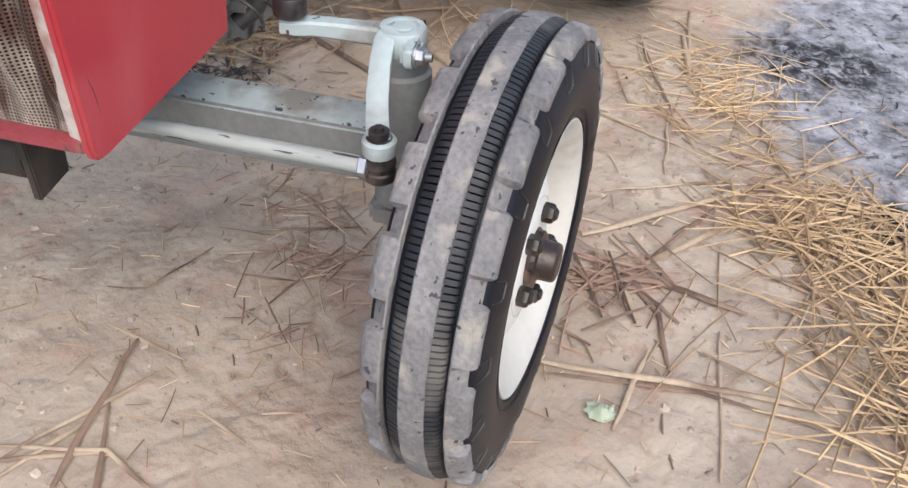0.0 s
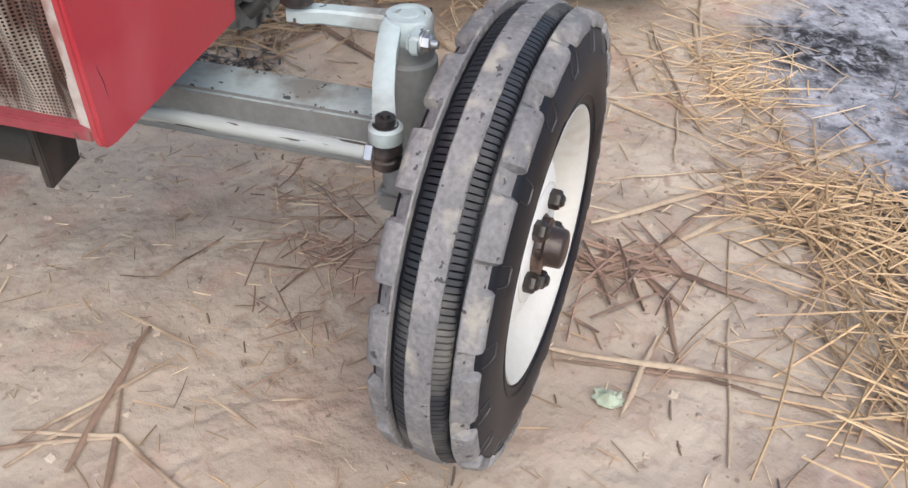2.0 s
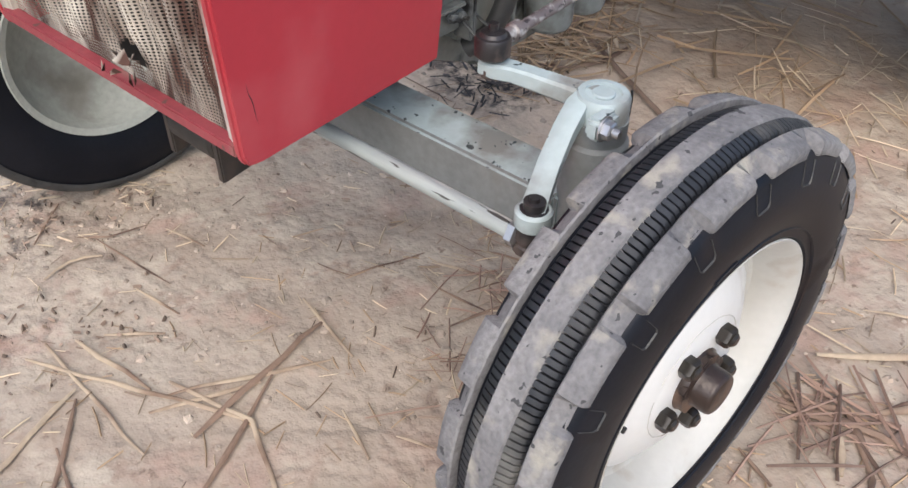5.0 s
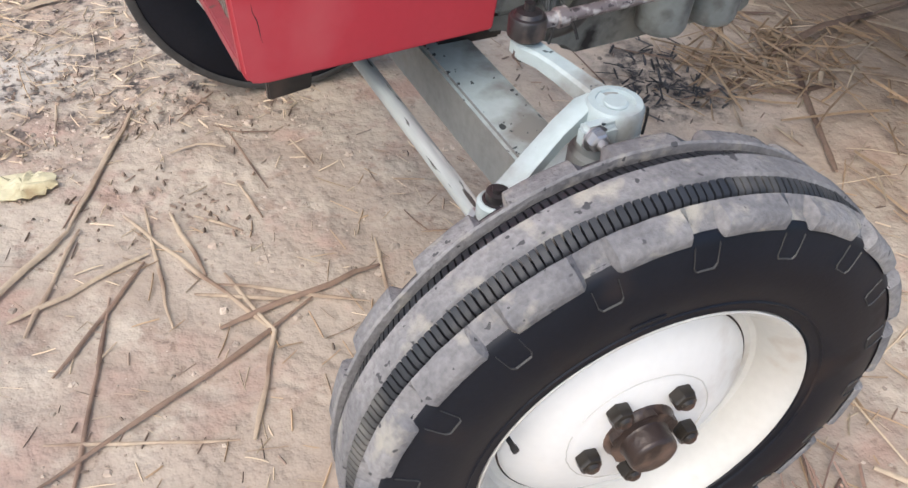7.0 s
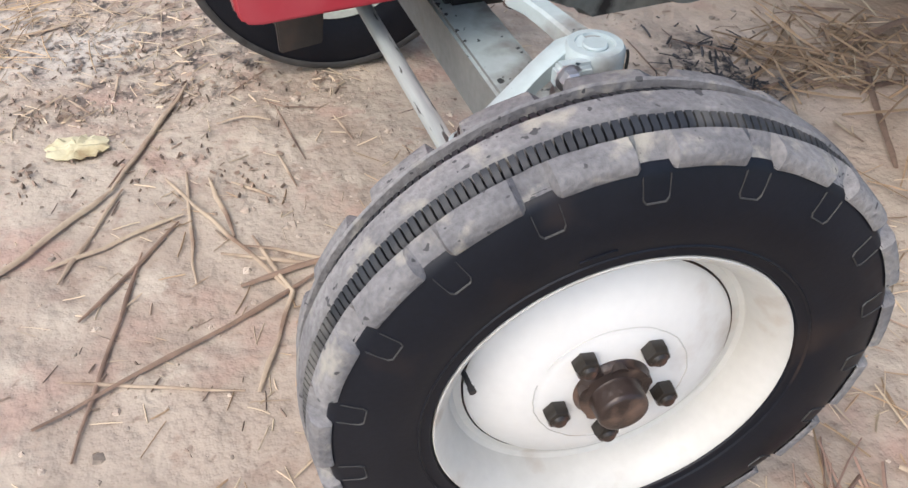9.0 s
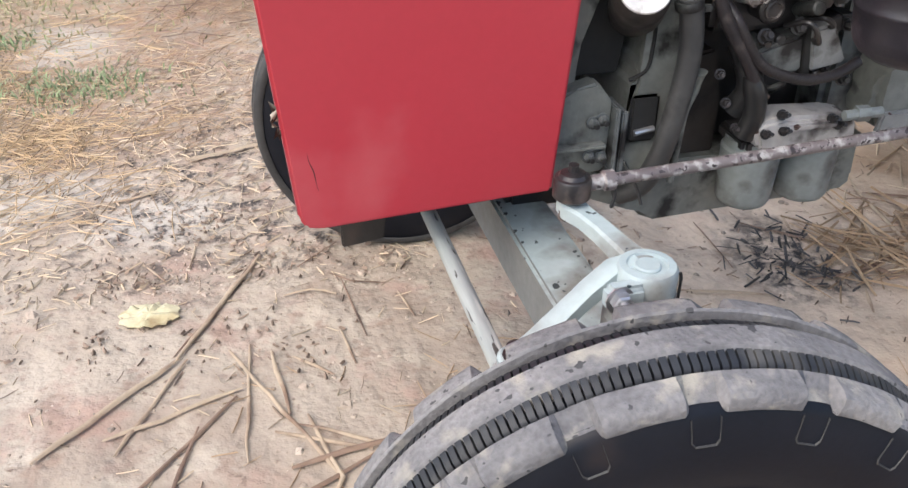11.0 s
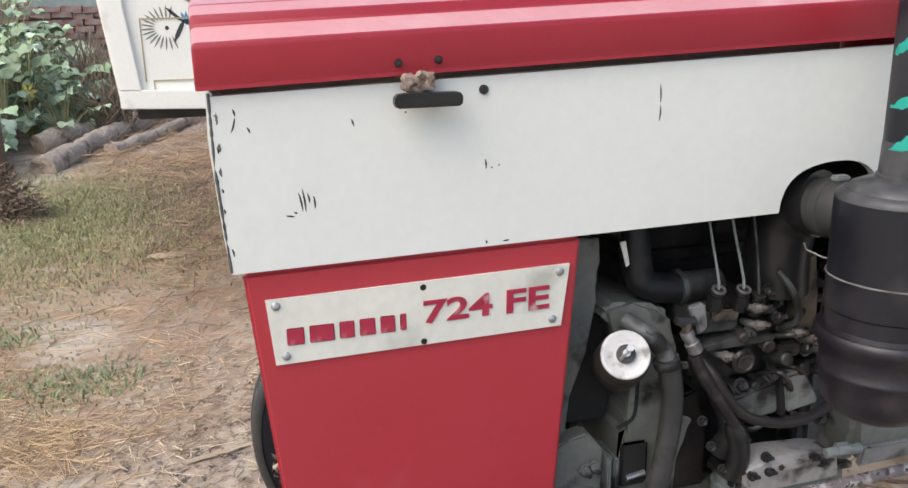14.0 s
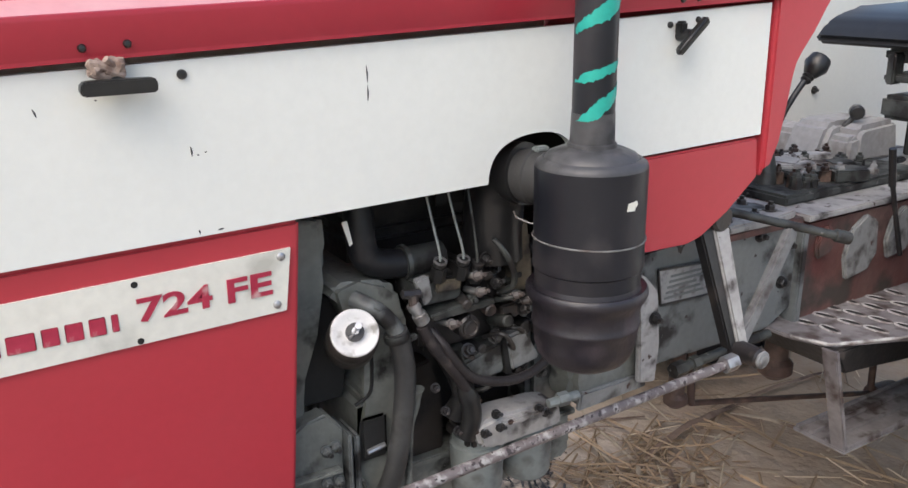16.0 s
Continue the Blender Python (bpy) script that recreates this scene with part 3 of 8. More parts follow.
        for a, b in zip(hoops, hoops[1:]):
            for i in range(96):
                bm.faces.new((a[i], a[(i + 1) % 96], b[(i + 1) % 96], b[i]))
    part("sidewall_hoop", bm, RUBBER, tyre)
    for a0, r0, wide, tall in ((104, 0.2225, 9, 0.005),):
        bm = B()
        arc = [[bm.verts.new(W(0.0715 + (r - 0.22) * 0.12 + o, radians(a0 + wide * (k / 6 - 0.5)), r)) for r, o in ((r0 - tall / 2, -0.001), (r0 - tall * 0.4, 0.0012), (r0 + tall * 0.4, 0.0012), (r0 + tall / 2, -0.001))] for k in range(7)]
        for p, q in zip(arc, arc[1:]):
            for i in range(3):
                bm.faces.new((p[i], q[i], q[i + 1], p[i + 1]))
        part("sidewall_bar", bm, RUBBER, tyre)
    # scuffed ring round the nuts
    bm = B()
    for r0, a0, a1 in ((0.0865, -40, 150), (0.0855, 165, 300)):
        n = 40
        arc = [[bm.verts.new(W(u, radians(a0 + (a1 - a0) * k / n), r0 + e + 0.0012 * noise.noise((k * 0.5, r0 * 90, 0)))) for e, u in ((-0.0007, 0.0472), (0.0, 0.0482), (0.0007, 0.0472))] for k in range(n + 1)]
        for p, q in zip(arc, arc[1:]):
            for i in range(2):
                bm.faces.new((p[i], q[i], q[i + 1], p[i + 1]))
    part("scuff_ring", bm, RIM_CREAM, wheel, "faint scuffed ring in the paint")
    # hub with its cap
    bm = B()
    c0, c1 = W(0.042, 0, 0), W(0.2, 0, 0)
    turned(bm, c0, c1, [(0.0, 0.043), (0.009, 0.043), (0.012, 0.04), (0.018, 0.039), (0.0205, 0.03), (0.024, 0.0285), (0.04, 0.028), (0.0435, 0.0265), (0.0455, 0.023), (0.046, 0.0)], 28)
    for k in range(5):
        ang = radians(18 + 72 * k)
        p = W(0.047, ang, 0.031)
        q = W(0.2, ang, 0.031)
        rod(bm, p, p + (q - p).normalized() * 0.014, 0.011, seg=10)
    part("hub", bm, HUBM, wheel, "oily brown wheel hub and grease cap")
    for k in range(5):
        ang = radians(-90 + 72 * k)
        bm = B()
        p, q = W(0.049, ang, 0.064), W(0.3, ang, 0.064)
        w = (q - p).normalized()
        turned(bm, p, q, [(0, 0.0128), (0.002, 0.0144), (0.0125, 0.0144), (0.0162, 0.0126), (0.0178, 0.009)], 6, start=k)
        rod(bm, p + w * 0.012, p + w * 0.0215, 0.0092, seg=12, edge=0.003)
        part("wheel_nut", bm, NUTM, wheel, "greasy hexagon wheel nut")
    bm = B()
    p, q = W(0.02, radians(164), 0.166), W(0.052, radians(164), 0.162)
    rod(bm, p, q, 0.003, seg=10)
    rod(bm, q, q + (q - p) * 0.2, 0.004, seg=10)
    part("valve_stem", bm, HOSE, wheel)
    return wheel


front_wheel((0.137, -0.359, 0.322), -5.5, -1)
front_wheel((0.137, 2 * MID + 0.359, 0.322), -5.5, 1)

# axle beam, kingpins, arms, rods
bm = B()
box(bm, (0.128, -0.19, 0.4), (0.205, 2 * MID + 0.19, 0.48), 0.005)
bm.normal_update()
# Front and underside darker grey: dust, and their weaker light put into colour.
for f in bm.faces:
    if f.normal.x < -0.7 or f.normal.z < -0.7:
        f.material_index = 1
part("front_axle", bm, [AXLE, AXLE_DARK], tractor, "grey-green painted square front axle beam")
def paint_chip(p, u, v, size, seed):
    """A flake of missing paint: a thin ragged patch at p, spread along u and v."""
    r = random.Random(seed)
    p, u, v = Vector(p), Vector(u), Vector(v)
    n = u.cross(v).normalized()
    bm = B()
    n_pts = 9
    ring = [p + (u * math.cos(6.283 * k / n_pts) * r.uniform(0.5, 1.5) + v * math.sin(6.283 * k / n_pts) * r.uniform(0.4, 1.2)) * size for k in range(n_pts)]
    lo = [bm.verts.new(c - n * 0.0004) for c in ring]
    hi = [bm.verts.new(c + n * 0.0005) for c in ring]
    bm.faces.new(lo[::-1])
    bm.faces.new(hi)
    for k in range(n_pts):
        bm.faces.new((lo[k], lo[(k + 1) % n_pts], hi[(k + 1) % n_pts], hi[k]))
    part("paint_chip", bm, CHIPM, tractor)


CHIPM = mat("chipped_to_iron", (0.03, 0.042, 0.045), (0.05, 0.055, 0.055), 0.6, scale=40)
rnd = random.Random(77)
for k in range(30):
    y = rnd.uniform(-0.18, 0.25)
    if k < 14:
        paint_chip((0.1335 + rnd.uniform(0, 0.003), y, 0.48), (0.3, 1, 0), (1, 0, 0), rnd.uniform(0.0014, 0.0042), k)
    elif k < 20:
        paint_chip((0.1995 - rnd.uniform(0, 0.006), y, 0.48), (0.2, 1, 0), (1, 0, 0), rnd.uniform(0.0012, 0.004), k)
    else:
        paint_chip((rnd.uniform(0.145, 0.19), -0.06 + rnd.gauss(0, 0.05), 0.48), (0.4, 1, 0), (1, 0.2, 0), rnd.uniform(0.0008, 0.0026), k)
paint_chip((0.143, -0.045, 0.48), (0.3, 1, 0), (1, 0, 0), 0.0065, 99)
for s in (-1, 1):
    ky = MID + s * 0.48
    bm = B()
    turned(bm, (0.168, ky, 0.355), (0.168, ky, 1), [(0, 0.034), (0.004, 0.038), (0.2, 0.038), (0.205, 0.034), (0.23, 0.034)], 24)
    rod(bm, (0.168, ky, 0.325), (0.15, ky + s * 0.09, 0.322), 0.028, 0.024)
    box(bm, (0.133, ky - 0.04, 0.322), (0.208, ky + 0.04, 0.36), 0.008)
    part("kingpin", bm, AXLE_DARK, tractor, "grey kingpin housing at the end of the axle")
    bm = B()
    turned(bm, (0.17, ky, 0.578), (0.17, ky, 1), [(0, 0.029), (0.003, 0.0315), (0.031, 0.0315), (0.036, 0.0285), (0.0365, 0.021), (0.033, 0.02), (0.033, 0.0)], 28)
    turned(bm, (0.17, ky, 0.6085), (0.17, ky, 1), [(0, 0.0135), (0.0045, 0.0135), (0.006, 0.012), (0.006, 0.0)], 20)
    box(bm, (0.116, ky - 0.033, 0.583), (0.158, ky - 0.011, 0.611), 0.006, seg=3)
    clamp = part("arm_clamp", bm, AXLE, tractor, "grey-green clamp on top of the kingpin")
    bm = B()
    hexbolt(bm, (0.128, ky - 0.03, 0.599), (0.128, ky - 1, 0.599), 0.011, 0.01)
    rod(bm, (0.128, ky - 0.03, 0.599), (0.128, ky - 0.05, 0.599), 0.0055, seg=10)
    part("clamp_bolt", bm, STEEL, clamp, "bare steel pinch bolt")
    bm = B()
    hose(bm, [(0.195, ky - 0.0205, 0.613), (0.1965, ky - 0.0215, 0.606), (0.1965, ky - 0.0215, 0.58)], 0.0016, 6, 3)
    part("clamp_slit", bm, DARKV, clamp)
    # front arm down to the tie rod
    bm = B()
    hoop = [((0.165, ky + 0.014, 0.602), 0.02, 0.024), ((0.138, ky + 0.014, 0.598), 0.019, 0.024), ((0.112, ky + 0.011, 0.58), 0.019, 0.022), ((0.08, ky + 0.004, 0.556), 0.02, 0.02), ((0.05, ky - 0.006, 0.538), 0.021, 0.018), ((0.03, ky - 0.014, 0.53), 0.022, 0.016)]
    rows = []
    for (c, hw, hh) in hoop:
        c = Vector(c)
        rows.append([bm.verts.new(c + Vector((0, a * hw * 0.7, b * hh * 0.5))) for a, b in ((-1, -0.8), (-0.8, -1), (0.8, -1), (1, -0.8), (1, 0.8), (0.8, 1), (-0.8, 1), (-1, 0.8))])
    for a, b in zip(rows, rows[1:]):
        for k in range(8):
            bm.faces.new((a[k], a[(k + 1) % 8], b[(k + 1) % 8], b[k]))
    bm.faces.new(rows[0][::-1])
    bm.faces.new(rows[-1])
    rod(bm, (0.033, ky - 0.014, 0.514), (0.033, ky - 0.014, 0.537), 0.021, seg=20, edge=0.003)
    part("steering_arm", bm, AXLE, tractor, "flat grey-green steering arm")
    bm = B()
    turned(bm, (0.033, ky - 0.014, 0.478), (0.033, ky - 0.014, 1), [(0, 0.016), (0.004, 0.02), (0.014, 0.02), (0.016, 0.0175), (0.022, 0.0175), (0.024, 0.021), (0.032, 0.019), (0.0595, 0.016), (0.06, 0.0125), (0.069, 0.0125), (0.0695, 0.0065), (0.074, 0.006)], 14)
    part("ball_joint", bm, GREASY, tractor, "greasy ball joint with a castle nut")
bm = B()
rod(bm, (0.025, -0.205, 0.5), (0.025, 2 * MID + 0.205, 0.5), 0.0105, seg=20)
part("tie_rod", bm, TIE, tractor, "pale grey painted tie rod")
for y0, y1 in ((-0.215, -0.2), (2 * MID + 0.2, 2 * MID + 0.215)):
    bm = B()
    turned(bm, (0.025, y0, 0.5), (0.025, y1, 0.5), [(0, 0.013), (0.002, 0.0172), (0.011, 0.0172), (0.013, 0.013)], 6)
    part("lock_nut", bm, STEEL, tractor)
# rear arm of the near knuckle and the drag link
bm = B()
ky = MID - 0.48
hoop = [((0.172, ky + 0.012, 0.599), 0.018, 0.014), ((0.165, ky + 0.05, 0.6), 0.0145, 0.013), ((0.157, ky + 0.085, 0.603), 0.0135, 0.012), ((0.149, ky + 0.11, 0.606), 0.014, 0.011), ((0.142, ky + 0.13, 0.607), 0.018, 0.011), ((0.138, ky + 0.148, 0.607), 0.013, 0.01)]
rows = []
for i, (c, hw, hh) in enumerate(hoop):
    c = Vector(c)
    t = (Vector(hoop[min(i + 1, 5)][0]) - Vector(hoop[max(i - 1, 0)][0]))
    t.z = 0
    t.normalize()
    sd = Vector((t.y, -t.x, 0))
    rows.append([bm.verts.new(c + sd * a * hw * 0.85 + Vector((0, 0, b * hh * 0.9))) for a, b in ((-1, -0.7), (-0.75, -1), (0.75, -1), (1, -0.7), (1, 0.7), (0.75, 1), (-0.75, 1), (-1, 0.7))])
for a, b in zip(rows, rows[1:]):
    for k in range(8):
        bm.faces.new((a[k], a[(k + 1) % 8], b[(k + 1) % 8], b[k]))
bm.faces.new(rows[0][::-1])
bm.faces.new(rows[-1])
part("steering_arm", bm, AXLE, tractor, "bent grey-green steering arm")
bm = B()
turned(bm, (0.14, -0.075, 0.594), (0.14, -0.075, 1), [(0, 0.01), (0.002, 0.013), (0.012, 0.013), (0.014, 0.0), (0.0265, 0.0), (0.0266, 0.018), (0.03, 0.0215), (0.05, 0.0215), (0.053, 0.02), (0.054, 0.0165), (0.058, 0.014), (0.061, 0.0)], 24)
rod(bm, (0.14, -0.075, 0.645), (0.14, -0.075, 0.662), 0.006, seg=8)
part("ball_joint", bm, GREASY, tractor, "greasy ball joint of the drag link")
END = Vector((0.875, -0.07, 0.662))
START = Vector((0.155, -0.075, 0.636))
bm = B()
way = (END - START).normalized()
turned(bm, START, END, [(0.0, 0.009), (0.02, 0.009), (0.022, 0.0118), (0.034, 0.0118), (0.036, 0.0074), ((END - START).length - 0.08, 0.0074), ((END - START).length - 0.03, 0.0074)], 18)
part("drag_link", bm, LINK, tractor, "worn steel drag link with flaking paint")
bm = B()
rod(bm, END + Vector((0, 0.035, 0)), END - Vector((0, 0.022, 0)), 0.0165, seg=22, edge=0.004)
joint = part("ball_joint", bm, GREASY, tractor, "greasy dark ball joint on the drop arm")
bm = B()
rod(bm, END - Vector((0, 0.021, 0)), END - Vector((0, 0.026, 0)), 0.0145, seg=22, edge=0.0015)
rod(bm, END - Vector((0, 0.0255, 0)), END - Vector((0, 0.028, 0)), 0.009, seg=18, edge=0.001)
part("end_cap", bm, BAREC, joint, "worn grey end cap")
bm = B()
rod(bm, END - way * 0.06, END - way * 0.035, 0.0135, seg=6)
part("lock_nut", bm, STEEL, tractor, "bright lock nut on the drag link")

# white side panel with the cut-out for the intake elbow
ARCH = [(0.4265, 0.982), (0.428, 0.998), (0.436, 1.017), (0.455, 1.032), (0.488, 1.04), (0.528, 1.039), (0.553, 1.026), (0.562, 1.008), (0.562, 0.9845)]
for _ in range(2):
    ARCH = [ARCH[0]] + [((a[0] * (1 - f) + b[0] * f), (a[1] * (1 - f) + b[1] * f)) for a, b in zip(ARCH, ARCH[1:]) for f in (0.25, 0.75)] + [ARCH[-1]]
for side in (0, 1):
    bm = B()
    y = -0.006 if side == 0 else 2 * MID - 0.006
    out = [(-0.203, 1.148), (-0.205, 1.08), (-0.198, 0.972)]
    slab(bm, out + ARCH + [(0.93, 0.992), (0.928, 1.187), (0.55, 1.1705)] if side == 0 else out + [(0.93, 0.992), (0.928, 1.187)], 0.012, at_y(y), 0.0015)
    part("side_panel", bm, WHITE, tractor, "white painted bonnet side panel with chipped edges")
# paint worn to the metal along the panel's front edge
rnd = random.Random(12)
bm = B()
edge = [(-0.2046 + 0.0068 * max(0.0, (1.08 - z) / 0.108), -0.0054, z) for z in [0.974 + 0.0026 * k for k in range(69)]]
hose(bm, edge, lambda t: 0.0006 + 0.0016 * max(0.0, 0.55 + 0.9 * noise.noise((t * 9, 3.0, 0)) + 0.5 * noise.noise((t * 31, 7.0, 0))), 6, 1)
part("worn_edge", bm, EDGEM, tractor, "front edge worn to dark metal")
for k in range(7):
    z = rnd.choice((0.99, 1.02, 1.06, 1.075, 1.1, 1.12, 1.128)) + rnd.uniform(-0.008, 0.008)
    x = -0.2015 + 0.0068 * max(0.0, (1.08 - z) / 0.108) + rnd.uniform(0, 0.003)
    bm = B()
    hose(bm, [(x, -0.0058, z), (x + rnd.uniform(-0.001, 0.002), -0.006, z + 0.003), (x + rnd.uniform(-0.001, 0.001), -0.0058, z + rnd.uniform(0.005, 0.01))], lambda t, w=rnd.uniform(0.0004, 0.0011): 0.0002 + w * math.sin(math.pi * t), 6, 4)
    part("edge_chip", bm, EDGEM, tractor)
# white nose sheet, bulged forwards
bm = B()
rows = []
for i in range(9):
    y = 0.004 + (2 * MID - 0.008) * i / 8
    b = 0.008 * (1 - (abs(i - 4) / 4) ** 4) - 0.002
    rows.append([bm.verts.new((x - b, y, z)) for x, z in ((-0.202, 1.148), (-0.204, 1.08), (-0.197, 0.973), (-0.187, 0.973), (-0.192, 1.148))])
for a, b in zip(rows, rows[1:]):
    for k in range(5):
        bm.faces.new((a[k], a[(k + 1) % 5], b[(k + 1) % 5], b[k]))
bm.faces.new(rows[0][::-1])
bm.faces.new(rows[-1])
part("nose_panel", bm, WHITE, tractor, "white nose sheet")

# red bonnet top: a pressed section swept to the rear and slightly uphill
SECT = [(-0.012, 1.154), (-0.014, 1.158), (-0.0138, 1.191), (-0.0137, 1.194), (-0.0128, 1.1965), (-0.0105, 1.1975), (-0.008, 1.1985), (0.0195, 1.209), (0.022, 1.21), (0.0245, 1.2118), (0.0252, 1.2135), (0.0262, 1.2188), (0.027, 1.2205), (0.029, 1.2213), (0.031, 1.222), (0.053, 1.2295), (0.056, 1.2305), (0.066, 1.2325), (0.14, 1.2355), (0.27, 1.2375)]
SECT = SECT + [(2 * MID - y, z) for y, z in SECT[-2::-1]]
bm = B()
rows = []
for x, shrink in [(-0.2155, 0.004), (-0.214, 0.0012), (-0.211, 0.0), (0.0, 0), (0.3, 0), (0.6, 0), (0.94, 0)]:
    lift = 0.0335 * (x + 0.2155)
    rows.append([bm.verts.new((x, MID + (y - MID) * (1 - shrink * 3), z + lift - (shrink if 1 < j < len(SECT) - 2 else 0))) for j, (y, z) in enumerate(SECT)])
inner = [[bm.verts.new((v.co.x + (0.004 if i == 0 else 0), v.co.y + (0.003 if j == 0 else -0.003 if j == len(SECT) - 1 else 0), v.co.z - (0.004 if 0 < j < len(SECT) - 1 else 0))) for j, v in enumerate(r)] for i, r in enumerate(rows)]
K = len(SECT)
for R in (rows, inner):
    for a, b in zip(R, R[1:]):
        for k in range(K - 1):
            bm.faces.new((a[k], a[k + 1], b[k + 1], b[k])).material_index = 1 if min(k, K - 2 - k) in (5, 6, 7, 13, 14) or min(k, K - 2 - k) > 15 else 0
bm.faces.new(rows[0])
for a, b, c, d in zip(rows, rows[1:], inner, inner[1:]):
    for k in (0, K - 1):
        bm.faces.new((a[k], b[k], d[k], c[k]))
part("bonnet_top", bm, [RED_TOP, RED_SHEEN], tractor, "glossy red pressed steel bonnet top")

# red rear cowl and lower rear panel
bm = B()
slab(bm, [(0.57, 0.9805), (0.57, 0.85), (0.714, 0.842), (0.79, 0.839), (0.82, 0.846), (0.87, 0.878), (0.934, 0.924), (0.928, 0.987)], 0.012, at_y(-0.004), 0.003)
part("lower_panel", bm, RED, tractor, "red lower rear bonnet panel with a rounded corner")
bm = B()
prof = [(0.934, 0.922), (0.95, 0.944), (0.972, 0.977), (0.981, 1.025), (0.978, 1.08), (0.984, 1.1), (1.0, 1.113), (1.029, 1.138), (1.062, 1.187), (1.085, 1.285), (0.934, 1.285)]
f = [bm.verts.new((x, -0.012, z)) for x, z in prof]
g = [bm.verts.new((x, 2 * MID + 0.012, z)) for x, z in prof]
bm.faces.new(f)
bm.faces.new(g[::-1])
for i in range(len(prof)):
    j = (i + 1) % len(prof)
    bm.faces.new((f[i], f[j], g[j], g[i]))
bevel(bm, f + g, 0.006, 3)
part("dash_cowl", bm, RED, tractor, "red dash cowl behind the bonnet")

# red front side panels
for side in (0, 1):
    bm = B()
    pts = [(-0.188, 0.0, 0.9695), (0.179, 0.0, 0.975), (0.155, 0.02, 0.576), (-0.13, 0.02, 0.562), (-0.147, 0.02, 0.566), (-0.154, 0.019, 0.58)]
    o = []
    for dy in (0.0, 0.014):
        o.append([bm.verts.new((x, y + dy if side == 0 else 2 * MID - y - dy, z)) for x, y, z in pts])
    bm.faces.new(o[0])
    bm.faces.new(o[1][::-1])
    for i in range(6):
        bm.faces.new((o[0][i], o[0][(i + 1) % 6], o[1][(i + 1) % 6], o[1][i]))
    bevel(bm, o[0] + o[1], 0.004, 3)
    red_side = part("front_side_panel", bm, RED, tractor, "red front side panel" if side else "red front side panel bearing the model plate")

# model plate on the red panel: a painted plate, red lettering, screws
SLOPE = 0.018


def panel_y(z):
    return 0.02 * (0.97 - z) / 0.394




def model_plate():
    bm = B()
    o = [(-0.168, 0.940), (0.165, 0.946), (0.157, 0.8725), (-0.162, 0.8665)]
    f = [bm.verts.new((x, panel_y(z) - 0.0035, z)) for x, z in o]
    g = [bm.verts.new((x, panel_y(z) + 0.002, z)) for x, z in o]
    bm.faces.new(f)
    bm.faces.new(g[::-1])
    for i in range(4):
        bm.faces.new((f[i], f[(i + 1) % 4], g[(i + 1) % 4], g[i]))
    plate = part("model_plate", bm, PLATE, tractor, "weathered white model plate with red lettering")

    def lettering(text, x0, x1, z0, z1):
        """Raised letters that fill the given box on the plate."""
        cu = bpy.data.curves.new("model_number", "FONT")
        cu.body, cu.size, cu.extrude, cu.offset = text, 1.0, 0.02, 0.022
        ob = bpy.data.objects.new("model_number", cu)
        scene.collection.objects.link(ob)
        dg = bpy.context.evaluated_depsgraph_get()
        me = bpy.data.meshes.new_from_object(ob.evaluated_get(dg))
        bpy.data.objects.remove(ob)
        me.materials.append(LETTER)
        t = new("model_number", me)
        xs, ys = [v.co.x for v in me.vertices], [v.co.y for v in me.vertices]
        for v in me.vertices:
            x = x0 + (x1 - x0) * (v.co.x - min(xs)) / (max(xs) - min(xs))
            z = z0 + (z1 - z0) * (v.co.y - min(ys)) / (max(ys) - min(ys)) + x * SLOPE
            v.co = Vector((x, panel_y(z) - 0.0042 - v.co.z * 0.04, z)) - ORIGIN[plate]
        t.parent = plate
        t["label"] = "red painted model number"

    lettering("724", -0.003, 0.0745, 0.894, 0.921)
    lettering("FE", 0.091, 0.1415, 0.8935, 0.921)

    # the maker's mark as plain red bars of its size
    x = -0.149
    for w in (0.022, 0.03, 0.02, 0.021, 0.02, 0.011):
        bm = B()
        z0 = 0.8905 + x * SLOPE
        y = panel_y(z0 + 0.01) - 0.0042
        box(bm, (x, y - 0.0006, z0), (x + w - 0.004, y + 0.001, z0 + 0.019), 0.0015)
        part("bar", bm, LETTER, plate, "plain red painted bar")
        x += w + 0.0014
    for sx, sz in ((-0.158, 0.933), (0.153, 0.938), (0.146, 0.882), (-0.151, 0.876)):
        bm = B()
        y = panel_y(sz) - 0.0036
        turned(bm, (sx, y, sz), (sx, y - 1, sz), [(0, 0.0048), (0.0015, 0.0046), (0.0028, 0.0028), (0.003, 0.0)], 14)
        part("screw", bm, STEEL, plate)
    for sx, sz in ((-0.003, 0.9365), (-0.003, 0.8735)):
        bm = B()
        y = panel_y(sz) - 0.0036
        turned(bm, (sx, y, sz), (sx, y - 1, sz), [(0, 0.0036), (0.0006, 0.0034)], 12)
        part("rivet_hole", bm, DARKV, plate)


model_plate()

# crack in the red panel's lower corner
bm = B()
for (x0, z0), (x1, z1) in (((-0.1255, 0.652), (-0.1265, 0.63)), ((-0.1265, 0.63), (-0.1245, 0.606))):
    rod(bm, (x0, panel_y(z0) + 0.0002, z0), (x1, panel_y(z1) + 0.0002, z1), 0.0006, seg=6)
part("crack", bm, DARKV, tractor)

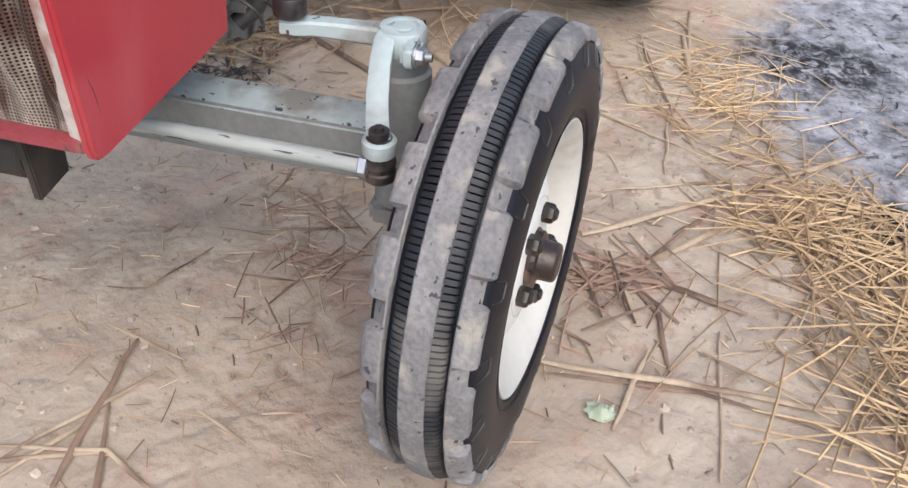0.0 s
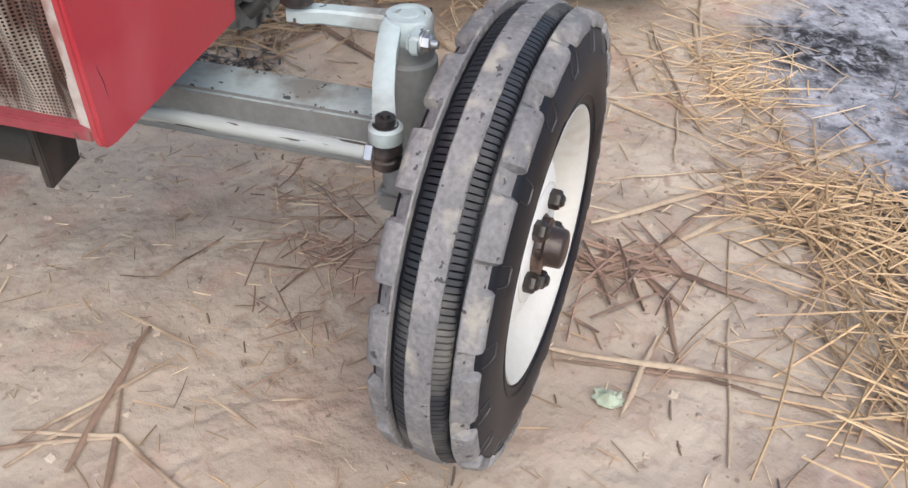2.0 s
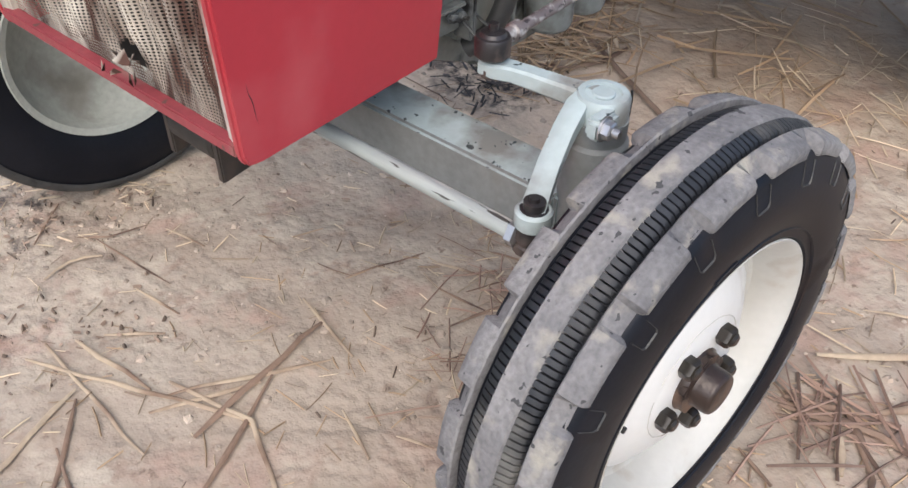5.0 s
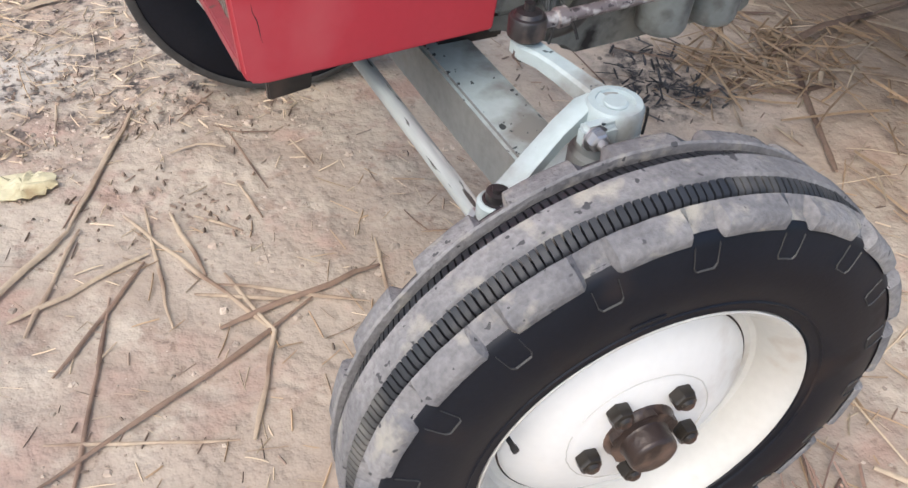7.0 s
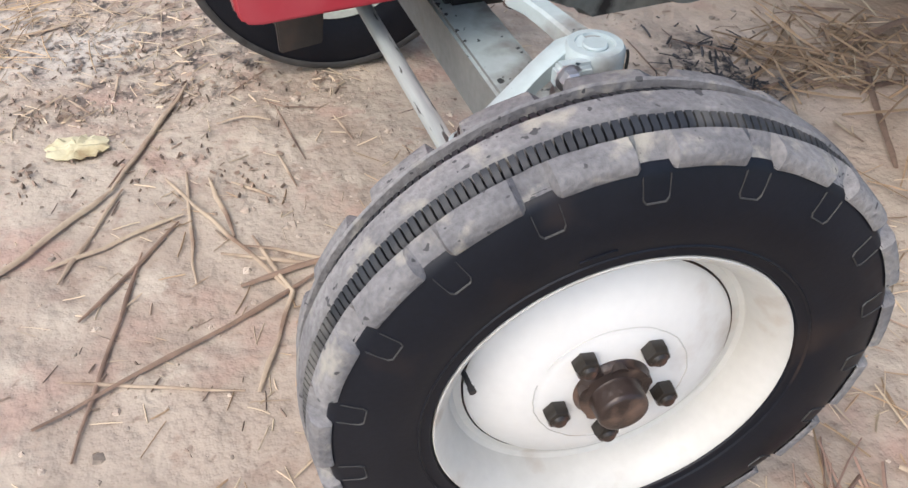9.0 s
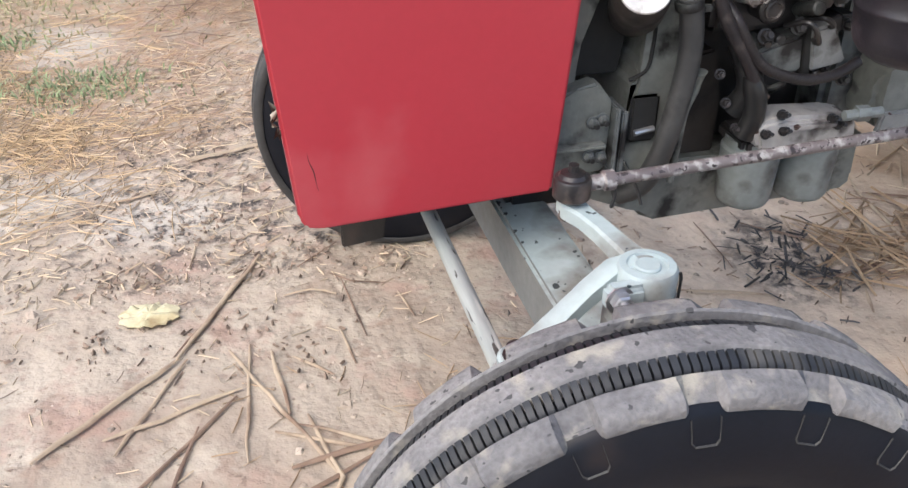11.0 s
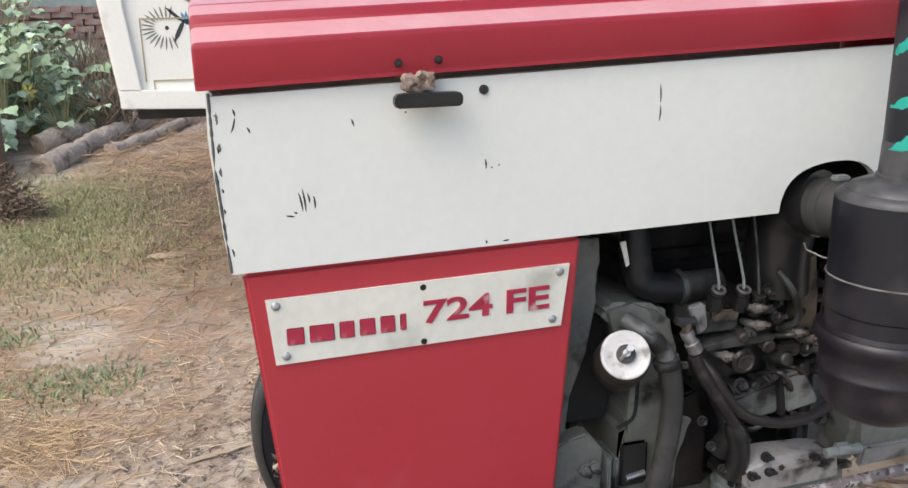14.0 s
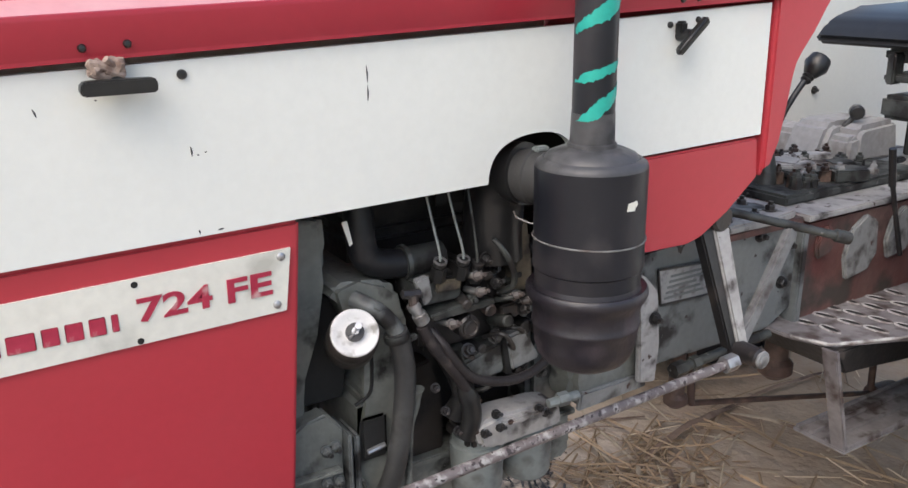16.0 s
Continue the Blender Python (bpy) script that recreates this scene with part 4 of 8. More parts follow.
# bonnet catches, bolts, scratches
def bonnet_bolt(x, y, z, r):
    bm = B()
    turned(bm, (x, y, z), (x, y - 1, z), [(0, r), (0.002, r), (0.004, r * 0.7), (0.0045, 0.0)], 14)
    part("bonnet_bolt", bm, PLASTIC, tractor)


bonnet_bolt(-0.024, -0.0135, 1.1725, 0.004)
bonnet_bolt(0.016, -0.0135, 1.1745, 0.004)
bonnet_bolt(0.065, -0.006, 1.1425, 0.005)
bonnet_bolt(0.722, -0.006, 1.163, 0.0045)
bonnet_bolt(0.775, -0.006, 1.168, 0.0045)
bonnet_bolt(0.735, -0.0135, 1.1955, 0.004)
bonnet_bolt(0.765, -0.0135, 1.1965, 0.004)
bm = B()
slab(bm, [(-0.0305, 1.131), (-0.033, 1.1335), (-0.0335, 1.139), (-0.0315, 1.1435), (-0.028, 1.1448), (0.031, 1.1448), (0.0345, 1.1425), (0.035, 1.135), (0.0335, 1.1315), (0.031, 1.131)], 0.013, at_y(-0.037), 0.0018)
rod(bm, (0.001, -0.006, 1.139), (0.001, -0.026, 1.139), 0.008, seg=12)
part("bonnet_catch", bm, PLASTIC, tractor, "black plastic T-shaped bonnet catch")
bm = B()
t45 = Matrix.Translation((0.742, -0.03, 1.149)) @ Matrix.Rotation(radians(-40), 4, "Y")
box(bm, (-0.034, -0.006, -0.0065), (0.034, 0.006, 0.0065), 0.004, t45, 3)
rod(bm, (0.742, -0.006, 1.149), (0.742, -0.028, 1.149), 0.009, seg=12)
box(bm, (0.73, -0.02, 1.15), (0.744, -0.006, 1.168), 0.003)
part("bonnet_catch", bm, PLASTIC, tractor, "black plastic bonnet catch turned aslant")
ROPE = mat("rag_rope", (0.3, 0.22, 0.18), (0.4, 0.32, 0.27), 0.9, scale=40, bump=0.6, dirt=(0.15, 0.1, 0.08), amount=0.3, dscale=60)
bm = B()
rnd = random.Random(4)
for k in range(7):
    a = [(-0.006 + rnd.uniform(-0.016, 0.016), -0.018 + rnd.uniform(-0.008, 0.006), 1.146 + rnd.uniform(0, 0.018)) for _ in range(5)]
    hose(bm, a, 0.0038, 8, 5)
part("rag", bm, ROPE, tractor, "knotted brown rag tied round the catch")["kind"] = "stuff"
bm = B()
SCR = [(-0.128, 1.052, -0.124, 1.03), (-0.124, 1.056, -0.121, 1.028), (-0.119, 1.05, -0.117, 1.038), (-0.113, 1.047, -0.112, 1.032), (-0.142, 1.028, -0.132, 1.026), (-0.133, 1.031, -0.13, 1.029),
       (0.066, 1.072, 0.067, 1.06), (0.072, 1.062, 0.074, 1.061), (0.08, 1.064, 0.0815, 1.0635), (-0.172, 1.118, -0.169, 1.111), (-0.072, 1.121, -0.069, 1.112),
       (0.2645, 1.14, 0.2655, 1.118), (0.2655, 1.118, 0.265, 1.098), (-0.018, 1.124, -0.016, 1.1235), (-0.184, 1.136, -0.182, 1.128), (-0.182, 1.128, -0.187, 1.112),
       (0.066, 0.984, 0.067, 0.979), (0.085, 0.981, 0.093, 0.9815), (-0.196, 1.0, -0.194, 0.99), (-0.2, 1.06, -0.199, 1.055), (-0.2, 1.04, -0.199, 1.034), (-0.201, 1.1, -0.2, 1.093)]
for x0, z0, x1, z1 in SCR:
    bm = B()
    hose(bm, [(x0, -0.0056, z0), ((x0 + x1) / 2 + 0.0006, -0.0058, (z0 + z1) / 2), (x1, -0.0056, z1)], lambda t: 0.0003 + 0.0008 * (1 - abs(2 * t - 1)), 6, 3)
    part("paint_scratch", bm, BLACK, tractor)

# grille with its frame, radiator


def front_x(z):
    """Where the slanting front of the lower nose stands at a height."""
    return -0.153 - 0.035 * (z - 0.57) / 0.4


def grille():
    rnd = random.Random(11)
    ny, nz = 124, 92
    y0, y1, z0, z1 = 0.025, 2 * MID - 0.025, 0.588, 0.965
    verts, faces = [], []

    def at(a, b):
        y, z = y0 + (y1 - y0) * a / ny, z0 + (z1 - z0) * b / nz
        fade = min(1.0, max(0.1, (z - 0.592) / 0.07))
        wave = fade * 0.009 * math.cos((y - y0) * 2 * math.pi / 0.046)
        dent = fade * 0.012 * noise.noise((y * 9, z * 9, 0.5))
        return (front_x(z) + 0.016 + wave + dent, y, z)

    def torn(a, b):
        y, z = y0 + (y1 - y0) * a / ny, z0 + (z1 - z0) * b / nz
        d = ((y - 0.21) / 0.03) ** 2 + ((z - 0.625) / 0.025) ** 2
        return d + 0.8 * noise.noise((y * 90, z * 90, 0)) < 0.5

    ring = [(0.5 + 0.33 * math.cos(math.pi / 3 * k), 0.5 + 0.33 * math.sin(math.pi / 3 * k)) for k in range(6)]
    corner = [(1, 0.5), (1, 1), (0, 1), (0, 0.5), (0, 0), (1, 0)]
    for a in range(ny):
        for b in range(nz):
            if torn(a, b):
                continue
            n0 = len(verts)
            verts += [at(a + p, b + q) for p, q in ring] + [at(a + p, b + q) for p, q in corner]
            for k in range(6):
                faces.append((n0 + k, n0 + (k + 1) % 6, n0 + 6 + (k + 1) % 6, n0 + 6 + k))
    me = bpy.data.meshes.new("grille")
    mid = Vector((-0.17, MID, 0.8))
    me.from_pydata([Vector(v) - mid for v in verts], [], faces)
    me.materials.append(MESHM)
    ob = new("grille", me)
    ob.parent, ob.location = tractor, mid - ORIGIN[tractor]
    ob["label"] = "torn and dented perforated grille sheet, dirty white"
    for k in range(7):
        bm = B()
        c = Vector((-0.157, 0.185 + 0.009 * k, 0.612 + rnd.uniform(-0.012, 0.03)))
        quad = [c + Vector((rnd.uniform(-0.012, 0.004), rnd.uniform(-0.012, 0.012), rnd.uniform(-0.012, 0.012))) for _ in range(4)]
        bm.faces.new([bm.verts.new(v) for v in quad])
        part("torn_flap", bm, MESHM, tractor)
    # frame: a faded upright strip on each side and a red rail below
    for sgn in (0, 1):
        bm = B()
        rows = []
        for k in range(9):
            z = 0.585 + 0.385 * k / 8
            yy = 0.008 + panel_y(z) if sgn == 0 else 2 * MID - 0.008 - panel_y(z)
            d = 0.02 if sgn == 0 else -0.02
            x = front_x(z) + 0.002
            rows.append([bm.verts.new(c) for c in ((x, yy, z), (x + 0.006, yy + d, z), (x + 0.014, yy + d, z), (x + 0.014, yy, z))])
        for a, b in zip(rows, rows[1:]):
            for k in range(4):
                bm.faces.new((a[k], a[(k + 1) % 4], b[(k + 1) % 4], b[k]))
        part("grille_strip", bm, MESHM if sgn else STRIP, tractor, "faded white strip beside the grille")
    bm = B()
    box(bm, (-0.155, 0.03, 0.577), (-0.138, 2 * MID - 0.03, 0.592), 0.002)
    part("grille_rail", bm, RED_OLD, tractor, "faded red rail under the grille")
    bm = B()
    box(bm, (-0.11, 0.04, 0.578), (-0.01, 2 * MID - 0.04, 0.98), 0.004)
    part("radiator", bm, DARKV, tractor)


grille()
for y in (0.16, 0.262):
    bm = B()
    slab(bm, [(-0.095, 0.577), (-0.02, 0.577), (-0.033, 0.452), (-0.092, 0.445)], 0.012, at_y(y), 0.002)
    part("pivot_bracket", bm, BRKT, tractor, "dusty dark bracket hanging under the nose")
bm = B()
turned(bm, (-0.068, 0.172, 0.496), (-0.068, 1, 0.496), [(0, 0.026), (0.004, 0.03), (0.084, 0.03), (0.09, 0.026)], 22)
part("pivot_boss", bm, BRKT, tractor, "dusty round boss between the brackets")
bm = B()
hose(bm, [(x, panel_y(z) - 0.0001, z) for x, z in ((-0.139, 0.672), (-0.1375, 0.655), (-0.133, 0.641), (-0.1305, 0.622), (-0.126, 0.602))], lambda t: 0.0002 + 0.0005 * math.sin(math.pi * t), 6, 4)
part("paint_crack", bm, BLACK, tractor)
bm = B()
rod(bm, (-0.06, 0.21, 0.575), (0.02, 0.21, 0.575), 0.02, seg=20, edge=0.004)
part("tow_pin", bm, IRON, tractor)
bm = B()
box(bm, (-0.03, 0.06, 0.56), (0.17, 0.11, 0.6), 0.006)
box(bm, (-0.03, 2 * MID - 0.11, 0.56), (0.17, 2 * MID - 0.06, 0.6), 0.006)
box(bm, (0.145, 0.16, 0.47), (0.26, 2 * MID - 0.16, 0.56), 0.008)
part("front_support", bm, IRON, tractor, "dark cast front support over the axle")

# ---- engine ----
bm = B()
box(bm, (0.3, 0.135, 0.56), (0.66, 2 * MID - 0.09, 0.9), 0.012)
box(bm, (0.32, 0.15, 0.9), (0.64, 2 * MID - 0.11, 0.965), 0.01)
part("engine_block", bm, IRON, tractor, "oily black engine block")
bm = B()
slab(bm, [(0.232, 0.575), (0.262, 0.575), (0.269, 0.693), (0.284, 0.706), (0.287, 0.77), (0.262, 0.825), (0.232, 0.856), (0.246, 0.866), (0.275, 0.864), (0.316, 0.857), (0.333, 0.842), (0.34, 0.8), (0.351, 0.757), (0.352, 0.713), (0.338, 0.656), (0.325, 0.55), (0.24, 0.55)], 0.3, at_y(0.06), 0.009)
part("timing_cover", bm, COVER, tractor, "grey-green cast timing cover with rounded top")
bm = B()
hose(bm, [(0.262, 0.061, 0.695), (0.283, 0.059, 0.708), (0.287, 0.058, 0.74), (0.287, 0.058, 0.77)], 0.0024, 6)
part("gasket_edge", bm, DARKV, tractor)
# Added black slab for the unlit gap behind the canister.
bm = B()
slab(bm, [(0.2, 0.69), (0.206, 0.765), (0.225, 0.845), (0.25, 0.838), (0.268, 0.8), (0.27, 0.745), (0.264, 0.69)], 0.02, at_y(0.1), 0.003)
part("dark_void", bm, DARKV, tractor)
bm = B()
slab(bm, [(0.16, 0.6), (0.16, 0.955), (0.2, 0.965), (0.243, 0.955), (0.246, 0.9), (0.236, 0.865), (0.212, 0.8), (0.203, 0.74), (0.2, 0.6)], 0.4, at_y(0.08), 0.012)
part("fan_cowl", bm, COVER, tractor, "grey-green sheet fan cowl")
bm = B()
rod(bm, (0.21, MID, 0.76), (0.24, MID, 0.76), 0.11, seg=32, edge=0.004)
part("pulley", bm, IRON, tractor)
bm = B()
slab(bm, [(0.247, 0.951), (0.254, 0.952), (0.26, 0.923), (0.256, 0.92)], 0.002, at_y(0.04))
part("paper_scrap", bm, PLATE, tractor, "pale scrap stuck above the hose")
bm = B()
hose(bm, [(0.292, 0.09, 0.985), (0.29, 0.085, 0.95), (0.289, 0.08, 0.915), (0.296, 0.078, 0.888), (0.318, 0.076, 0.876), (0.35, 0.075, 0.872)], 0.0195, 18)
part("radiator_hose", bm, HOSE, tractor, "dusty top radiator hose elbow")
bm = B()
turned(bm, (0.344, 0.075, 0.8725), (0.5, 0.075, 0.874), [(0, 0.0235), (0.006, 0.0245), (0.008, 0.02), (0.06, 0.0195)], 18)
part("hose_clamp", bm, CAST, tractor, "grey pipe stub with a hose clamp")
# breather canister with its round cap and wing nut
bm = B()
a, b = Vector((0.2365, -0.004, 0.8275)), Vector((0.272, 0.098, 0.757))
turned(bm, a, b, [(0.004, 0.027), (0.02, 0.032), (0.075, 0.033), (0.1, 0.028)], 28)
can = part("filter_canister", bm, CANM, tractor, "dull brown filter canister under a round metal cap")
bm = B()
d = (a - b).normalized()
turned(bm, a - d * 0.003, a + d, [(0, 0.028), (0.003, 0.0295), (0.0055, 0.0285), (0.006, 0.0255), (0.0052, 0.024), (0.0055, 0.0115), (0.008, 0.0105), (0.008, 0.0)], 32)
part("cap", bm, CAPM, can, "bare metal round cap")
bm = B()
turned(bm, a + d * 0.004, a + d, [(0, 0.0115), (0.0052, 0.011), (0.006, 0.0)], 16)
part("cap_boss", bm, IRON, can)
bm = B()
rod(bm, a + d * 0.006, a + d * 0.014, 0.0045, seg=10)
box(bm, (-0.012, -0.002, -0.0018), (0.012, 0.002, 0.0018), 0.001, Matrix.Translation(a + d * 0.013) @ Matrix.Rotation(radians(-42), 4, "Y"))
rod(bm, a + d * 0.012 + Vector((0.004, 0, 0.005)), a + d * 0.017 + Vector((0.004, 0, 0.005)), 0.0042, seg=10)
part("wing_nut", bm, STEEL, can)
bm = B()
hose(bm, [(0.262, 0.05, 0.848), (0.275, 0.03, 0.84), (0.29, 0.022, 0.827), (0.302, 0.02, 0.81), (0.306, 0.02, 0.796)], 0.0115, 14)
turned(bm, (0.28, 0.024, 0.838), (0.284, 0.015, 0.852), [(0, 0.009), (0.008, 0.008), (0.009, 0.0)], 6)
elbow = part("elbow_pipe", bm, ENG, tractor, "grey pipe elbow")
bm = B()
turned(bm, (0.304, 0.02, 0.803), (0.309, 0.02, 0.78), [(0, 0.0155), (0.002, 0.0165), (0.009, 0.0165), (0.011, 0.0155)], 16)
box(bm, (0.32, 0.012, 0.789), (0.332, 0.022, 0.797), 0.002)
part("clamp", bm, CAST, elbow)
bm = B()
hose(bm, [(0.305, 0.02, 0.806), (0.311, 0.02, 0.78), (0.316, 0.021, 0.745), (0.314, 0.022, 0.7), (0.308, 0.024, 0.65), (0.3, 0.03, 0.6), (0.288, 0.045, 0.555), (0.27, 0.07, 0.53)], 0.0142, 16)
part("lower_hose", bm, DUSTY, tractor, "dusty black lower radiator hose")
bm = B()
box(bm, (0.263, 0.048, 0.615), (0.302, 0.056, 0.678), 0.004)
part("slot", bm, DARKV, tractor)
bm = B()
rod(bm, (0.27, 0.046, 0.63), (0.296, 0.046, 0.634), 0.004, seg=8)
part("stud", bm, STEEL, tractor)
bm = B()
hose(bm, [(0.335, 0.03, 0.71), (0.337, 0.03, 0.69), (0.328, 0.032, 0.66), (0.326, 0.034, 0.62), (0.324, 0.036, 0.56)], lambda t: 0.005 + 0.008 * max(0, 1 - 5 * t), 10)
part("drain_pipe", bm, COVER, tractor, "pale stub pipe beside the hose")
# bracket with bolts behind the red panel
bm = B()
slab(bm, [(0.165, 0.575), (0.165, 0.68), (0.19, 0.69), (0.22, 0.698), (0.243, 0.668), (0.238, 0.575)], 0.03, at_y(0.055), 0.004)
box(bm, (0.16, 0.04, 0.615), (0.232, 0.056, 0.621), 0.002)
part("engine_bracket", bm, COVER, tractor, "grey engine mounting bracket")
bm = B()
box(bm, (0.241, 0.04, 0.56), (0.247, 0.1, 0.668), 0.002)
box(bm, (0.252, 0.045, 0.56), (0.26, 0.1, 0.66), 0.002)
part("mounting_lug", bm, ENG, tractor, "grey upright mounting lugs")
for x, z in ((0.214, 0.649), (0.226, 0.652), (0.212, 0.603), (0.228, 0.601)):
    bm = B()
    hexbolt(bm, (x, 0.05, z), (x, -1, z), 0.0065, 0.008)
    part("bolt", bm, ENG, tractor)
# injector mounting, unions, steel pipes
bm = B()
box(bm, (0.344, 0.034, 0.822), (0.412, 0.1, 0.856), 0.004)
part("injector_rail", bm, CAST, tractor, "oily grey cast injector mounting")
bm = B()
slab(bm, [(0.336, 0.864), (0.355, 0.868), (0.361, 0.836), (0.349, 0.827)], 0.012, at_y(0.022), 0.002)
part("rail_face", bm, BAREC, tractor, "bare grey machined face")
bm = B()
slab(bm, [(0.368, 0.84), (0.405, 0.838), (0.409, 0.852), (0.372, 0.856)], 0.006, at_y(0.027), 0.002)
part("rail_cover", bm, OCHRE, tractor, "oil-stained olive cover")
bm = B()
slab(bm, [(0.356, 0.812), (0.41, 0.818), (0.458, 0.815), (0.458, 0.806), (0.362, 0.803)], 0.08, at_y(0.022), 0.002)
part("ledge", bm, CAST, tractor, "dark ledge of the pump")
for x, z, lean in ((0.373, 0.882, -0.014), (0.408, 0.879, -0.017), (0.43, 0.87, -0.006)):
    bm = B()
    rod(bm, (x, 0.032, z - 0.026), (x, 0.026, z - 0.006), 0.0105, seg=6)
    rod(bm, (x, 0.026, z - 0.006), (x, 0.024, z + 0.002), 0.0085, seg=14, edge=0.001)
    inj = part("injector_union", bm, PLASTIC, tractor, "oily injector union nut")
    bm = B()
    turned(bm, (x, 0.024, z), (x, 0.02, z + 0.01), [(0, 0.007), (0.001, 0.009), (0.003, 0.009), (0.0031, 0.006), (0.001, 0.0055)], 18)
    part("ring", bm, STEEL if lean < -0.01 else IRON, inj)
    bm = B()
    hose(bm, [(x, 0.024, z), (x - 0.001, 0.024, z + 0.015), (x + lean * 0.6, 0.03, z + 0.06), (x + lean * 1.2, 0.045, z + 0.13)], 0.0018, 8)
    part("pipe", bm, CUP if lean < -0.01 else CAST, inj, "thin steel fuel pipe")
bm = B()
hose(bm, [(0.452, 0.02, 0.9), (0.462, 0.01, 0.885), (0.474, 0.006, 0.86), (0.478, 0.01, 0.835), (0.47, 0.03, 0.82)], 0.0042, 8)
part("leak_pipe", bm, CAST, tractor, "grey bent leak-off pipe")
# oily hoses across the engine
bm = B()
rod(bm, (0.316, 0.022, 0.851), (0.34, 0.02, 0.848), 0.0062, seg=6)
rod(bm, (0.332, 0.022, 0.85), (0.331, 0.02, 0.832), 0.007, seg=8)
part("hose_union", bm, GREASY, tractor, "greasy hose union")
bm = B()
turned(bm, (0.329, 0.02, 0.836), (0.344, 0.018, 0.808), [(0, 0.0085), (0.008, 0.009), (0.0085, 0.0075), (0.016, 0.0075), (0.017, 0.0098), (0.03, 0.0098), (0.032, 0.008)], 12)
part("hose_ferrule", bm, STEEL, tractor)
bm = B()
hose(bm, [(0.34, 0.016, 0.805), (0.356, 0.014, 0.772), (0.388, 0.012, 0.727), (0.406, 0.012, 0.694)], 0.0082, 12)
part("fuel_hose", bm, BRAID, tractor, "oily brown braided fuel hose")
bm = B()
hose(bm, [(0.4, 0.016, 0.706), (0.41, 0.014, 0.68), (0.415, 0.016, 0.65), (0.41, 0.022, 0.622)], lambda t: 0.0095 + 0.0045 * min(1.0, 4 * t), 12)
part("rubber_boot", bm, PLASTIC, tractor, "black rubber boot at the hose's end")
for x, z in ((0.366, 0.705), (0.381, 0.666), (0.401, 0.63)):
    bm = B()
    hexbolt(bm, (x, 0.03, z), (x - 0.3, -1, z + 0.3), 0.005, 0.008)
    part("bolt", bm, GREASY, tractor)
bm = B()
hose(bm, [(0.36, 0.03, 0.79), (0.37, 0.014, 0.772), (0.389, 0.008, 0.74), (0.41, 0.006, 0.718), (0.436, 0.005, 0.706), (0.474, 0.005, 0.697), (0.513, 0.007, 0.7), (0.545, 0.012, 0.712)], 0.0068, 12)
part("fuel_hose", bm, BRAID, tractor, "sagging reddish-brown fuel hose")
# injection pump and its clutter
bm = B()
slab(bm, [(0.408, 0.728), (0.474, 0.745), (0.48, 0.698), (0.436, 0.694)], 0.06, at_y(0.03), 0.004)
part("pump_body", bm, ENG, tractor, "grey pump body")
bm = B()
slab(bm, [(0.479, 0.752), (0.512, 0.757), (0.54, 0.706), (0.49, 0.697)], 0.06, at_y(0.026), 0.004)
part("pump_flange", bm, BAREC, tractor, "bare grey pump flange")
bm = B()
slab(bm, [(0.473, 0.755), (0.48, 0.755), (0.491, 0.694), (0.481, 0.694)], 0.05, at_y(0.028), 0.001)
part("gasket", bm, DARKV, tractor)
bm = B()
rod(bm, (0.419, 0.06, 0.781), (0.417, 0.022, 0.782), 0.0165, seg=20, edge=0.003)
turned(bm, (0.417, 0.023, 0.782), (0.415, -1, 0.79), [(0, 0.012), (0.004, 0.012), (0.005, 0.0095), (0.003, 0.008), (0.003, 0.0)], 18)
part("primer_knob", bm, IRON, tractor, "greasy round primer knob")
bm = B()
box(bm, (0.36, 0.055, 0.745), (0.5, 0.11, 0.805), 0.008)
box(bm, (0.42, 0.05, 0.8), (0.52, 0.11, 0.85), 0.008)
part("lift_pump", bm, IRON, tractor, "black oily lift pump")
bm = B()
slab(bm, [(0.493, 0.815), (0.493, 0.908), (0.516, 0.916), (0.521, 0.864), (0.527, 0.812)], 0.05, at_y(0.03), 0.003)
part("filter_bracket", bm, OCHRE, tractor, "oil-stained brown bracket")
rnd = random.Random(9)
for k in range(46):
    bm = B()
    x = rnd.uniform(0.41, 0.56)
    z = rnd.uniform(0.735, 0.885) if k < 40 else rnd.uniform(0.66, 0.7)
    if k >= 40:
        x = rnd.uniform(0.41, 0.55)
    y = 0.05 - rnd.uniform(0.0, 0.035)
    kind = rnd.random()
    if kind < 0.4:
        hexbolt(bm, (x, y, z), (x + rnd.uniform(-0.4, 0.4), y - 1, z + rnd.uniform(-0.2, 0.6)), rnd.uniform(0.005, 0.009), 0.009)
    elif kind < 0.68:
        rod(bm, (x, y + 0.04, z), (x + rnd.uniform(-0.02, 0.02), y - 0.01, z + rnd.uniform(-0.01, 0.02)), rnd.uniform(0.006, 0.013), seg=14, edge=0.002)
    elif kind < 0.84:
        hose(bm, [(x, y + 0.02, z), (x + 0.012, y - 0.012, z + 0.012), (x + 0.03, y - 0.01, z + rnd.uniform(-0.02, 0.015)), (x + 0.04, y + 0.03, z - 0.015)], 0.0035, 8)
    else:
        box(bm, (x, y, z), (x + rnd.uniform(0.012, 0.03), y + 0.05, z + rnd.uniform(0.01, 0.022)), 0.003)
    part(("bolt", "fitting", "fuel_pipe", "lug")[0 if kind < 0.4 else 1 if kind < 0.68 else 2 if kind < 0.84 else 3], bm, rnd.choice((IRON, IRON, GREASY, HOSE, IRON, CAST, IRON)), tractor)
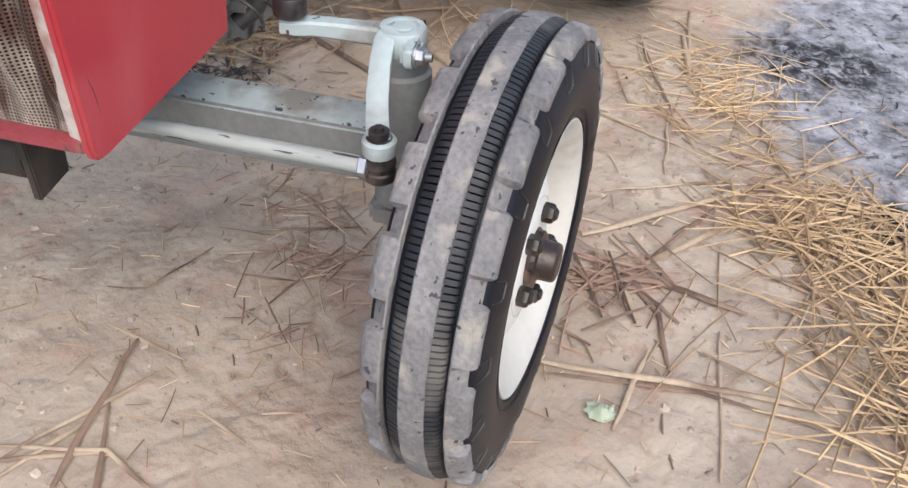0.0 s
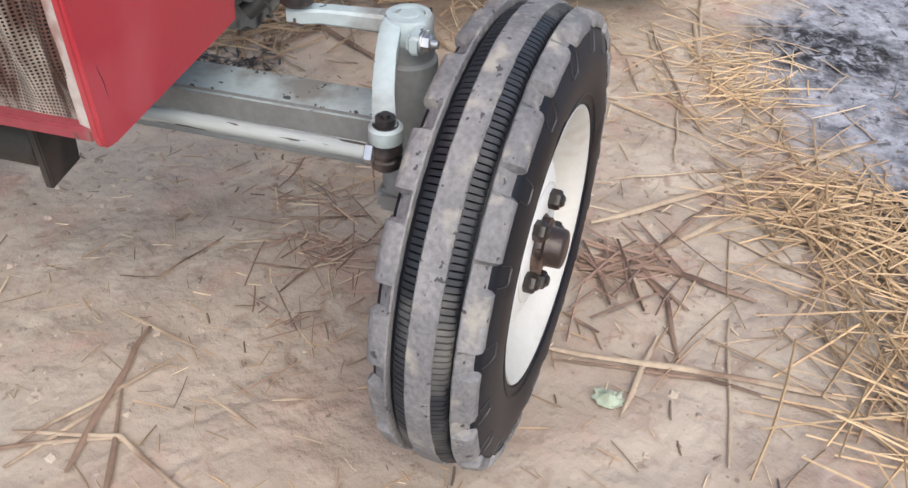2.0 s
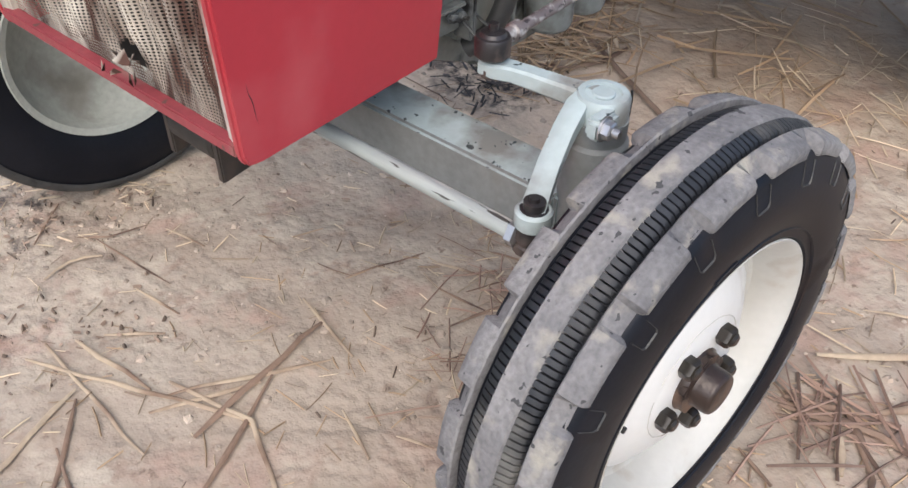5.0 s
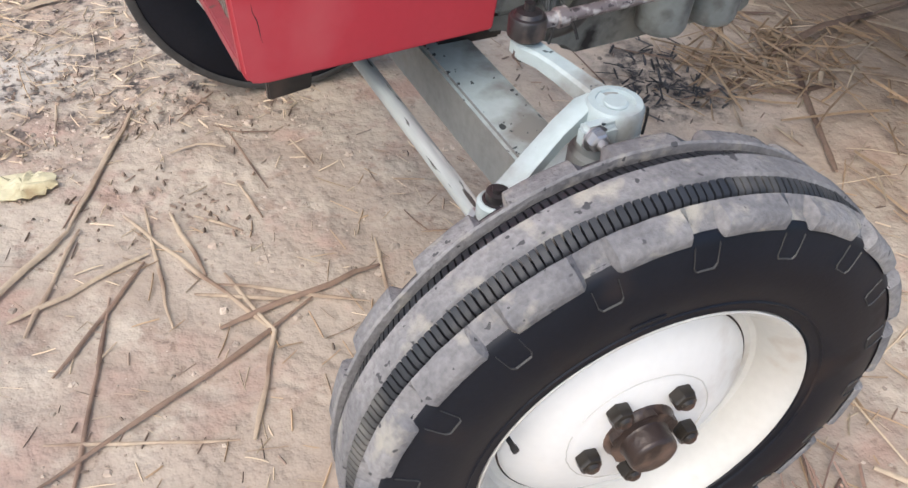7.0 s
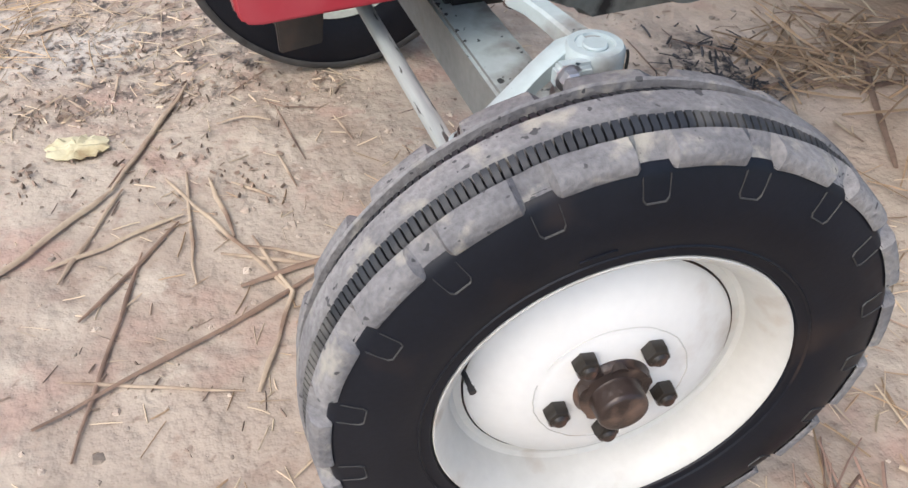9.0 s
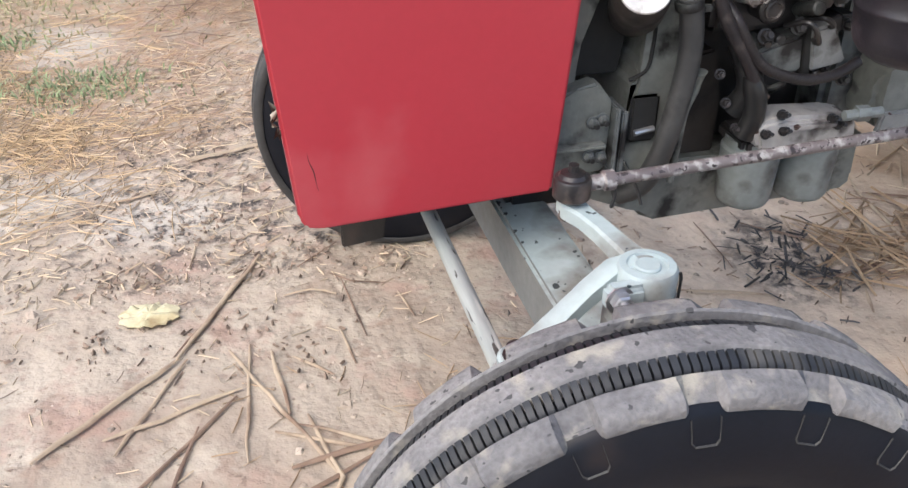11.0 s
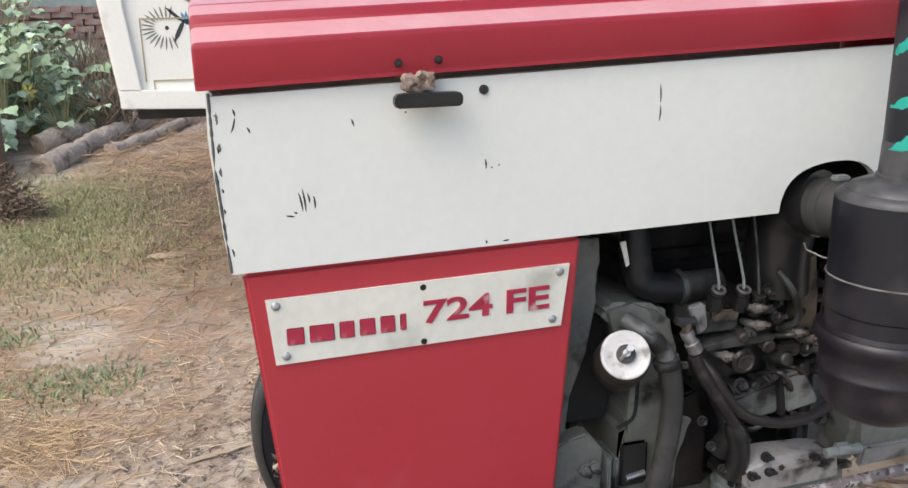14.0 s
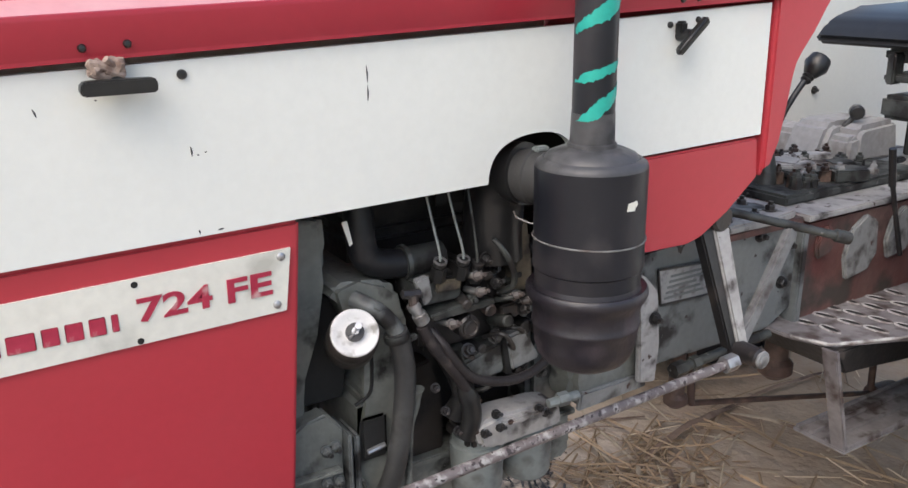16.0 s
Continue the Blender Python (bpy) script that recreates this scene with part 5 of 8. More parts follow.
for x, z in ((0.427, 0.833), (0.384, 0.797), (0.483, 0.816), (0.509, 0.8), (0.422, 0.856), (0.5, 0.806)):
    bm = B()
    hexbolt(bm, (x, 0.016, z), (x + 0.3, -1, z + 0.4), 0.0055, 0.01)
    rod(bm, (x, 0.016, z), (x, 0.05, z - 0.006), 0.005, seg=8)
    part("union_nut", bm, PIPE, tractor, "bright worn union nut")
bm = B()
hose(bm, [(0.398, 0.05, 0.735), (0.404, 0.03, 0.71), (0.41, 0.03, 0.68), (0.4, 0.04, 0.65)], 0.016, 14)
part("filler_neck", bm, PLASTIC, tractor, "black oily filler neck")
bm = B()
slab(bm, [(0.33, 0.56), (0.335, 0.7), (0.4, 0.71), (0.42, 0.64), (0.42, 0.56)], 0.05, at_y(0.1), 0.004)
part("crankcase_door", bm, CANM, tractor, "dark brown oily crankcase side")
# side cover with its nuts, filter bowls, sump
bm = B()
slab(bm, [(0.413, 0.638), (0.425, 0.647), (0.45, 0.651), (0.533, 0.646), (0.558, 0.638), (0.564, 0.604), (0.45, 0.6), (0.42, 0.61)], 0.05, at_y(0.0), 0.006)
box(bm, (0.45, -0.006, 0.632), (0.53, 0.004, 0.642), 0.003)
part("side_cover", bm, PALEC, tractor, "bare grey metal side cover")
for x, z in ((0.443, 0.656), (0.45, 0.634), (0.517, 0.643), (0.528, 0.634), (0.425, 0.632)):
    bm = B()
    hexbolt(bm, (x, 0.0, z), (x, -1, z + 0.4), 0.0052, 0.009)
    part("bolt", bm, IRON, tractor)
bm = B()
rod(bm, (0.535, 0.0, 0.645), (0.585, -0.005, 0.648), 0.007, seg=8)
rod(bm, (0.552, 0.0, 0.646), (0.568, -0.003, 0.647), 0.0105, seg=6)
part("drain_tap", bm, CUP, tractor, "pale grey drain tap")
for x in (0.452, 0.541):
    bm = B()
    turned(bm, (x, 0.06, 0.5), (x, 0.06, 1), [(0, 0.012), (0.002, 0.028), (0.006, 0.034), (0.014, 0.0375), (0.085, 0.04), (0.088, 0.036), (0.1, 0.036)], 28)
    part("filter_bowl", bm, CUP, tractor, "plain grey filter bowl")
bm = B()
box(bm, (0.42, 0.03, 0.588), (0.58, 0.1, 0.61), 0.006)
part("filter_head", bm, IRON, tractor)
bm = B()
slab(bm, [(0.17, 0.56), (0.66, 0.56), (0.665, 0.482), (0.645, 0.466), (0.34, 0.467), (0.312, 0.472), (0.296, 0.49), (0.27, 0.515), (0.19, 0.52)], 2 * (MID - 0.095), at_y(0.095), 0.016)
box(bm, (0.2, 0.086, 0.553), (0.66, 2 * MID - 0.086, 0.563), 0.002)
part("sump", bm, COVER, tractor, "grey oily sump")
bm = B()
hose(bm, [(0.235, 0.05, 0.59), (0.24, 0.02, 0.565), (0.232, 0.01, 0.55), (0.24, 0.02, 0.545)], 0.0022, 6)
part("wire", bm, CAST, tractor)
bm = B()
hose(bm, [(0.262, 0.05, 0.59), (0.266, 0.015, 0.57), (0.268, 0.0, 0.552)], 0.0022, 6)
part("wire", bm, CAST, tractor)

# ---- air cleaner ----
AX = (0.514, -0.096)


def upright(z):
    return (AX[0], AX[1], z)


bm = B()
turned(bm, upright(0.866), upright(2), [(0, 0.06), (0.001, 0.0655), (0.02, 0.066), (0.022, 0.0682), (0.026, 0.0688), (0.055, 0.0678), (0.14, 0.0682), (0.147, 0.068)], 56)
cleaner = part("air_cleaner", bm, BLACK, tractor, "black oil-bath air cleaner with a dented bowl")
bm = B()
turned(bm, upright(0.866), upright(2), [(0.147, 0.068), (0.1495, 0.0675), (0.152, 0.0665), (0.1555, 0.062), (0.157, 0.0585), (0.1562, 0.0565), (0.162, 0.053), (0.167, 0.041), (0.1695, 0.031), (0.17, 0.0295), (0.174, 0.0292), (0.175, 0.0268), (0.21, 0.0258)], 56)
part("shoulder", bm, SHOULDER, cleaner, "dusty grey pressed shoulder")
bm = B()
turned(bm, upright(0.752), upright(2), [(0.0, 0.02), (0.004, 0.04), (0.012, 0.053), (0.022, 0.0605), (0.036, 0.0645), (0.058, 0.0665), (0.06, 0.068), (0.064, 0.0682), (0.066, 0.0668), (0.082, 0.0675), (0.092, 0.0705), (0.097, 0.0745), (0.103, 0.0765), (0.109, 0.0757), (0.1115, 0.0735), (0.1105, 0.0705), (0.11, 0.067), (0.116, 0.0655)], 56)
part("bowl", bm, BOWL, cleaner, "dusty dark oil bowl with a rolled rim")
bm = B()
u0 = [(AX[0] + 0.0688 * math.cos(2 * math.pi * k / 40), AX[1] + 0.0688 * math.sin(2 * math.pi * k / 40), 0.9255 + 0.001 * math.sin(4 * math.pi * k / 40 + 1)) for k in range(41)]
hose(bm, u0 + [(0.475, -0.03, 0.93), (0.47, 0.0, 0.94)], 0.0012, 5, 2)
part("wire_band", bm, PIPE, cleaner, "thin wire round the body")
bm = B()
turned(bm, upright(1.045), upright(2), [(0, 0.0254), (0.36, 0.0254)], 32)
part("intake_pipe", bm, BLACK, cleaner, "black intake pipe wound with torn green tape")
for z0, rise, w, a0 in ((1.06, 0.06, 0.016, 165), (1.113, 0.03, 0.011, 170), (1.17, 0.05, 0.018, 165), (1.23, 0.045, 0.014, 170), (1.285, 0.045, 0.018, 160)):
    bm = B()
    rows = []
    n = 60
    for k in range(n + 1):
        f = k / n
        ang = radians(a0 + 200 * f)
        ww = w * (0.35 + 0.8 * math.sin(math.pi * min(1, f * 1.1)) + 0.5 * noise.noise((f * 6, z0 * 40, 0)) + 0.3 * noise.noise((f * 30, z0 * 40, 5)))
        zz = z0 + rise * f + 0.002 * noise.noise((f * 22, z0 * 30, 2))
        r = 0.026
        rows.append([bm.verts.new((AX[0] + r * math.cos(ang), AX[1] + r * math.sin(ang), zz + s * max(ww, 0.002) / 2)) for s in (-1, 1)])
    for a, b in zip(rows, rows[1:]):
        bm.faces.new((a[0], b[0], b[1], a[1]))
    part("tape", bm, TAPE, cleaner, "torn teal tape")
bm = B()
turned(bm, (0.512, -0.06, 0.985), (0.486, 0.03, 0.983), [(0, 0.034), (0.05, 0.034), (0.052, 0.0365), (0.06, 0.0365), (0.062, 0.034), (0.1, 0.034)], 28)
part("intake_stub", bm, DUSTY, cleaner, "dusty grey intake stub")
bm = B()
box(bm, (0.49, -0.022, 1.017), (0.51, -0.008, 1.024), 0.002)
part("clip", bm, CUP, cleaner)
bm = B()
hose(bm, [(0.494, 0.008, 0.985), (0.487, 0.035, 0.98), (0.481, 0.055, 0.955), (0.479, 0.06, 0.91), (0.48, 0.06, 0.86)], 0.041, 22)
part("intake_elbow", bm, PLASTIC, cleaner, "black rubber intake elbow")
# Added sheet: hides the white far side and stands for the shade inside.
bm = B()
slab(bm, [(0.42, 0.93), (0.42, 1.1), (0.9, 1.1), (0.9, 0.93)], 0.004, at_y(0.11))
part("dark_backing", bm, DARKV, tractor, "added dark sheet for the shade behind the intake")
bm = B()
sang = radians(-86)
mk = Matrix.Translation((AX[0], AX[1], 0)) @ Matrix.Rotation(sang, 4, "Z")
slab(bm, [(-0.008, -0.004), (0.004, -0.005), (0.0055, -0.001), (0.009, 0.002), (0.0075, 0.0065), (-0.006, 0.005)], 0.001, mk @ Matrix.Translation((0.0677, 0, 0.9745)) @ Matrix.Rotation(radians(90), 4, "Y") @ Matrix.Rotation(radians(90), 4, "Z"))
part("sticker", bm, PLATE, cleaner, "small torn white sticker")
# air cleaner bracket and clutch housing
bm = B()
slab(bm, [(0.69, 0.808), (0.707, 0.806), (0.735, 0.775), (0.745, 0.69), (0.74, 0.626), (0.705, 0.632), (0.702, 0.733)], 0.012, at_y(-0.006), 0.003)
box(bm, (0.6, -0.004, 0.8), (0.7, 0.004, 0.83), 0.002)
part("cleaner_bracket", bm, PALEC, tractor, "chipped grey bracket plate")
bm = B()
hexbolt(bm, (0.728, -0.006, 0.735), (0.728, -1, 0.735), 0.008, 0.009)
part("bolt", bm, IRON, tractor)
bm = B()
slab(bm, [(0.56, 0.57), (0.56, 0.88), (0.66, 0.88), (0.67, 0.6)], 0.4, at_y(0.08), 0.01)
part("bell_housing", bm, ENG, tractor, "grey clutch housing")
bm = B()
slab(bm, [(0.59, 0.652), (0.605, 0.69), (0.62, 0.73), (0.73, 0.735), (0.735, 0.612), (0.6, 0.607)], 0.07, at_y(0.018), 0.014)
part("starter", bm, COVER, tractor, "grey starter housing")
bm = B()
slab(bm, [(0.605, 0.636), (0.735, 0.636), (0.738, 0.612), (0.6, 0.607)], 0.01, at_y(0.01), 0.003)
part("starter_flange", bm, BAREC, tractor, "bare pale flange")

# ---- transmission ----
G = 0.07
bm = B()
slab(bm, [(0.665, 0.6), (0.665, 0.805), (0.98, 0.818), (1.165, 0.8), (1.175, 0.64), (1.1, 0.6)], 2 * (MID - G), at_y(G), 0.008)
part("gearbox", bm, GEAR, tractor, "scuffed grey gearbox casing")
bm = B()
slab(bm, [(1.172, 0.55), (1.172, 0.797), (1.9, 0.797), (1.9, 0.52), (1.4, 0.5)], 2 * (MID - 0.065), at_y(0.065), 0.006)
part("rear_housing", bm, REDBROWN, tractor, "grey and red-brown rear axle housing")
bm = B()
box(bm, (1.152, G - 0.016, 0.6), (1.168, 2 * MID - G, 0.79), 0.003)
part("flange", bm, GEAR, tractor, "grey casting flange")
bm = B()
box(bm, (1.166, 0.055, 0.7975), (1.9, 2 * MID - 0.055, 0.81), 0.003)
part("housing_lid", bm, PALEC, tractor, "worn grey housing lid with rusty edge")
for x0, z0, w, h in ((1.2, 0.72, 0.05, 0.06), (1.29, 0.66, 0.1, 0.12), (1.42, 0.68, 0.09, 0.1)):
    bm = B()
    slab(bm, [(x0 + w * a, z0 + h * b) for a, b in ((0.1, 0.0), (0.75, 0.08), (1.0, 0.35), (0.92, 0.9), (0.55, 1.05), (0.12, 0.85), (-0.05, 0.4))], 0.012, at_y(0.056), 0.004)
    part("boss", bm, REDBROWN if x0 < 1.25 else BAREC, tractor)
bm = B()
slab(bm, [(0.803, 0.776), (0.914, 0.769), (0.932, 0.71), (0.813, 0.714)], 0.004, at_y(G - 0.006), 0.001)
info = part("data_plate", bm, PLATEM, tractor, "worn metal data plate with unreadable print")
for k in range(5):
    bm = B()
    x0 = 0.82 + 0.003 * k
    box(bm, (x0, G - 0.0075, 0.722 + 0.009 * k), (x0 + 0.09 - 0.012 * (k % 3), G - 0.006, 0.7255 + 0.009 * k))
    part("text_line", bm, GEAR, info)
EDGE = [(0.803, 0.776), (0.914, 0.769), (0.932, 0.71), (0.813, 0.714), (0.803, 0.776)]
for (x0, z0), (x1, z1) in zip(EDGE, EDGE[1:]):
    bm = B()
    rod(bm, (x0, G - 0.006, z0), (x1, G - 0.006, z1), 0.0022, seg=6)
    part("plate_border", bm, IRON, info, "dark raised border")
rnd = random.Random(8)
for k in range(12):
    bm = B()
    x, z, r = rnd.uniform(0.77, 0.85), rnd.uniform(0.65, 0.705), rnd.uniform(0.0018, 0.0034)
    rod(bm, (x, G + 0.002, z), (x, G - 0.0012, z), r, seg=7)
    part("oil_spot", bm, IRON, tractor, "small dried oil spot")
for x, z in ((0.69, 0.64), (0.7, 0.78), (0.75, 0.625), (1.0, 0.64), (1.12, 0.69), (1.13, 0.76), (1.05, 0.79)):
    bm = B()
    hexbolt(bm, (x, G, z), (x, -1, z), 0.009, 0.009)
    part("bolt", bm, IRON, tractor)
bm = B()
slab(bm, [(0.9, 0.818), (0.93, 0.84), (1.0, 0.832), (1.12, 0.825), (1.15, 0.8)], 2 * (MID - G) - 0.04, at_y(G + 0.02), 0.004)
part("top_cover", bm, GEAR, tractor, "oily gearbox top cover")
bm = B()
box(bm, (1.18, 0.12, 0.81), (1.62, 2 * MID - 0.12, 0.83), 0.005)
part("shift_cover", bm, CAST, tractor, "oily shift cover")
bm = B()
box(bm, (1.3, 0.17, 0.83), (1.5, 0.36, 0.846), 0.008)
rod(bm, (1.24, 0.22, 0.83), (1.24, 0.22, 0.89), 0.026, 0.014, seg=20)
part("shift_turret", bm, CAST, tractor)
rnd = random.Random(21)
for k in range(36):
    bm = B()
    x, y = rnd.uniform(1.24, 1.52), rnd.uniform(0.13, 0.38)
    top = 0.845 + rnd.uniform(0.002, 0.018)
    hexbolt(bm, (x, y, top - 0.009), (x + rnd.uniform(-0.2, 0.2), y, top + 1), rnd.uniform(0.007, 0.011), 0.009)
    rod(bm, (x, y, 0.825), (x, y, top - 0.008), 0.014, 0.011, seg=8)
    part("bolt", bm, rnd.choice((IRON, HUBM, BAREC, CAST)), tractor)
for k in range(14):
    bm = B()
    x, y = rnd.uniform(1.24, 1.48), rnd.uniform(0.13, 0.34)
    w, d = rnd.uniform(0.03, 0.06), rnd.uniform(0.014, 0.03)
    slab(bm, [(-w, -d), (w * 0.7, -d), (w, d * 0.3), (w * 0.5, d), (-w * 0.8, d * 0.8)], rnd.uniform(0.01, 0.024), Matrix.Translation((x, y, rnd.choice((0.829, 0.838)))) @ Matrix.Rotation(rnd.uniform(-0.6, 0.6), 4, "Z"), 0.003)
    part("cover_plate", bm, rnd.choice((LIFTM, PALEC, HUBM, CAST)), tractor)
bm = B()
slab(bm, [(1.5, 0.82), (1.512, 0.86), (1.535, 0.903), (1.56, 0.91), (1.72, 0.905), (1.74, 0.82)], 0.098, at_y(0.29), 0.012)
slab(bm, [(1.555, 0.82), (1.558, 0.888), (1.575, 0.904), (1.7, 0.91), (1.72, 0.82)], 0.064, at_y(0.236), 0.014)
slab(bm, [(1.53, 0.82), (1.535, 0.88), (1.6, 0.89), (1.7, 0.82)], 0.3, at_y(0.24), 0.01)
part("lift_cover", bm, LIFTM, tractor, "plain pale grey lift housing")
bm = B()
hose(bm, [(1.25, 0.22, 0.89), (1.256, 0.21, 0.95), (1.276, 0.202, 0.995), (1.318, 0.2, 1.04)], 0.006, 10)
lever = part("gear_lever", bm, IRON, tractor, "black gear lever with a worn knob")
bm = B()
turned(bm, (1.304, 0.2, 1.024), (1.352, 0.2, 1.07), [(0, 0.008), (0.004, 0.011), (0.008, 0.008), (0.012, 0.012), (0.016, 0.009), (0.02, 0.014), (0.04, 0.024), (0.058, 0.021), (0.063, 0.0)], 20)
part("knob", bm, PLASTIC, lever)
bm = B()
rod(bm, (1.434, 0.036, 0.694), (1.374, 0.036, 0.843), 0.005, seg=8)
rod(bm, (1.374, 0.036, 0.84), (1.358, 0.036, 0.914), 0.007, seg=8)
box(bm, (1.364, 0.028, 0.885), (1.395, 0.044, 0.896), 0.003)
part("hand_lever", bm, IRON, tractor, "dark upright hand lever")
# pad beside the drop arm, brake rod, hanging bolts
bm = B()
slab(bm, [(0.95, 0.052), (1.06, 0.048), (1.13, 0.06), (1.13, 0.2), (0.95, 0.2)], 0.014, Matrix.Translation((0, 0, 0.812)), 0.003)
part("pad", bm, PALEC, tractor, "pale worn mounting pad")
bm = B()
box(bm, (0.93, 0.056, 0.797), (1.15, 0.2, 0.811), 0.002)
part("gasket", bm, REDBROWN, tractor)
for x, y in ((0.97, 0.08), (1.03, 0.07), (1.09, 0.085), (1.0, 0.13), (1.08, 0.14)):
    bm = B()
    hexbolt(bm, (x, y, 0.826), (x, y, 1.0), 0.009, 0.009)
    part("bolt", bm, IRON, tractor)
bm = B()
rod(bm, (0.81, 0.025, 0.612), (1.04, 0.025, 0.624), 0.0085, seg=12)
rod(bm, (0.81, 0.025, 0.612), (0.835, 0.025, 0.6133), 0.0135, seg=6)
rod(bm, (0.852, 0.025, 0.6143), (0.868, 0.025, 0.6151), 0.0125, seg=6)
part("brake_rod", bm, CAST, tractor, "oily grey rod with lock nuts")
# drop arm, strut and pedal pivot
def bar(name, p, q, w0, w1, t, material, label):
    bm = B()
    p, q = Vector(p), Vector(q)
    w = (q - p).normalized()
    sd = w.cross(Vector((0, 1, 0))).normalized()
    vs = []
    for c, ww in ((p, w0), (q, w1)):
        vs.append([bm.verts.new(c + sd * a * ww / 2 + Vector((0, b * t / 2, 0))) for a, b in ((-1, -1), (1, -1), (1, 1), (-1, 1))])
    for k in range(4):
        bm.faces.new((vs[0][k], vs[0][(k + 1) % 4], vs[1][(k + 1) % 4], vs[1][k]))
    bm.faces.new(vs[0][::-1])
    bm.faces.new(vs[1])
    bevel(bm, vs[0] + vs[1], 0.003, 2)
    part(name, bm, material, tractor, label)


bar("drop_arm", (0.874, 0.02, 0.865), (0.88, -0.045, 0.665), 0.034, 0.022, 0.02, PALEC, "pale grey steering drop arm")
bar("arm_web", (0.85, 0.026, 0.865), (0.866, -0.038, 0.665), 0.036, 0.022, 0.022, IRON, "oily black back of the drop arm")
bar("strut", (1.04, 0.0, 0.822), (0.9, -0.03, 0.665), 0.027, 0.024, 0.014, CASTG, "grey diagonal strut")
bm = B()
rod(bm, (0.872, 0.08, 0.865), (0.872, 0.0, 0.865), 0.022, seg=20, edge=0.004)
part("steering_shaft_end", bm, IRON, tractor)
bm = B()
rod(bm, (0.93, 0.06, 0.858), (1.115, -0.05, 0.806), 0.0075, seg=12)
rod(bm, (1.098, -0.04, 0.811), (1.122, -0.054, 0.804), 0.011, seg=14, edge=0.002)
part("pedal_shaft", bm, CAST, tractor, "dark pedal cross shaft")

# footstep: pierced tread plate and a hanging stirrup
STEP = 0.6
bm = B()
slab(bm, [(1.2, 0.127), (1.094, 0.088), (1.098, 0.02), (1.118, -0.03), (1.136, -0.047), (1.268, -0.098), (1.7, -0.27), (1.85, -0.02), (1.548, 0.107)], 0.008, Matrix.Translation((0, 0, STEP)), 0.002)
step = part("footstep", bm, STEPM, tractor, "worn tread plate footstep with raised slots")
rnd = random.Random(2)
for i in range(9):
    for j in range(4):
        c = Vector((1.16 + 0.058 * i + 0.01 * j, 0.097 - 0.046 * j - 0.012 * i + (0.006 if i % 2 else -0.006), 0))
        if c.y > 0.112 or c.y < -0.045 - (c.x - 1.13) * 0.39 + 0.022 or c.x < 1.125:
            continue
        bm = B()
        t = Matrix.Translation((c.x, c.y, STEP + 0.008)) @ Matrix.Rotation(radians(-84 + rnd.uniform(-12, 12)), 4, "Z")
        hoops = []
        for ex, ey, ez in ((0.0235, 0.0112, 0.0), (0.0222, 0.0098, 0.0024), (0.0192, 0.0066, 0.002), (0.0186, 0.006, 0.0004)):
            hoops.append([bm.verts.new(t @ Vector((ex * math.cos(2 * math.pi * k / 14), ey * math.sin(2 * math.pi * k / 14), ez))) for k in range(14)])
        for a, b in zip(hoops, hoops[1:]):
            for k in range(14):
                bm.faces.new((a[k], a[(k + 1) % 14], b[(k + 1) % 14], b[k]))
        part("tread_slot", bm, STEPRIM, step)
        bm = B()
        bm.faces.new([bm.verts.new(t @ Vector((0.0189 * math.cos(2 * math.pi * k / 14), 0.0063 * math.sin(2 * math.pi * k / 14), 0.0015))) for k in range(14)])
        part("slot_hole", bm, DARKV, step)
bm = B()
hose(bm, [(1.098, 0.02, 0.607), (1.118, -0.03, 0.607), (1.136, -0.047, 0.607), (1.268, -0.098, 0.607), (1.48, -0.185, 0.607), (1.7, -0.27, 0.607)], 0.0032, 6, 4)
part("worn_edge", bm, STEPRIM, step, "bright worn edge of the tread plate")
bm = B()
slab(bm, [(1.117, 0.0), (1.7, 0.0), (1.7, -0.055), (1.4, -0.075), (1.15, -0.05)], 0.2, Matrix.Translation((0, -0.06, STEP)) @ XZ, 0.004)
part("step_bracket", bm, IRON, tractor, "dark bracket under the footstep")
bm = B()
slab(bm, [(1.115, 0.6), (1.127, 0.6), (1.195, 0.383), (1.183, 0.383)], 0.03, at_y(-0.06), 0.002)
box(bm, (1.18, -0.062, 0.378), (1.62, 0.05, 0.386), 0.002)
for y in (-0.056, -0.02, 0.014, 0.044):
    box(bm, (1.184, y - 0.004, 0.3855), (1.615, y + 0.004, 0.392), 0.0015)
slab(bm, [(1.66, 0.6), (1.678, 0.6), (1.618, 0.383), (1.601, 0.383)], 0.03, at_y(-0.06), 0.002)
part("stirrup_step", bm, STEPM, tractor, "hanging flat-bar stirrup step")
# link bar and drain bosses low under the gearbox
bm = B()
rod(bm, (1.0, 0.15, 0.444), (1.64, 0.15, 0.286), 0.006, seg=10)
rod(bm, (1.6, 0.15, 0.296), (1.69, 0.15, 0.276), 0.02, 0.026, seg=12, edge=0.004)
rod(bm, (1.6, 0.15, 0.29), (1.62, 0.17, 0.55), 0.008, seg=10)
rod(bm, (1.0, 0.15, 0.444), (0.99, 0.15, 0.61), 0.008, seg=10)
part("link_bar", bm, RUSTY, tractor, "rusty brown link bar under the gearbox")
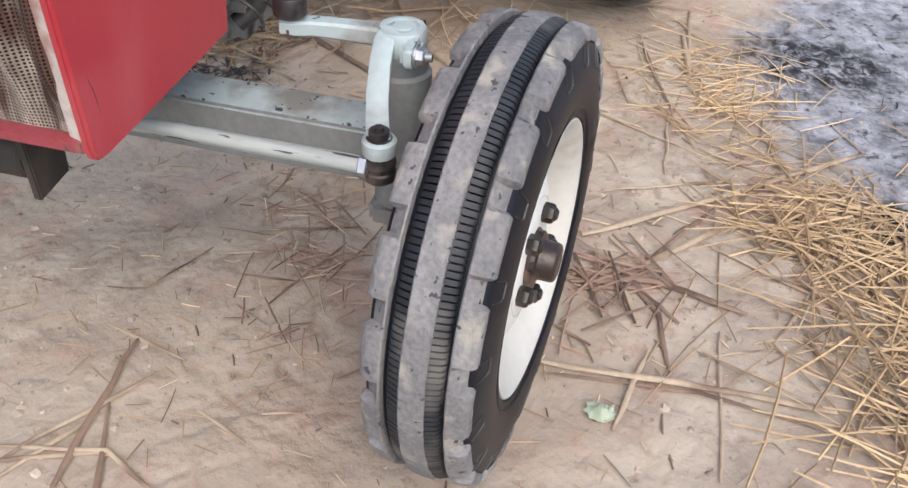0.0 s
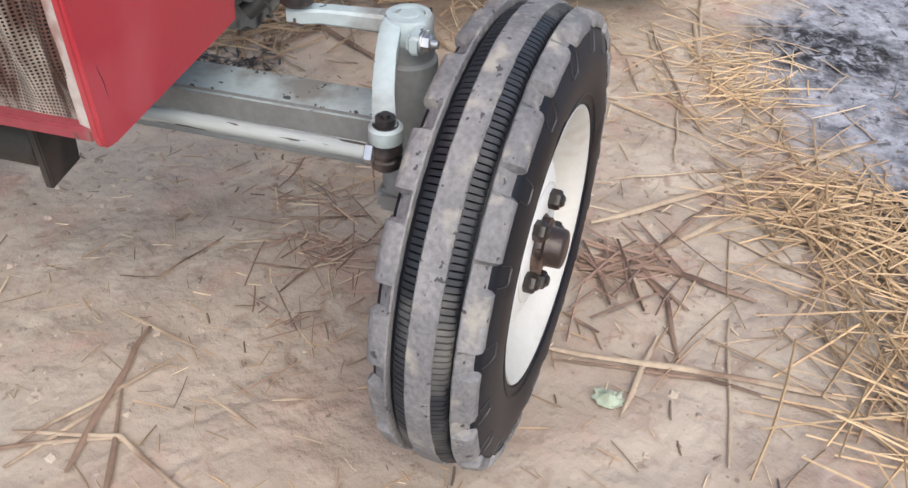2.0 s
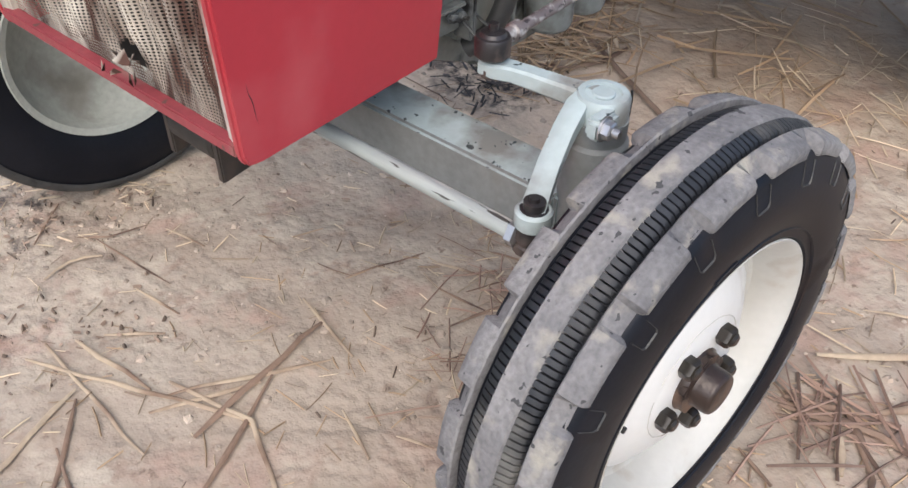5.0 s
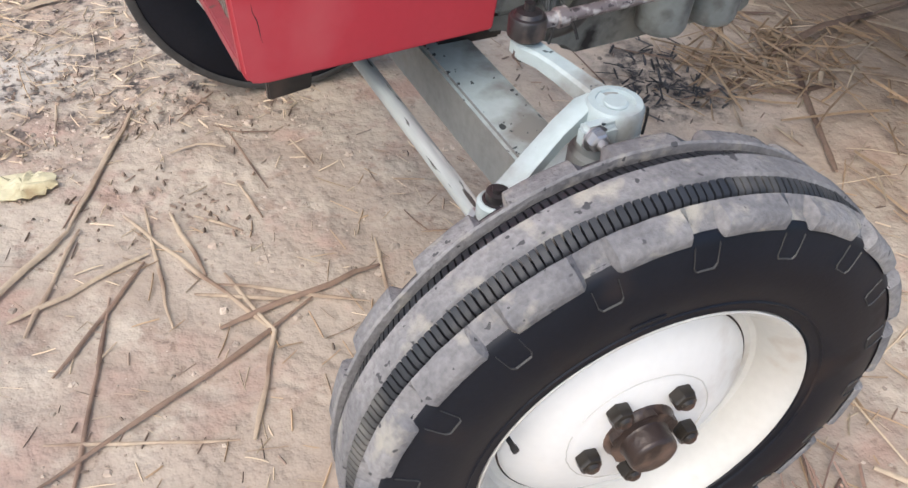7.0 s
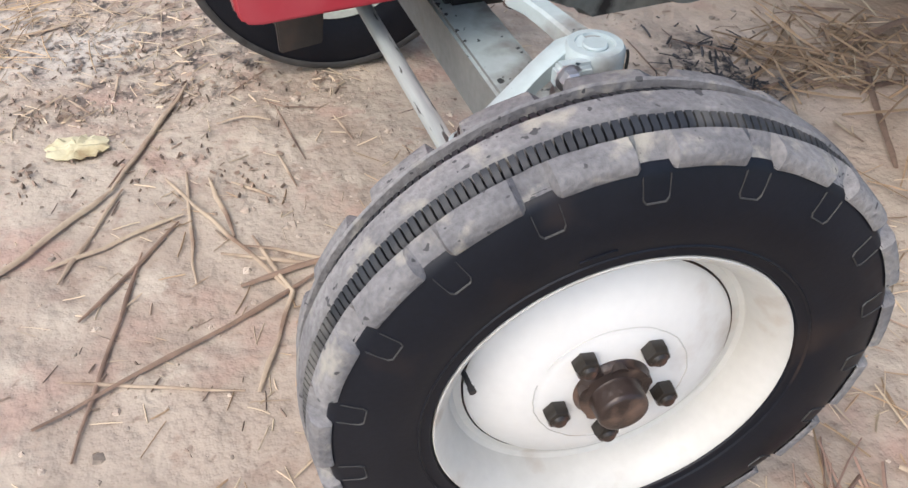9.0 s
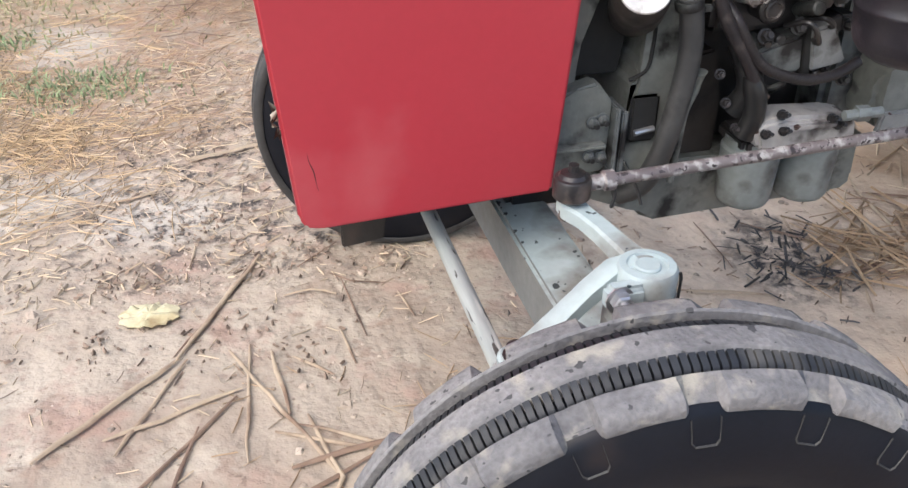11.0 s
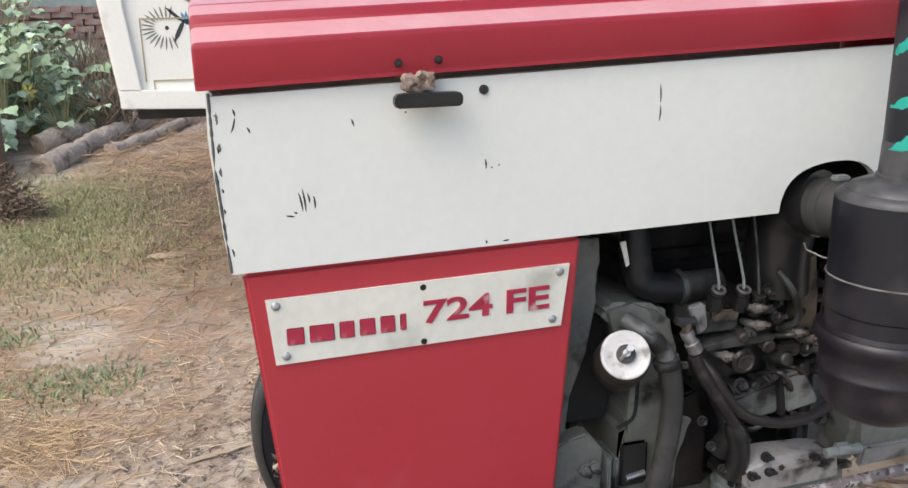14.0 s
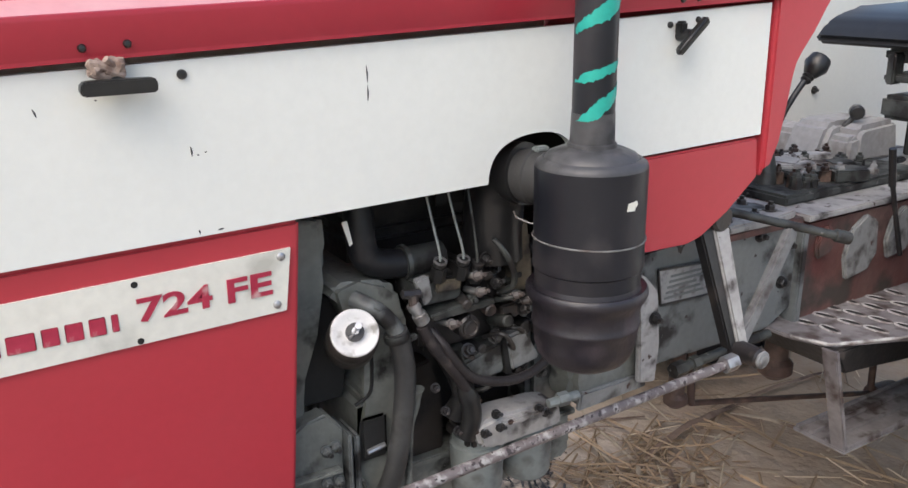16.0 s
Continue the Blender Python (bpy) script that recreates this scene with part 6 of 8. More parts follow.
for x, z, r in ((0.925, 0.486, 0.022), (1.2, 0.478, 0.034)):
    bm = B()
    turned(bm, (x, 0.12, z - r * 0.6), (x, 0.12, 1), [(0, r * 0.5), (r * 0.4, r), (r * 1.0, r), (r * 1.3, r * 0.7), (0.6 - z + r * 0.7, r * 0.6)], 18)
    part("drain_boss", bm, RUSTY, tractor, "rusty brown drain boss")
# seat, fenders, rear wheels
bm = B()
slab(bm, [(1.685, 1.074), (1.7, 1.06), (1.84, 1.054), (2.1, 1.054), (2.1, 1.15), (1.86, 1.143), (1.77, 1.128), (1.72, 1.108)], 2 * MID - 0.14, at_y(0.07), 0.012)
box(bm, (1.79, 0.1, 1.02), (2.08, 0.35, 1.056), 0.01)
box(bm, (2.03, 0.07, 1.13), (2.11, 2 * MID - 0.07, 1.45), 0.03, seg=4)
part("seat", bm, PLASTIC, tractor, "black padded driver's seat")
bm = B()
box(bm, (1.71, 0.27, 0.98), (1.75, 0.29, 1.05), 0.004)
box(bm, (1.72, 0.1, 0.985), (2.0, 0.3, 1.003), 0.004)
box(bm, (1.72, 0.1, 0.9), (2.05, 0.3, 0.955), 0.01)
box(bm, (1.8, 0.14, 0.8), (1.95, 0.28, 1.05), 0.01)
part("seat_stand", bm, CAST, tractor, "grey seat stand on the axle housing")
bm = B()
rod(bm, (1.588, 0.265, 0.929), (1.612, 0.285, 0.929), 0.016, seg=20, edge=0.005)
rod(bm, (1.6, 0.275, 0.925), (1.58, 0.29, 0.895), 0.006, seg=12)
part("brake_lever", bm, PLASTIC, tractor, "black lever with a round knob")
for s in (-1, 1):
    y = MID + s * 0.42
    bm = B()
    R = 0.72
    cx, cz = 1.93, 0.62
    arc = [(cx + R * math.cos(radians(a)), cz + R * math.sin(radians(a))) for a in range(-5, 186, 10)]
    inner = [bm.verts.new((x, y, z)) for x, z in arc] + [bm.verts.new((cx - R, y, 0.5)), bm.verts.new((cx + R, y, 0.5))]
    outer = [bm.verts.new((x, y + s * 0.3, z)) for x, z in arc]
    inside = [bm.verts.new((v.co.x, y + s * 0.006, v.co.z)) for v in inner]
    bm.faces.new(inner)
    bm.faces.new(inside[::-1])
    for k in range(len(arc) - 1):
        bm.faces.new((inner[k], inner[k + 1], outer[k + 1], outer[k]))
    part("fender", bm, WHITE, tractor, "white painted rear mudguard")
    for z, x in ((0.9, 2.02), (1.04, 2.1), (0.86, 1.85)):
        bm = B()
        hexbolt(bm, (x, y - s * 0.001, z), (x, y - s, z), 0.009, 0.006)
        part("bolt", bm, IRON, tractor)


def rear_wheel(y, s):
    bm = B()
    c = Vector((1.93, y, 0.612))
    prof = [(-0.13, 0.36), (-0.15, 0.42), (-0.155, 0.5), (-0.13, 0.57), (0.0, 0.585), (0.13, 0.57), (0.155, 0.5), (0.15, 0.42), (0.13, 0.36)]
    turned(bm, c, c + Vector((0, 1, 0)), prof, 64, closed=False)
    tyre = part("rear_wheel", bm, RUBBER, tractor, "large black rear tyre with bar treads")
    bm = B()
    turned(bm, c, c + Vector((0, 1, 0)), [(-0.13, 0.365), (-0.12, 0.35), (-0.05, 0.34), (0.0, 0.3), (0.02, 0.1), (0.03, 0.0)], 48)
    part("rim", bm, RIM_WHITE, tyre, "white rear wheel disc")
    for k in range(22):
        for h in (-1, 1):
            a0 = 2 * math.pi * (k + (0.5 if h > 0 else 0)) / 22
            bm = B()
            sec = []
            for u, da in ((0.005, 0.0), (0.15, -0.2)):
                ring = []
                for dr, dd in ((0.575 - 0.03 * (u > 0.1), -0.03), (0.61 - 0.025 * (u > 0.1), -0.022), (0.61 - 0.025 * (u > 0.1), 0.022), (0.575 - 0.03 * (u > 0.1), 0.03)):
                    an = a0 + da + dd
                    ring.append(bm.verts.new(c + Vector((dr * math.cos(an), h * u, dr * math.sin(an)))))
                sec.append(ring)
            for q in range(4):
                bm.faces.new((sec[0][q], sec[0][(q + 1) % 4], sec[1][(q + 1) % 4], sec[1][q]))
            bm.faces.new(sec[0][::-1])
            bm.faces.new(sec[1])
            part("tread_bar", bm, RUBBER, tyre)


rear_wheel(MID - 0.66, -1)
rear_wheel(MID + 0.66, 1)
bm = B()
rod(bm, (1.93, MID - 0.6, 0.612), (1.93, MID + 0.6, 0.612), 0.07, seg=20)
part("rear_axle", bm, RUSTY, tractor)

# ---- behind the tractor: trailer, post, vegetables, wall, logs ----
CREAM = mat("cream_paint", (0.9, 0.89, 0.83), (0.87, 0.86, 0.79), 0.5, scale=3, bump=0.05, dirt=(0.5, 0.46, 0.36), amount=0.06, dscale=4, grain=0.06)
TAN = mat("tan_outline", (0.5, 0.42, 0.26), (0.4, 0.34, 0.22), 0.6, scale=6)
WOOD = mat("weathered_post", (0.1, 0.065, 0.05), (0.16, 0.115, 0.09), 0.8, scale=5, bump=0.6, stretch=(6, 6, 0.6), dirt=(0.2, 0.17, 0.14), amount=0.2, dscale=8)
BARK = mat("log_bark", (0.38, 0.31, 0.25), (0.5, 0.425, 0.35), 0.9, scale=9, fine=40, bump=1.0, dist=0.02, dirt=(0.16, 0.125, 0.1), amount=0.18, dscale=9, grain=0.6)
LEAF = mat("pumpkin_leaf", (0.36, 0.45, 0.28), (0.2, 0.31, 0.155), 0.6, scale=6, bump=0.3, island=0.45, dirt=(0.44, 0.53, 0.42), amount=0.3, dscale=8)
TWIG = mat("dry_twig", (0.33, 0.26, 0.19), (0.22, 0.17, 0.125), 0.9, scale=9, island=0.4)
VINE = mat("dead_vine_leaf", (0.19, 0.135, 0.1), (0.28, 0.21, 0.155), 0.9, scale=9, island=0.5)
GRASS = mat("dry_grass", (0.27, 0.29, 0.135), (0.36, 0.335, 0.19), 0.8, scale=2, island=0.4)
BRICK = mat("clay_brick", (0.25, 0.125, 0.105), (0.33, 0.2, 0.17), 0.9, scale=9, bump=0.6, dirt=(0.32, 0.26, 0.24), amount=0.25, dscale=7)
MORTAR = mat("mud_mortar", (0.27, 0.21, 0.18), (0.34, 0.28, 0.24), 0.95, scale=8, bump=0.5)
PAINTS = {"black": mat("feather_black", (0.03, 0.035, 0.04), (0.05, 0.05, 0.05), 0.6), "blue": mat("feather_blue", (0.08, 0.26, 0.42), (0.1, 0.3, 0.45), 0.6),
          "green": mat("feather_green", (0.22, 0.4, 0.1), (0.28, 0.45, 0.14), 0.6), "grey": mat("feather_grey", (0.2, 0.2, 0.18), (0.28, 0.28, 0.24), 0.6), "red": mat("flower_red", (0.45, 0.12, 0.16), (0.4, 0.1, 0.12), 0.6)}


def farm_trailer():
    y0 = 2.6
    trailer = thing("trailer", (1.2, y0 + 0.8, 0.0), "cream painted farm trailer with painted flowers and feathers on its side", "trailer")
    bm = B()
    x0, x1, z0, z1 = -0.525, 3.2, 0.862, 1.62
    sl = -0.012

    def zz(x, z):
        return z + (x - x0) * -0.045

    slab(bm, [(x0, z0), (x0 - 0.085, z1), (x1, zz(x1, z1)), (x1, zz(x1, z0))], 0.04, at_y(y0), 0.004)
    part("side_board", bm, CREAM, trailer, "cream painted side board with painted feathers")
    for a, b, c, d in ((x0 + 0.005, z0 + 0.005, x0 + 0.085, z1 - 0.01), (0.10, z0, 0.15, z1 - 0.03), (1.2, z0, 1.26, z1 - 0.05), (2.2, z0, 2.26, z1 - 0.08)):
        bm = B()
        slab(bm, [(a, zz(a, b)), (a - 0.08, zz(a, d)), (c - 0.08, zz(c, d)), (c, zz(c, b))], 0.025, at_y(y0 - 0.025), 0.004)
        part("upright", bm, CREAM, trailer)
    bm = B()
    slab(bm, [(x0, z0 - 0.01), (x0, z0 + 0.06), (x1, zz(x1, z0 + 0.06)), (x1, zz(x1, z0 - 0.01))], 0.03, at_y(y0 - 0.029), 0.004)
    part("bottom_rail", bm, CREAM, trailer)
    for x in (x0, x1 - 0.04):
        bm = B()
        box(bm, (x, y0 + 0.04, 0.862), (x + 0.04, y0 + 1.66, 1.55), 0.004)
        part("end_board", bm, CREAM, trailer)
    bm = B()
    slab(bm, [(x0, z0), (x0, z1 - 0.1), (x1, z1 - 0.2), (x1, z0 - 0.15)], 0.04, at_y(y0 + 1.66), 0.004)
    part("side_board", bm, CREAM, trailer)
    bm = B()
    box(bm, (x0 + 0.05, y0 + 0.05, 0.8), (x1 - 0.05, y0 + 1.65, 0.86), 0.004)
    part("bed", bm, IRON, trailer)
    for y in (y0 + 0.45, y0 + 1.25):
        bm = B()
        box(bm, (x0 + 0.6, y, 0.68), (x1 + 0.6, y + 0.08, 0.8), 0.004)
        part("chassis_beam", bm, IRON, trailer)
    for x in (1.9, 2.9):
        bm = B()
        rod(bm, (x, y0 + 0.2, 0.4), (x, y0 + 1.5, 0.4), 0.04)
        part("axle", bm, IRON, trailer)
        for y in (y0 + 0.2, y0 + 1.5):
            bm = B()
            turned(bm, (x, y - 0.1, 0.4), (x, y + 1, 0.4), [(0, 0.22), (0.0, 0.36), (0.03, 0.4), (0.17, 0.4), (0.2, 0.36), (0.2, 0.22)], 40)
            part("wheel", bm, RUBBER, trailer)
        for y in (y0 + 0.49, y0 + 1.29):
            bm = B()
            box(bm, (x - 0.05, y - 0.03, 0.4), (x + 0.05, y + 0.03, 0.7), 0.004)
            part("spring_hanger", bm, IRON, trailer)

    # painted ornament: thin paint a hair proud of the board
    def stroke(cx, cz, length, ang, w, colour):
        bm = B()
        m = Matrix.Translation((cx, y0 - 0.0015, cz)) @ Matrix.Rotation(-radians(ang), 4, "Y")
        pts = [(0, 0), (length * 0.3, w * 0.5), (length * 0.7, w * 0.5), (length, 0), (length * 0.7, -w * 0.5), (length * 0.3, -w * 0.5)]
        bm.faces.new([bm.verts.new(m @ Vector((a, 0, b))) for a, b in pts])
        part("painted_stroke", bm, PAINTS[colour], trailer)

    cx, cz = -0.335, 1.138
    for k in range(17):
        a = 75 + k * 13.5
        stroke(cx + 0.04 * math.cos(radians(a)), cz + 0.028 * math.sin(radians(a)), 0.055, a, 0.006, "grey")
    stroke(cx - 0.008, cz, 0.017, 0, 0.015, "black")
    stroke(cx + 0.02, cz - 0.055, 0.1, 62, 0.016, "black")
    stroke(cx + 0.0, cz + 0.075, 0.09, -42, 0.012, "black")
    for k in range(5):
        stroke(cx + 0.07, cz + 0.01, 0.05, 20 + 22 * k, 0.011, "blue")
    for k in range(7):
        stroke(cx + 0.09, cz + 0.07 + 0.004 * k, 0.05, 30 + 20 * k, 0.012, "green")
    stroke(cx + 0.17, cz + 0.02, 0.08, 80, 0.014, "black")
    for fx, fz in ((cx - 0.01, cz + 0.1), (cx + 0.03, cz + 0.11), (cx + 0.2, cz + 0.1), (cx + 0.22, cz + 0.12)):
        stroke(fx, fz, 0.04, 60, 0.01, "black")
    for fx, fz in ((0.2, 1.21), (0.5, 1.2), (0.9, 1.2), (0.28, 1.3), (0.7, 1.3)):
        for k in range(8):
            stroke(fx, fz, 0.045, k * 45, 0.014, "red" if k % 2 else "grey")
        stroke(fx - 0.12, fz, 0.07, 30, 0.012, "green")
        stroke(fx + 0.1, fz - 0.01, 0.07, 150, 0.012, "green")
    # the outlined small panel low on the board
    for a, b, c, d in ((-0.43, 0.945, -0.425, 1.17), (-0.43, 1.17, 0.08, 1.175), (-0.4, 0.945, -0.2, 0.951), (-0.402, 0.9, -0.397, 0.951)):
        bm = B()
        slab(bm, [(a, b), (a, d), (c, d), (c, b)], 0.003, at_y(y0 - 0.0028))
        part("outline", bm, TAN, trailer)


farm_trailer()


def wooden_post():
    post = thing("wooden_post", (-1.41, 4.62, 0.0), "dark weathered wooden post with dead vines round its foot", "post")
    bm = B()
    hose(bm, [(-1.412, 4.62, -0.05), (-1.418, 4.62, 0.3), (-1.416, 4.625, 0.8), (-1.42, 4.63, 1.5), (-1.425, 4.64, 2.3)], lambda t: 0.043 - 0.006 * t + 0.003 * math.sin(23 * t), 12)
    part("post", bm, WOOD, post)
    rnd = random.Random(3)
    bm = B()
    for k in range(720):
        a, r = rnd.uniform(0, 6.28), abs(rnd.gauss(0, 0.1)) + 0.03
        z = rnd.uniform(0.0, 0.4) * max(0.08, 1 - r / 0.26)
        p = Vector((-1.4 + r * math.cos(a), 4.6 + r * math.sin(a), z + 0.01))
        q = p + Vector((rnd.uniform(-0.06, 0.06), rnd.uniform(-0.06, 0.06), rnd.uniform(-0.03, 0.05)))
        rod(bm, p, q, rnd.uniform(0.003, 0.006), 0.0015, seg=4)
        if k % 3 == 0:
            w = [p + Vector((rnd.uniform(-0.03, 0.03), rnd.uniform(-0.03, 0.03), rnd.uniform(-0.02, 0.03))) for _ in range(3)]
            bm.faces.new([bm.verts.new(c) for c in w])
    vine = part("dead_vine", bm, VINE, post, "tangle of dead vine stems and curled leaves")
    vine["kind"] = "stuff"


wooden_post()


def log(points, r, label):
    bm = B()
    hose(bm, points, lambda t: r * (1 + 0.05 * math.sin(5 * t + r * 50)) * (1 - 0.15 * t), 18, 22)
    for v in bm.verts:
        v.co += Vector((noise.noise(v.co * 3), noise.noise(v.co * 3 + Vector((5, 0, 0))), noise.noise(v.co * 3 + Vector((0, 5, 0))))) * r * 0.4 + Vector((0, 0, 0.2 * r)) * noise.noise(v.co * 7) - Vector((0, 0, 0.35 * r))
    tagged(solid("fallen_log", bm, BARK), label, "log", "logs behind the tractor")


log([(-1.46, 6.2, 0.07), (-1.26, 7.1, 0.08), (-0.98, 8.2, 0.1), (-0.68, 9.4, 0.11)], 0.1, "grey-brown fallen log lying beside the vegetable patch")
log([(-1.05, 6.9, 0.05), (-0.75, 7.6, 0.06), (-0.4, 8.5, 0.09)], 0.06, "thin fallen branch beside a thicker log")
log([(-1.68, 7.3, 0.08), (-1.5, 7.5, 0.12), (-1.32, 7.8, 0.12)], 0.1, "short knotty log end among the leaves")


def vegetable_patch():
    """Big round leaves on stalks, each plant a thing of its own."""
    rnd = random.Random(17)
    places = []
    for _ in range(900):
        x, y = rnd.uniform(-4.2, -1.35), rnd.uniform(5.7, 9.6)
        if x > -1.72 - 0.1 * (y - 5.7) + (0.55 if y > 7.6 else 0):
            continue
        if all((x - a) ** 2 + (y - b) ** 2 > 0.075 for a, b in places):
            places.append((x, y))
        if len(places) > 84:
            break
    for x, y in places:
        plant = thing("pumpkin_plant", (x, y, 0.0), "sprawling vegetable plant with large pale green leaves", "plant", "vegetable patch")
        bm, st = B(), B()
        tall = 0.32 + 1.05 * min(1.0, max(0.0, (y - 5.9) / 2.4)) * min(1.0, max(0.35, (-1.3 - x) / 0.6))
        for k in range(rnd.randint(18, 26)):
            a, r = rnd.uniform(0, 6.28), rnd.uniform(0.05, 0.36)
            top = Vector((x + r * math.cos(a), y + r * math.sin(a), rnd.uniform(0.12, tall)))
            hose(st, [(x, y, 0.0), (x + 0.5 * r * math.cos(a), y + 0.5 * r * math.sin(a), top.z * 0.8), top], 0.006, 5, 3)
            size = rnd.uniform(0.05, 0.115)
            tilt = Euler((rnd.gauss(0.35, 0.3), rnd.gauss(0, 0.35), rnd.uniform(-0.6, 0.6))).to_matrix()
            c = bm.verts.new(top)
            rim = []
            n = 14
            for i in range(n):
                an = 2 * math.pi * i / n
                lobe = size * (0.86 + 0.16 * math.cos(5 * an)) * (0.55 if i == 0 else 1)
                rim.append(bm.verts.new(top + tilt @ Vector((lobe * math.cos(an - 1.57), lobe * math.sin(an - 1.57), 0.02 * math.sin(3 * an) - 0.25 * lobe * lobe / size))))
            for i in range(n):
                bm.faces.new((c, rim[i], rim[(i + 1) % n]))
        part("foliage", bm, LEAF, plant, "large lobed pale green leaves")["kind"] = "stuff"
        part("stem", st, GRASS, plant)["kind"] = "stuff"


vegetable_patch()
bm = B()
for k in range(6):
    a = k * 1.05
    c = Vector((-1.72, 7.4, 0.5))
    t = [c + Vector((0.05 * math.cos(a + d) * s, 0.02 + 0.02 * s, 0.05 * math.sin(a + d) * s)) for d, s in ((0, 0.2), (-0.35, 0.9), (0, 1.5), (0.35, 0.9))]
    bm.faces.new([bm.verts.new(v) for v in t])
rod(bm, (-1.72, 7.43, 0.5), (-1.75, 7.5, 0.0), 0.0015, seg=6)
YELLOW = mat("yellow_petal", (0.7, 0.5, 0.05), (0.75, 0.6, 0.12), 0.6)
tagged(solid("pumpkin_flower", bm, YELLOW), "single yellow flower standing among the pale leaves", "flower")


def shrub(x, y, h, w, seed):
    rnd = random.Random(seed)
    s = thing("dry_shrub", (x, y, 0.0), "leafless brown shrub in front of the brick wall", "shrub")
    bm = B()
    for k in range(260):
        a, r = rnd.uniform(0, 6.28), rnd.uniform(0, w)
        p = Vector((x + r * math.cos(a) * 0.6, y + r * math.sin(a) * 0.4, rnd.uniform(0.0, h * 0.6)))
        q = p + Vector((rnd.gauss(0, 0.14), rnd.gauss(0, 0.08), rnd.uniform(0.05, h * 0.5)))
        rod(bm, p, q, 0.008, 0.003, seg=4)
    part("twig_tangle", bm, TWIG, s, "thin tangled brown twigs")["kind"] = "stuff"


shrub(-1.25, 8.6, 1.05, 0.5, 5)
shrub(-0.75, 8.9, 1.0, 0.5, 6)
shrub(-1.1, 7.9, 0.6, 0.35, 7)


def brick_wall():
    y = 10.2
    bm = B()
    box(bm, (-4.0, y + 0.02, -0.05), (2.5, y + 0.22, 1.12), 0.0)
    wall = tagged(solid("wall_north", bm, MORTAR), "rough red brick boundary wall with a broken top", "wall", kind="structure")
    rnd = random.Random(8)
    shapes = []
    for k in range(6):
        b2 = B()
        box(b2, (-0.105, -0.05, -0.032), (0.105, 0.05, 0.032), 0.0)
        for v in b2.verts:
            v.co += Vector((rnd.uniform(-1, 1), rnd.uniform(-1, 1), rnd.uniform(-1, 1))) * 0.006
        me = bpy.data.meshes.new("brick")
        b2.to_mesh(me)
        b2.free()
        me.materials.append(BRICK)
        shapes.append(me)
    n = 0
    for row in range(10, 17):
        for col in range(15):
            if row == 16 and rnd.random() < 0.45:
                continue
            ob = new("brick", rnd.choice(shapes))
            ob.parent = wall
            ob.location = Vector((-3.1 + col * 0.225 + (0.11 if row % 2 else 0), y + 0.015 + rnd.uniform(-0.014, 0.014), 0.04 + row * 0.075 + rnd.gauss(0, 0.006))) - ORIGIN[wall]
            ob.rotation_euler = (rnd.gauss(0, 0.04), rnd.gauss(0, 0.035), rnd.gauss(0, 0.05))
            n += 1


brick_wall()
bm = B()
rows = []
rnd = random.Random(31)
for k in range(121):
    a = radians(-20 + 220 * k / 120)
    R = 70
    h = 5.0 + 2.2 * noise.noise((k * 0.21, 0, 0)) + 1.2 * noise.noise((k * 0.9, 3, 0))
    rows.append((bm.verts.new((R * math.cos(a), R * math.sin(a), -0.5)), bm.verts.new((R * math.cos(a), R * math.sin(a), h))))
for a, b in zip(rows, rows[1:]):
    bm.faces.new((a[0], b[0], b[1], a[1]))
# Added tree line; the haze of distance is put into this pale colour.
HAZE = mat("haze_tinted_trees", (0.3, 0.34, 0.34), (0.36, 0.4, 0.4), 1.0, scale=0.3, fine=2.0, spec=0.0)
tagged(solid("backdrop", bm, HAZE), "added line of distant trees, haze put into its pale colour", "backdrop", kind="structure")

# ---- litter on the ground ----
STALK = mat("dry_stalk", (0.47, 0.375, 0.265), (0.34, 0.25, 0.175), 0.65, scale=5, bump=0.4, dirt=(0.2, 0.13, 0.09), amount=0.2, dscale=9)
BROWN = mat("old_stalk", (0.2, 0.13, 0.09), (0.31, 0.21, 0.15), 0.75, scale=5, bump=0.4, dirt=(0.11, 0.07, 0.052), amount=0.3, dscale=9)
STRAW = mat("straw", (0.6, 0.435, 0.245), (0.37, 0.25, 0.14), 0.65, scale=3, bump=0.1, island=0.35)
PALE = mat("pale_straw", (0.56, 0.46, 0.32), (0.42, 0.32, 0.22), 0.75, scale=3, bump=0.1, island=0.4)
BITS = mat("dark_bits", (0.17, 0.12, 0.09), (0.3, 0.22, 0.165), 0.85, scale=3, island=0.5)
ASHY = mat("burnt_straw", (0.035, 0.034, 0.037), (0.1, 0.092, 0.09), 0.9, scale=3, island=0.5)


def gz(x, y):
    return relief(x, y)


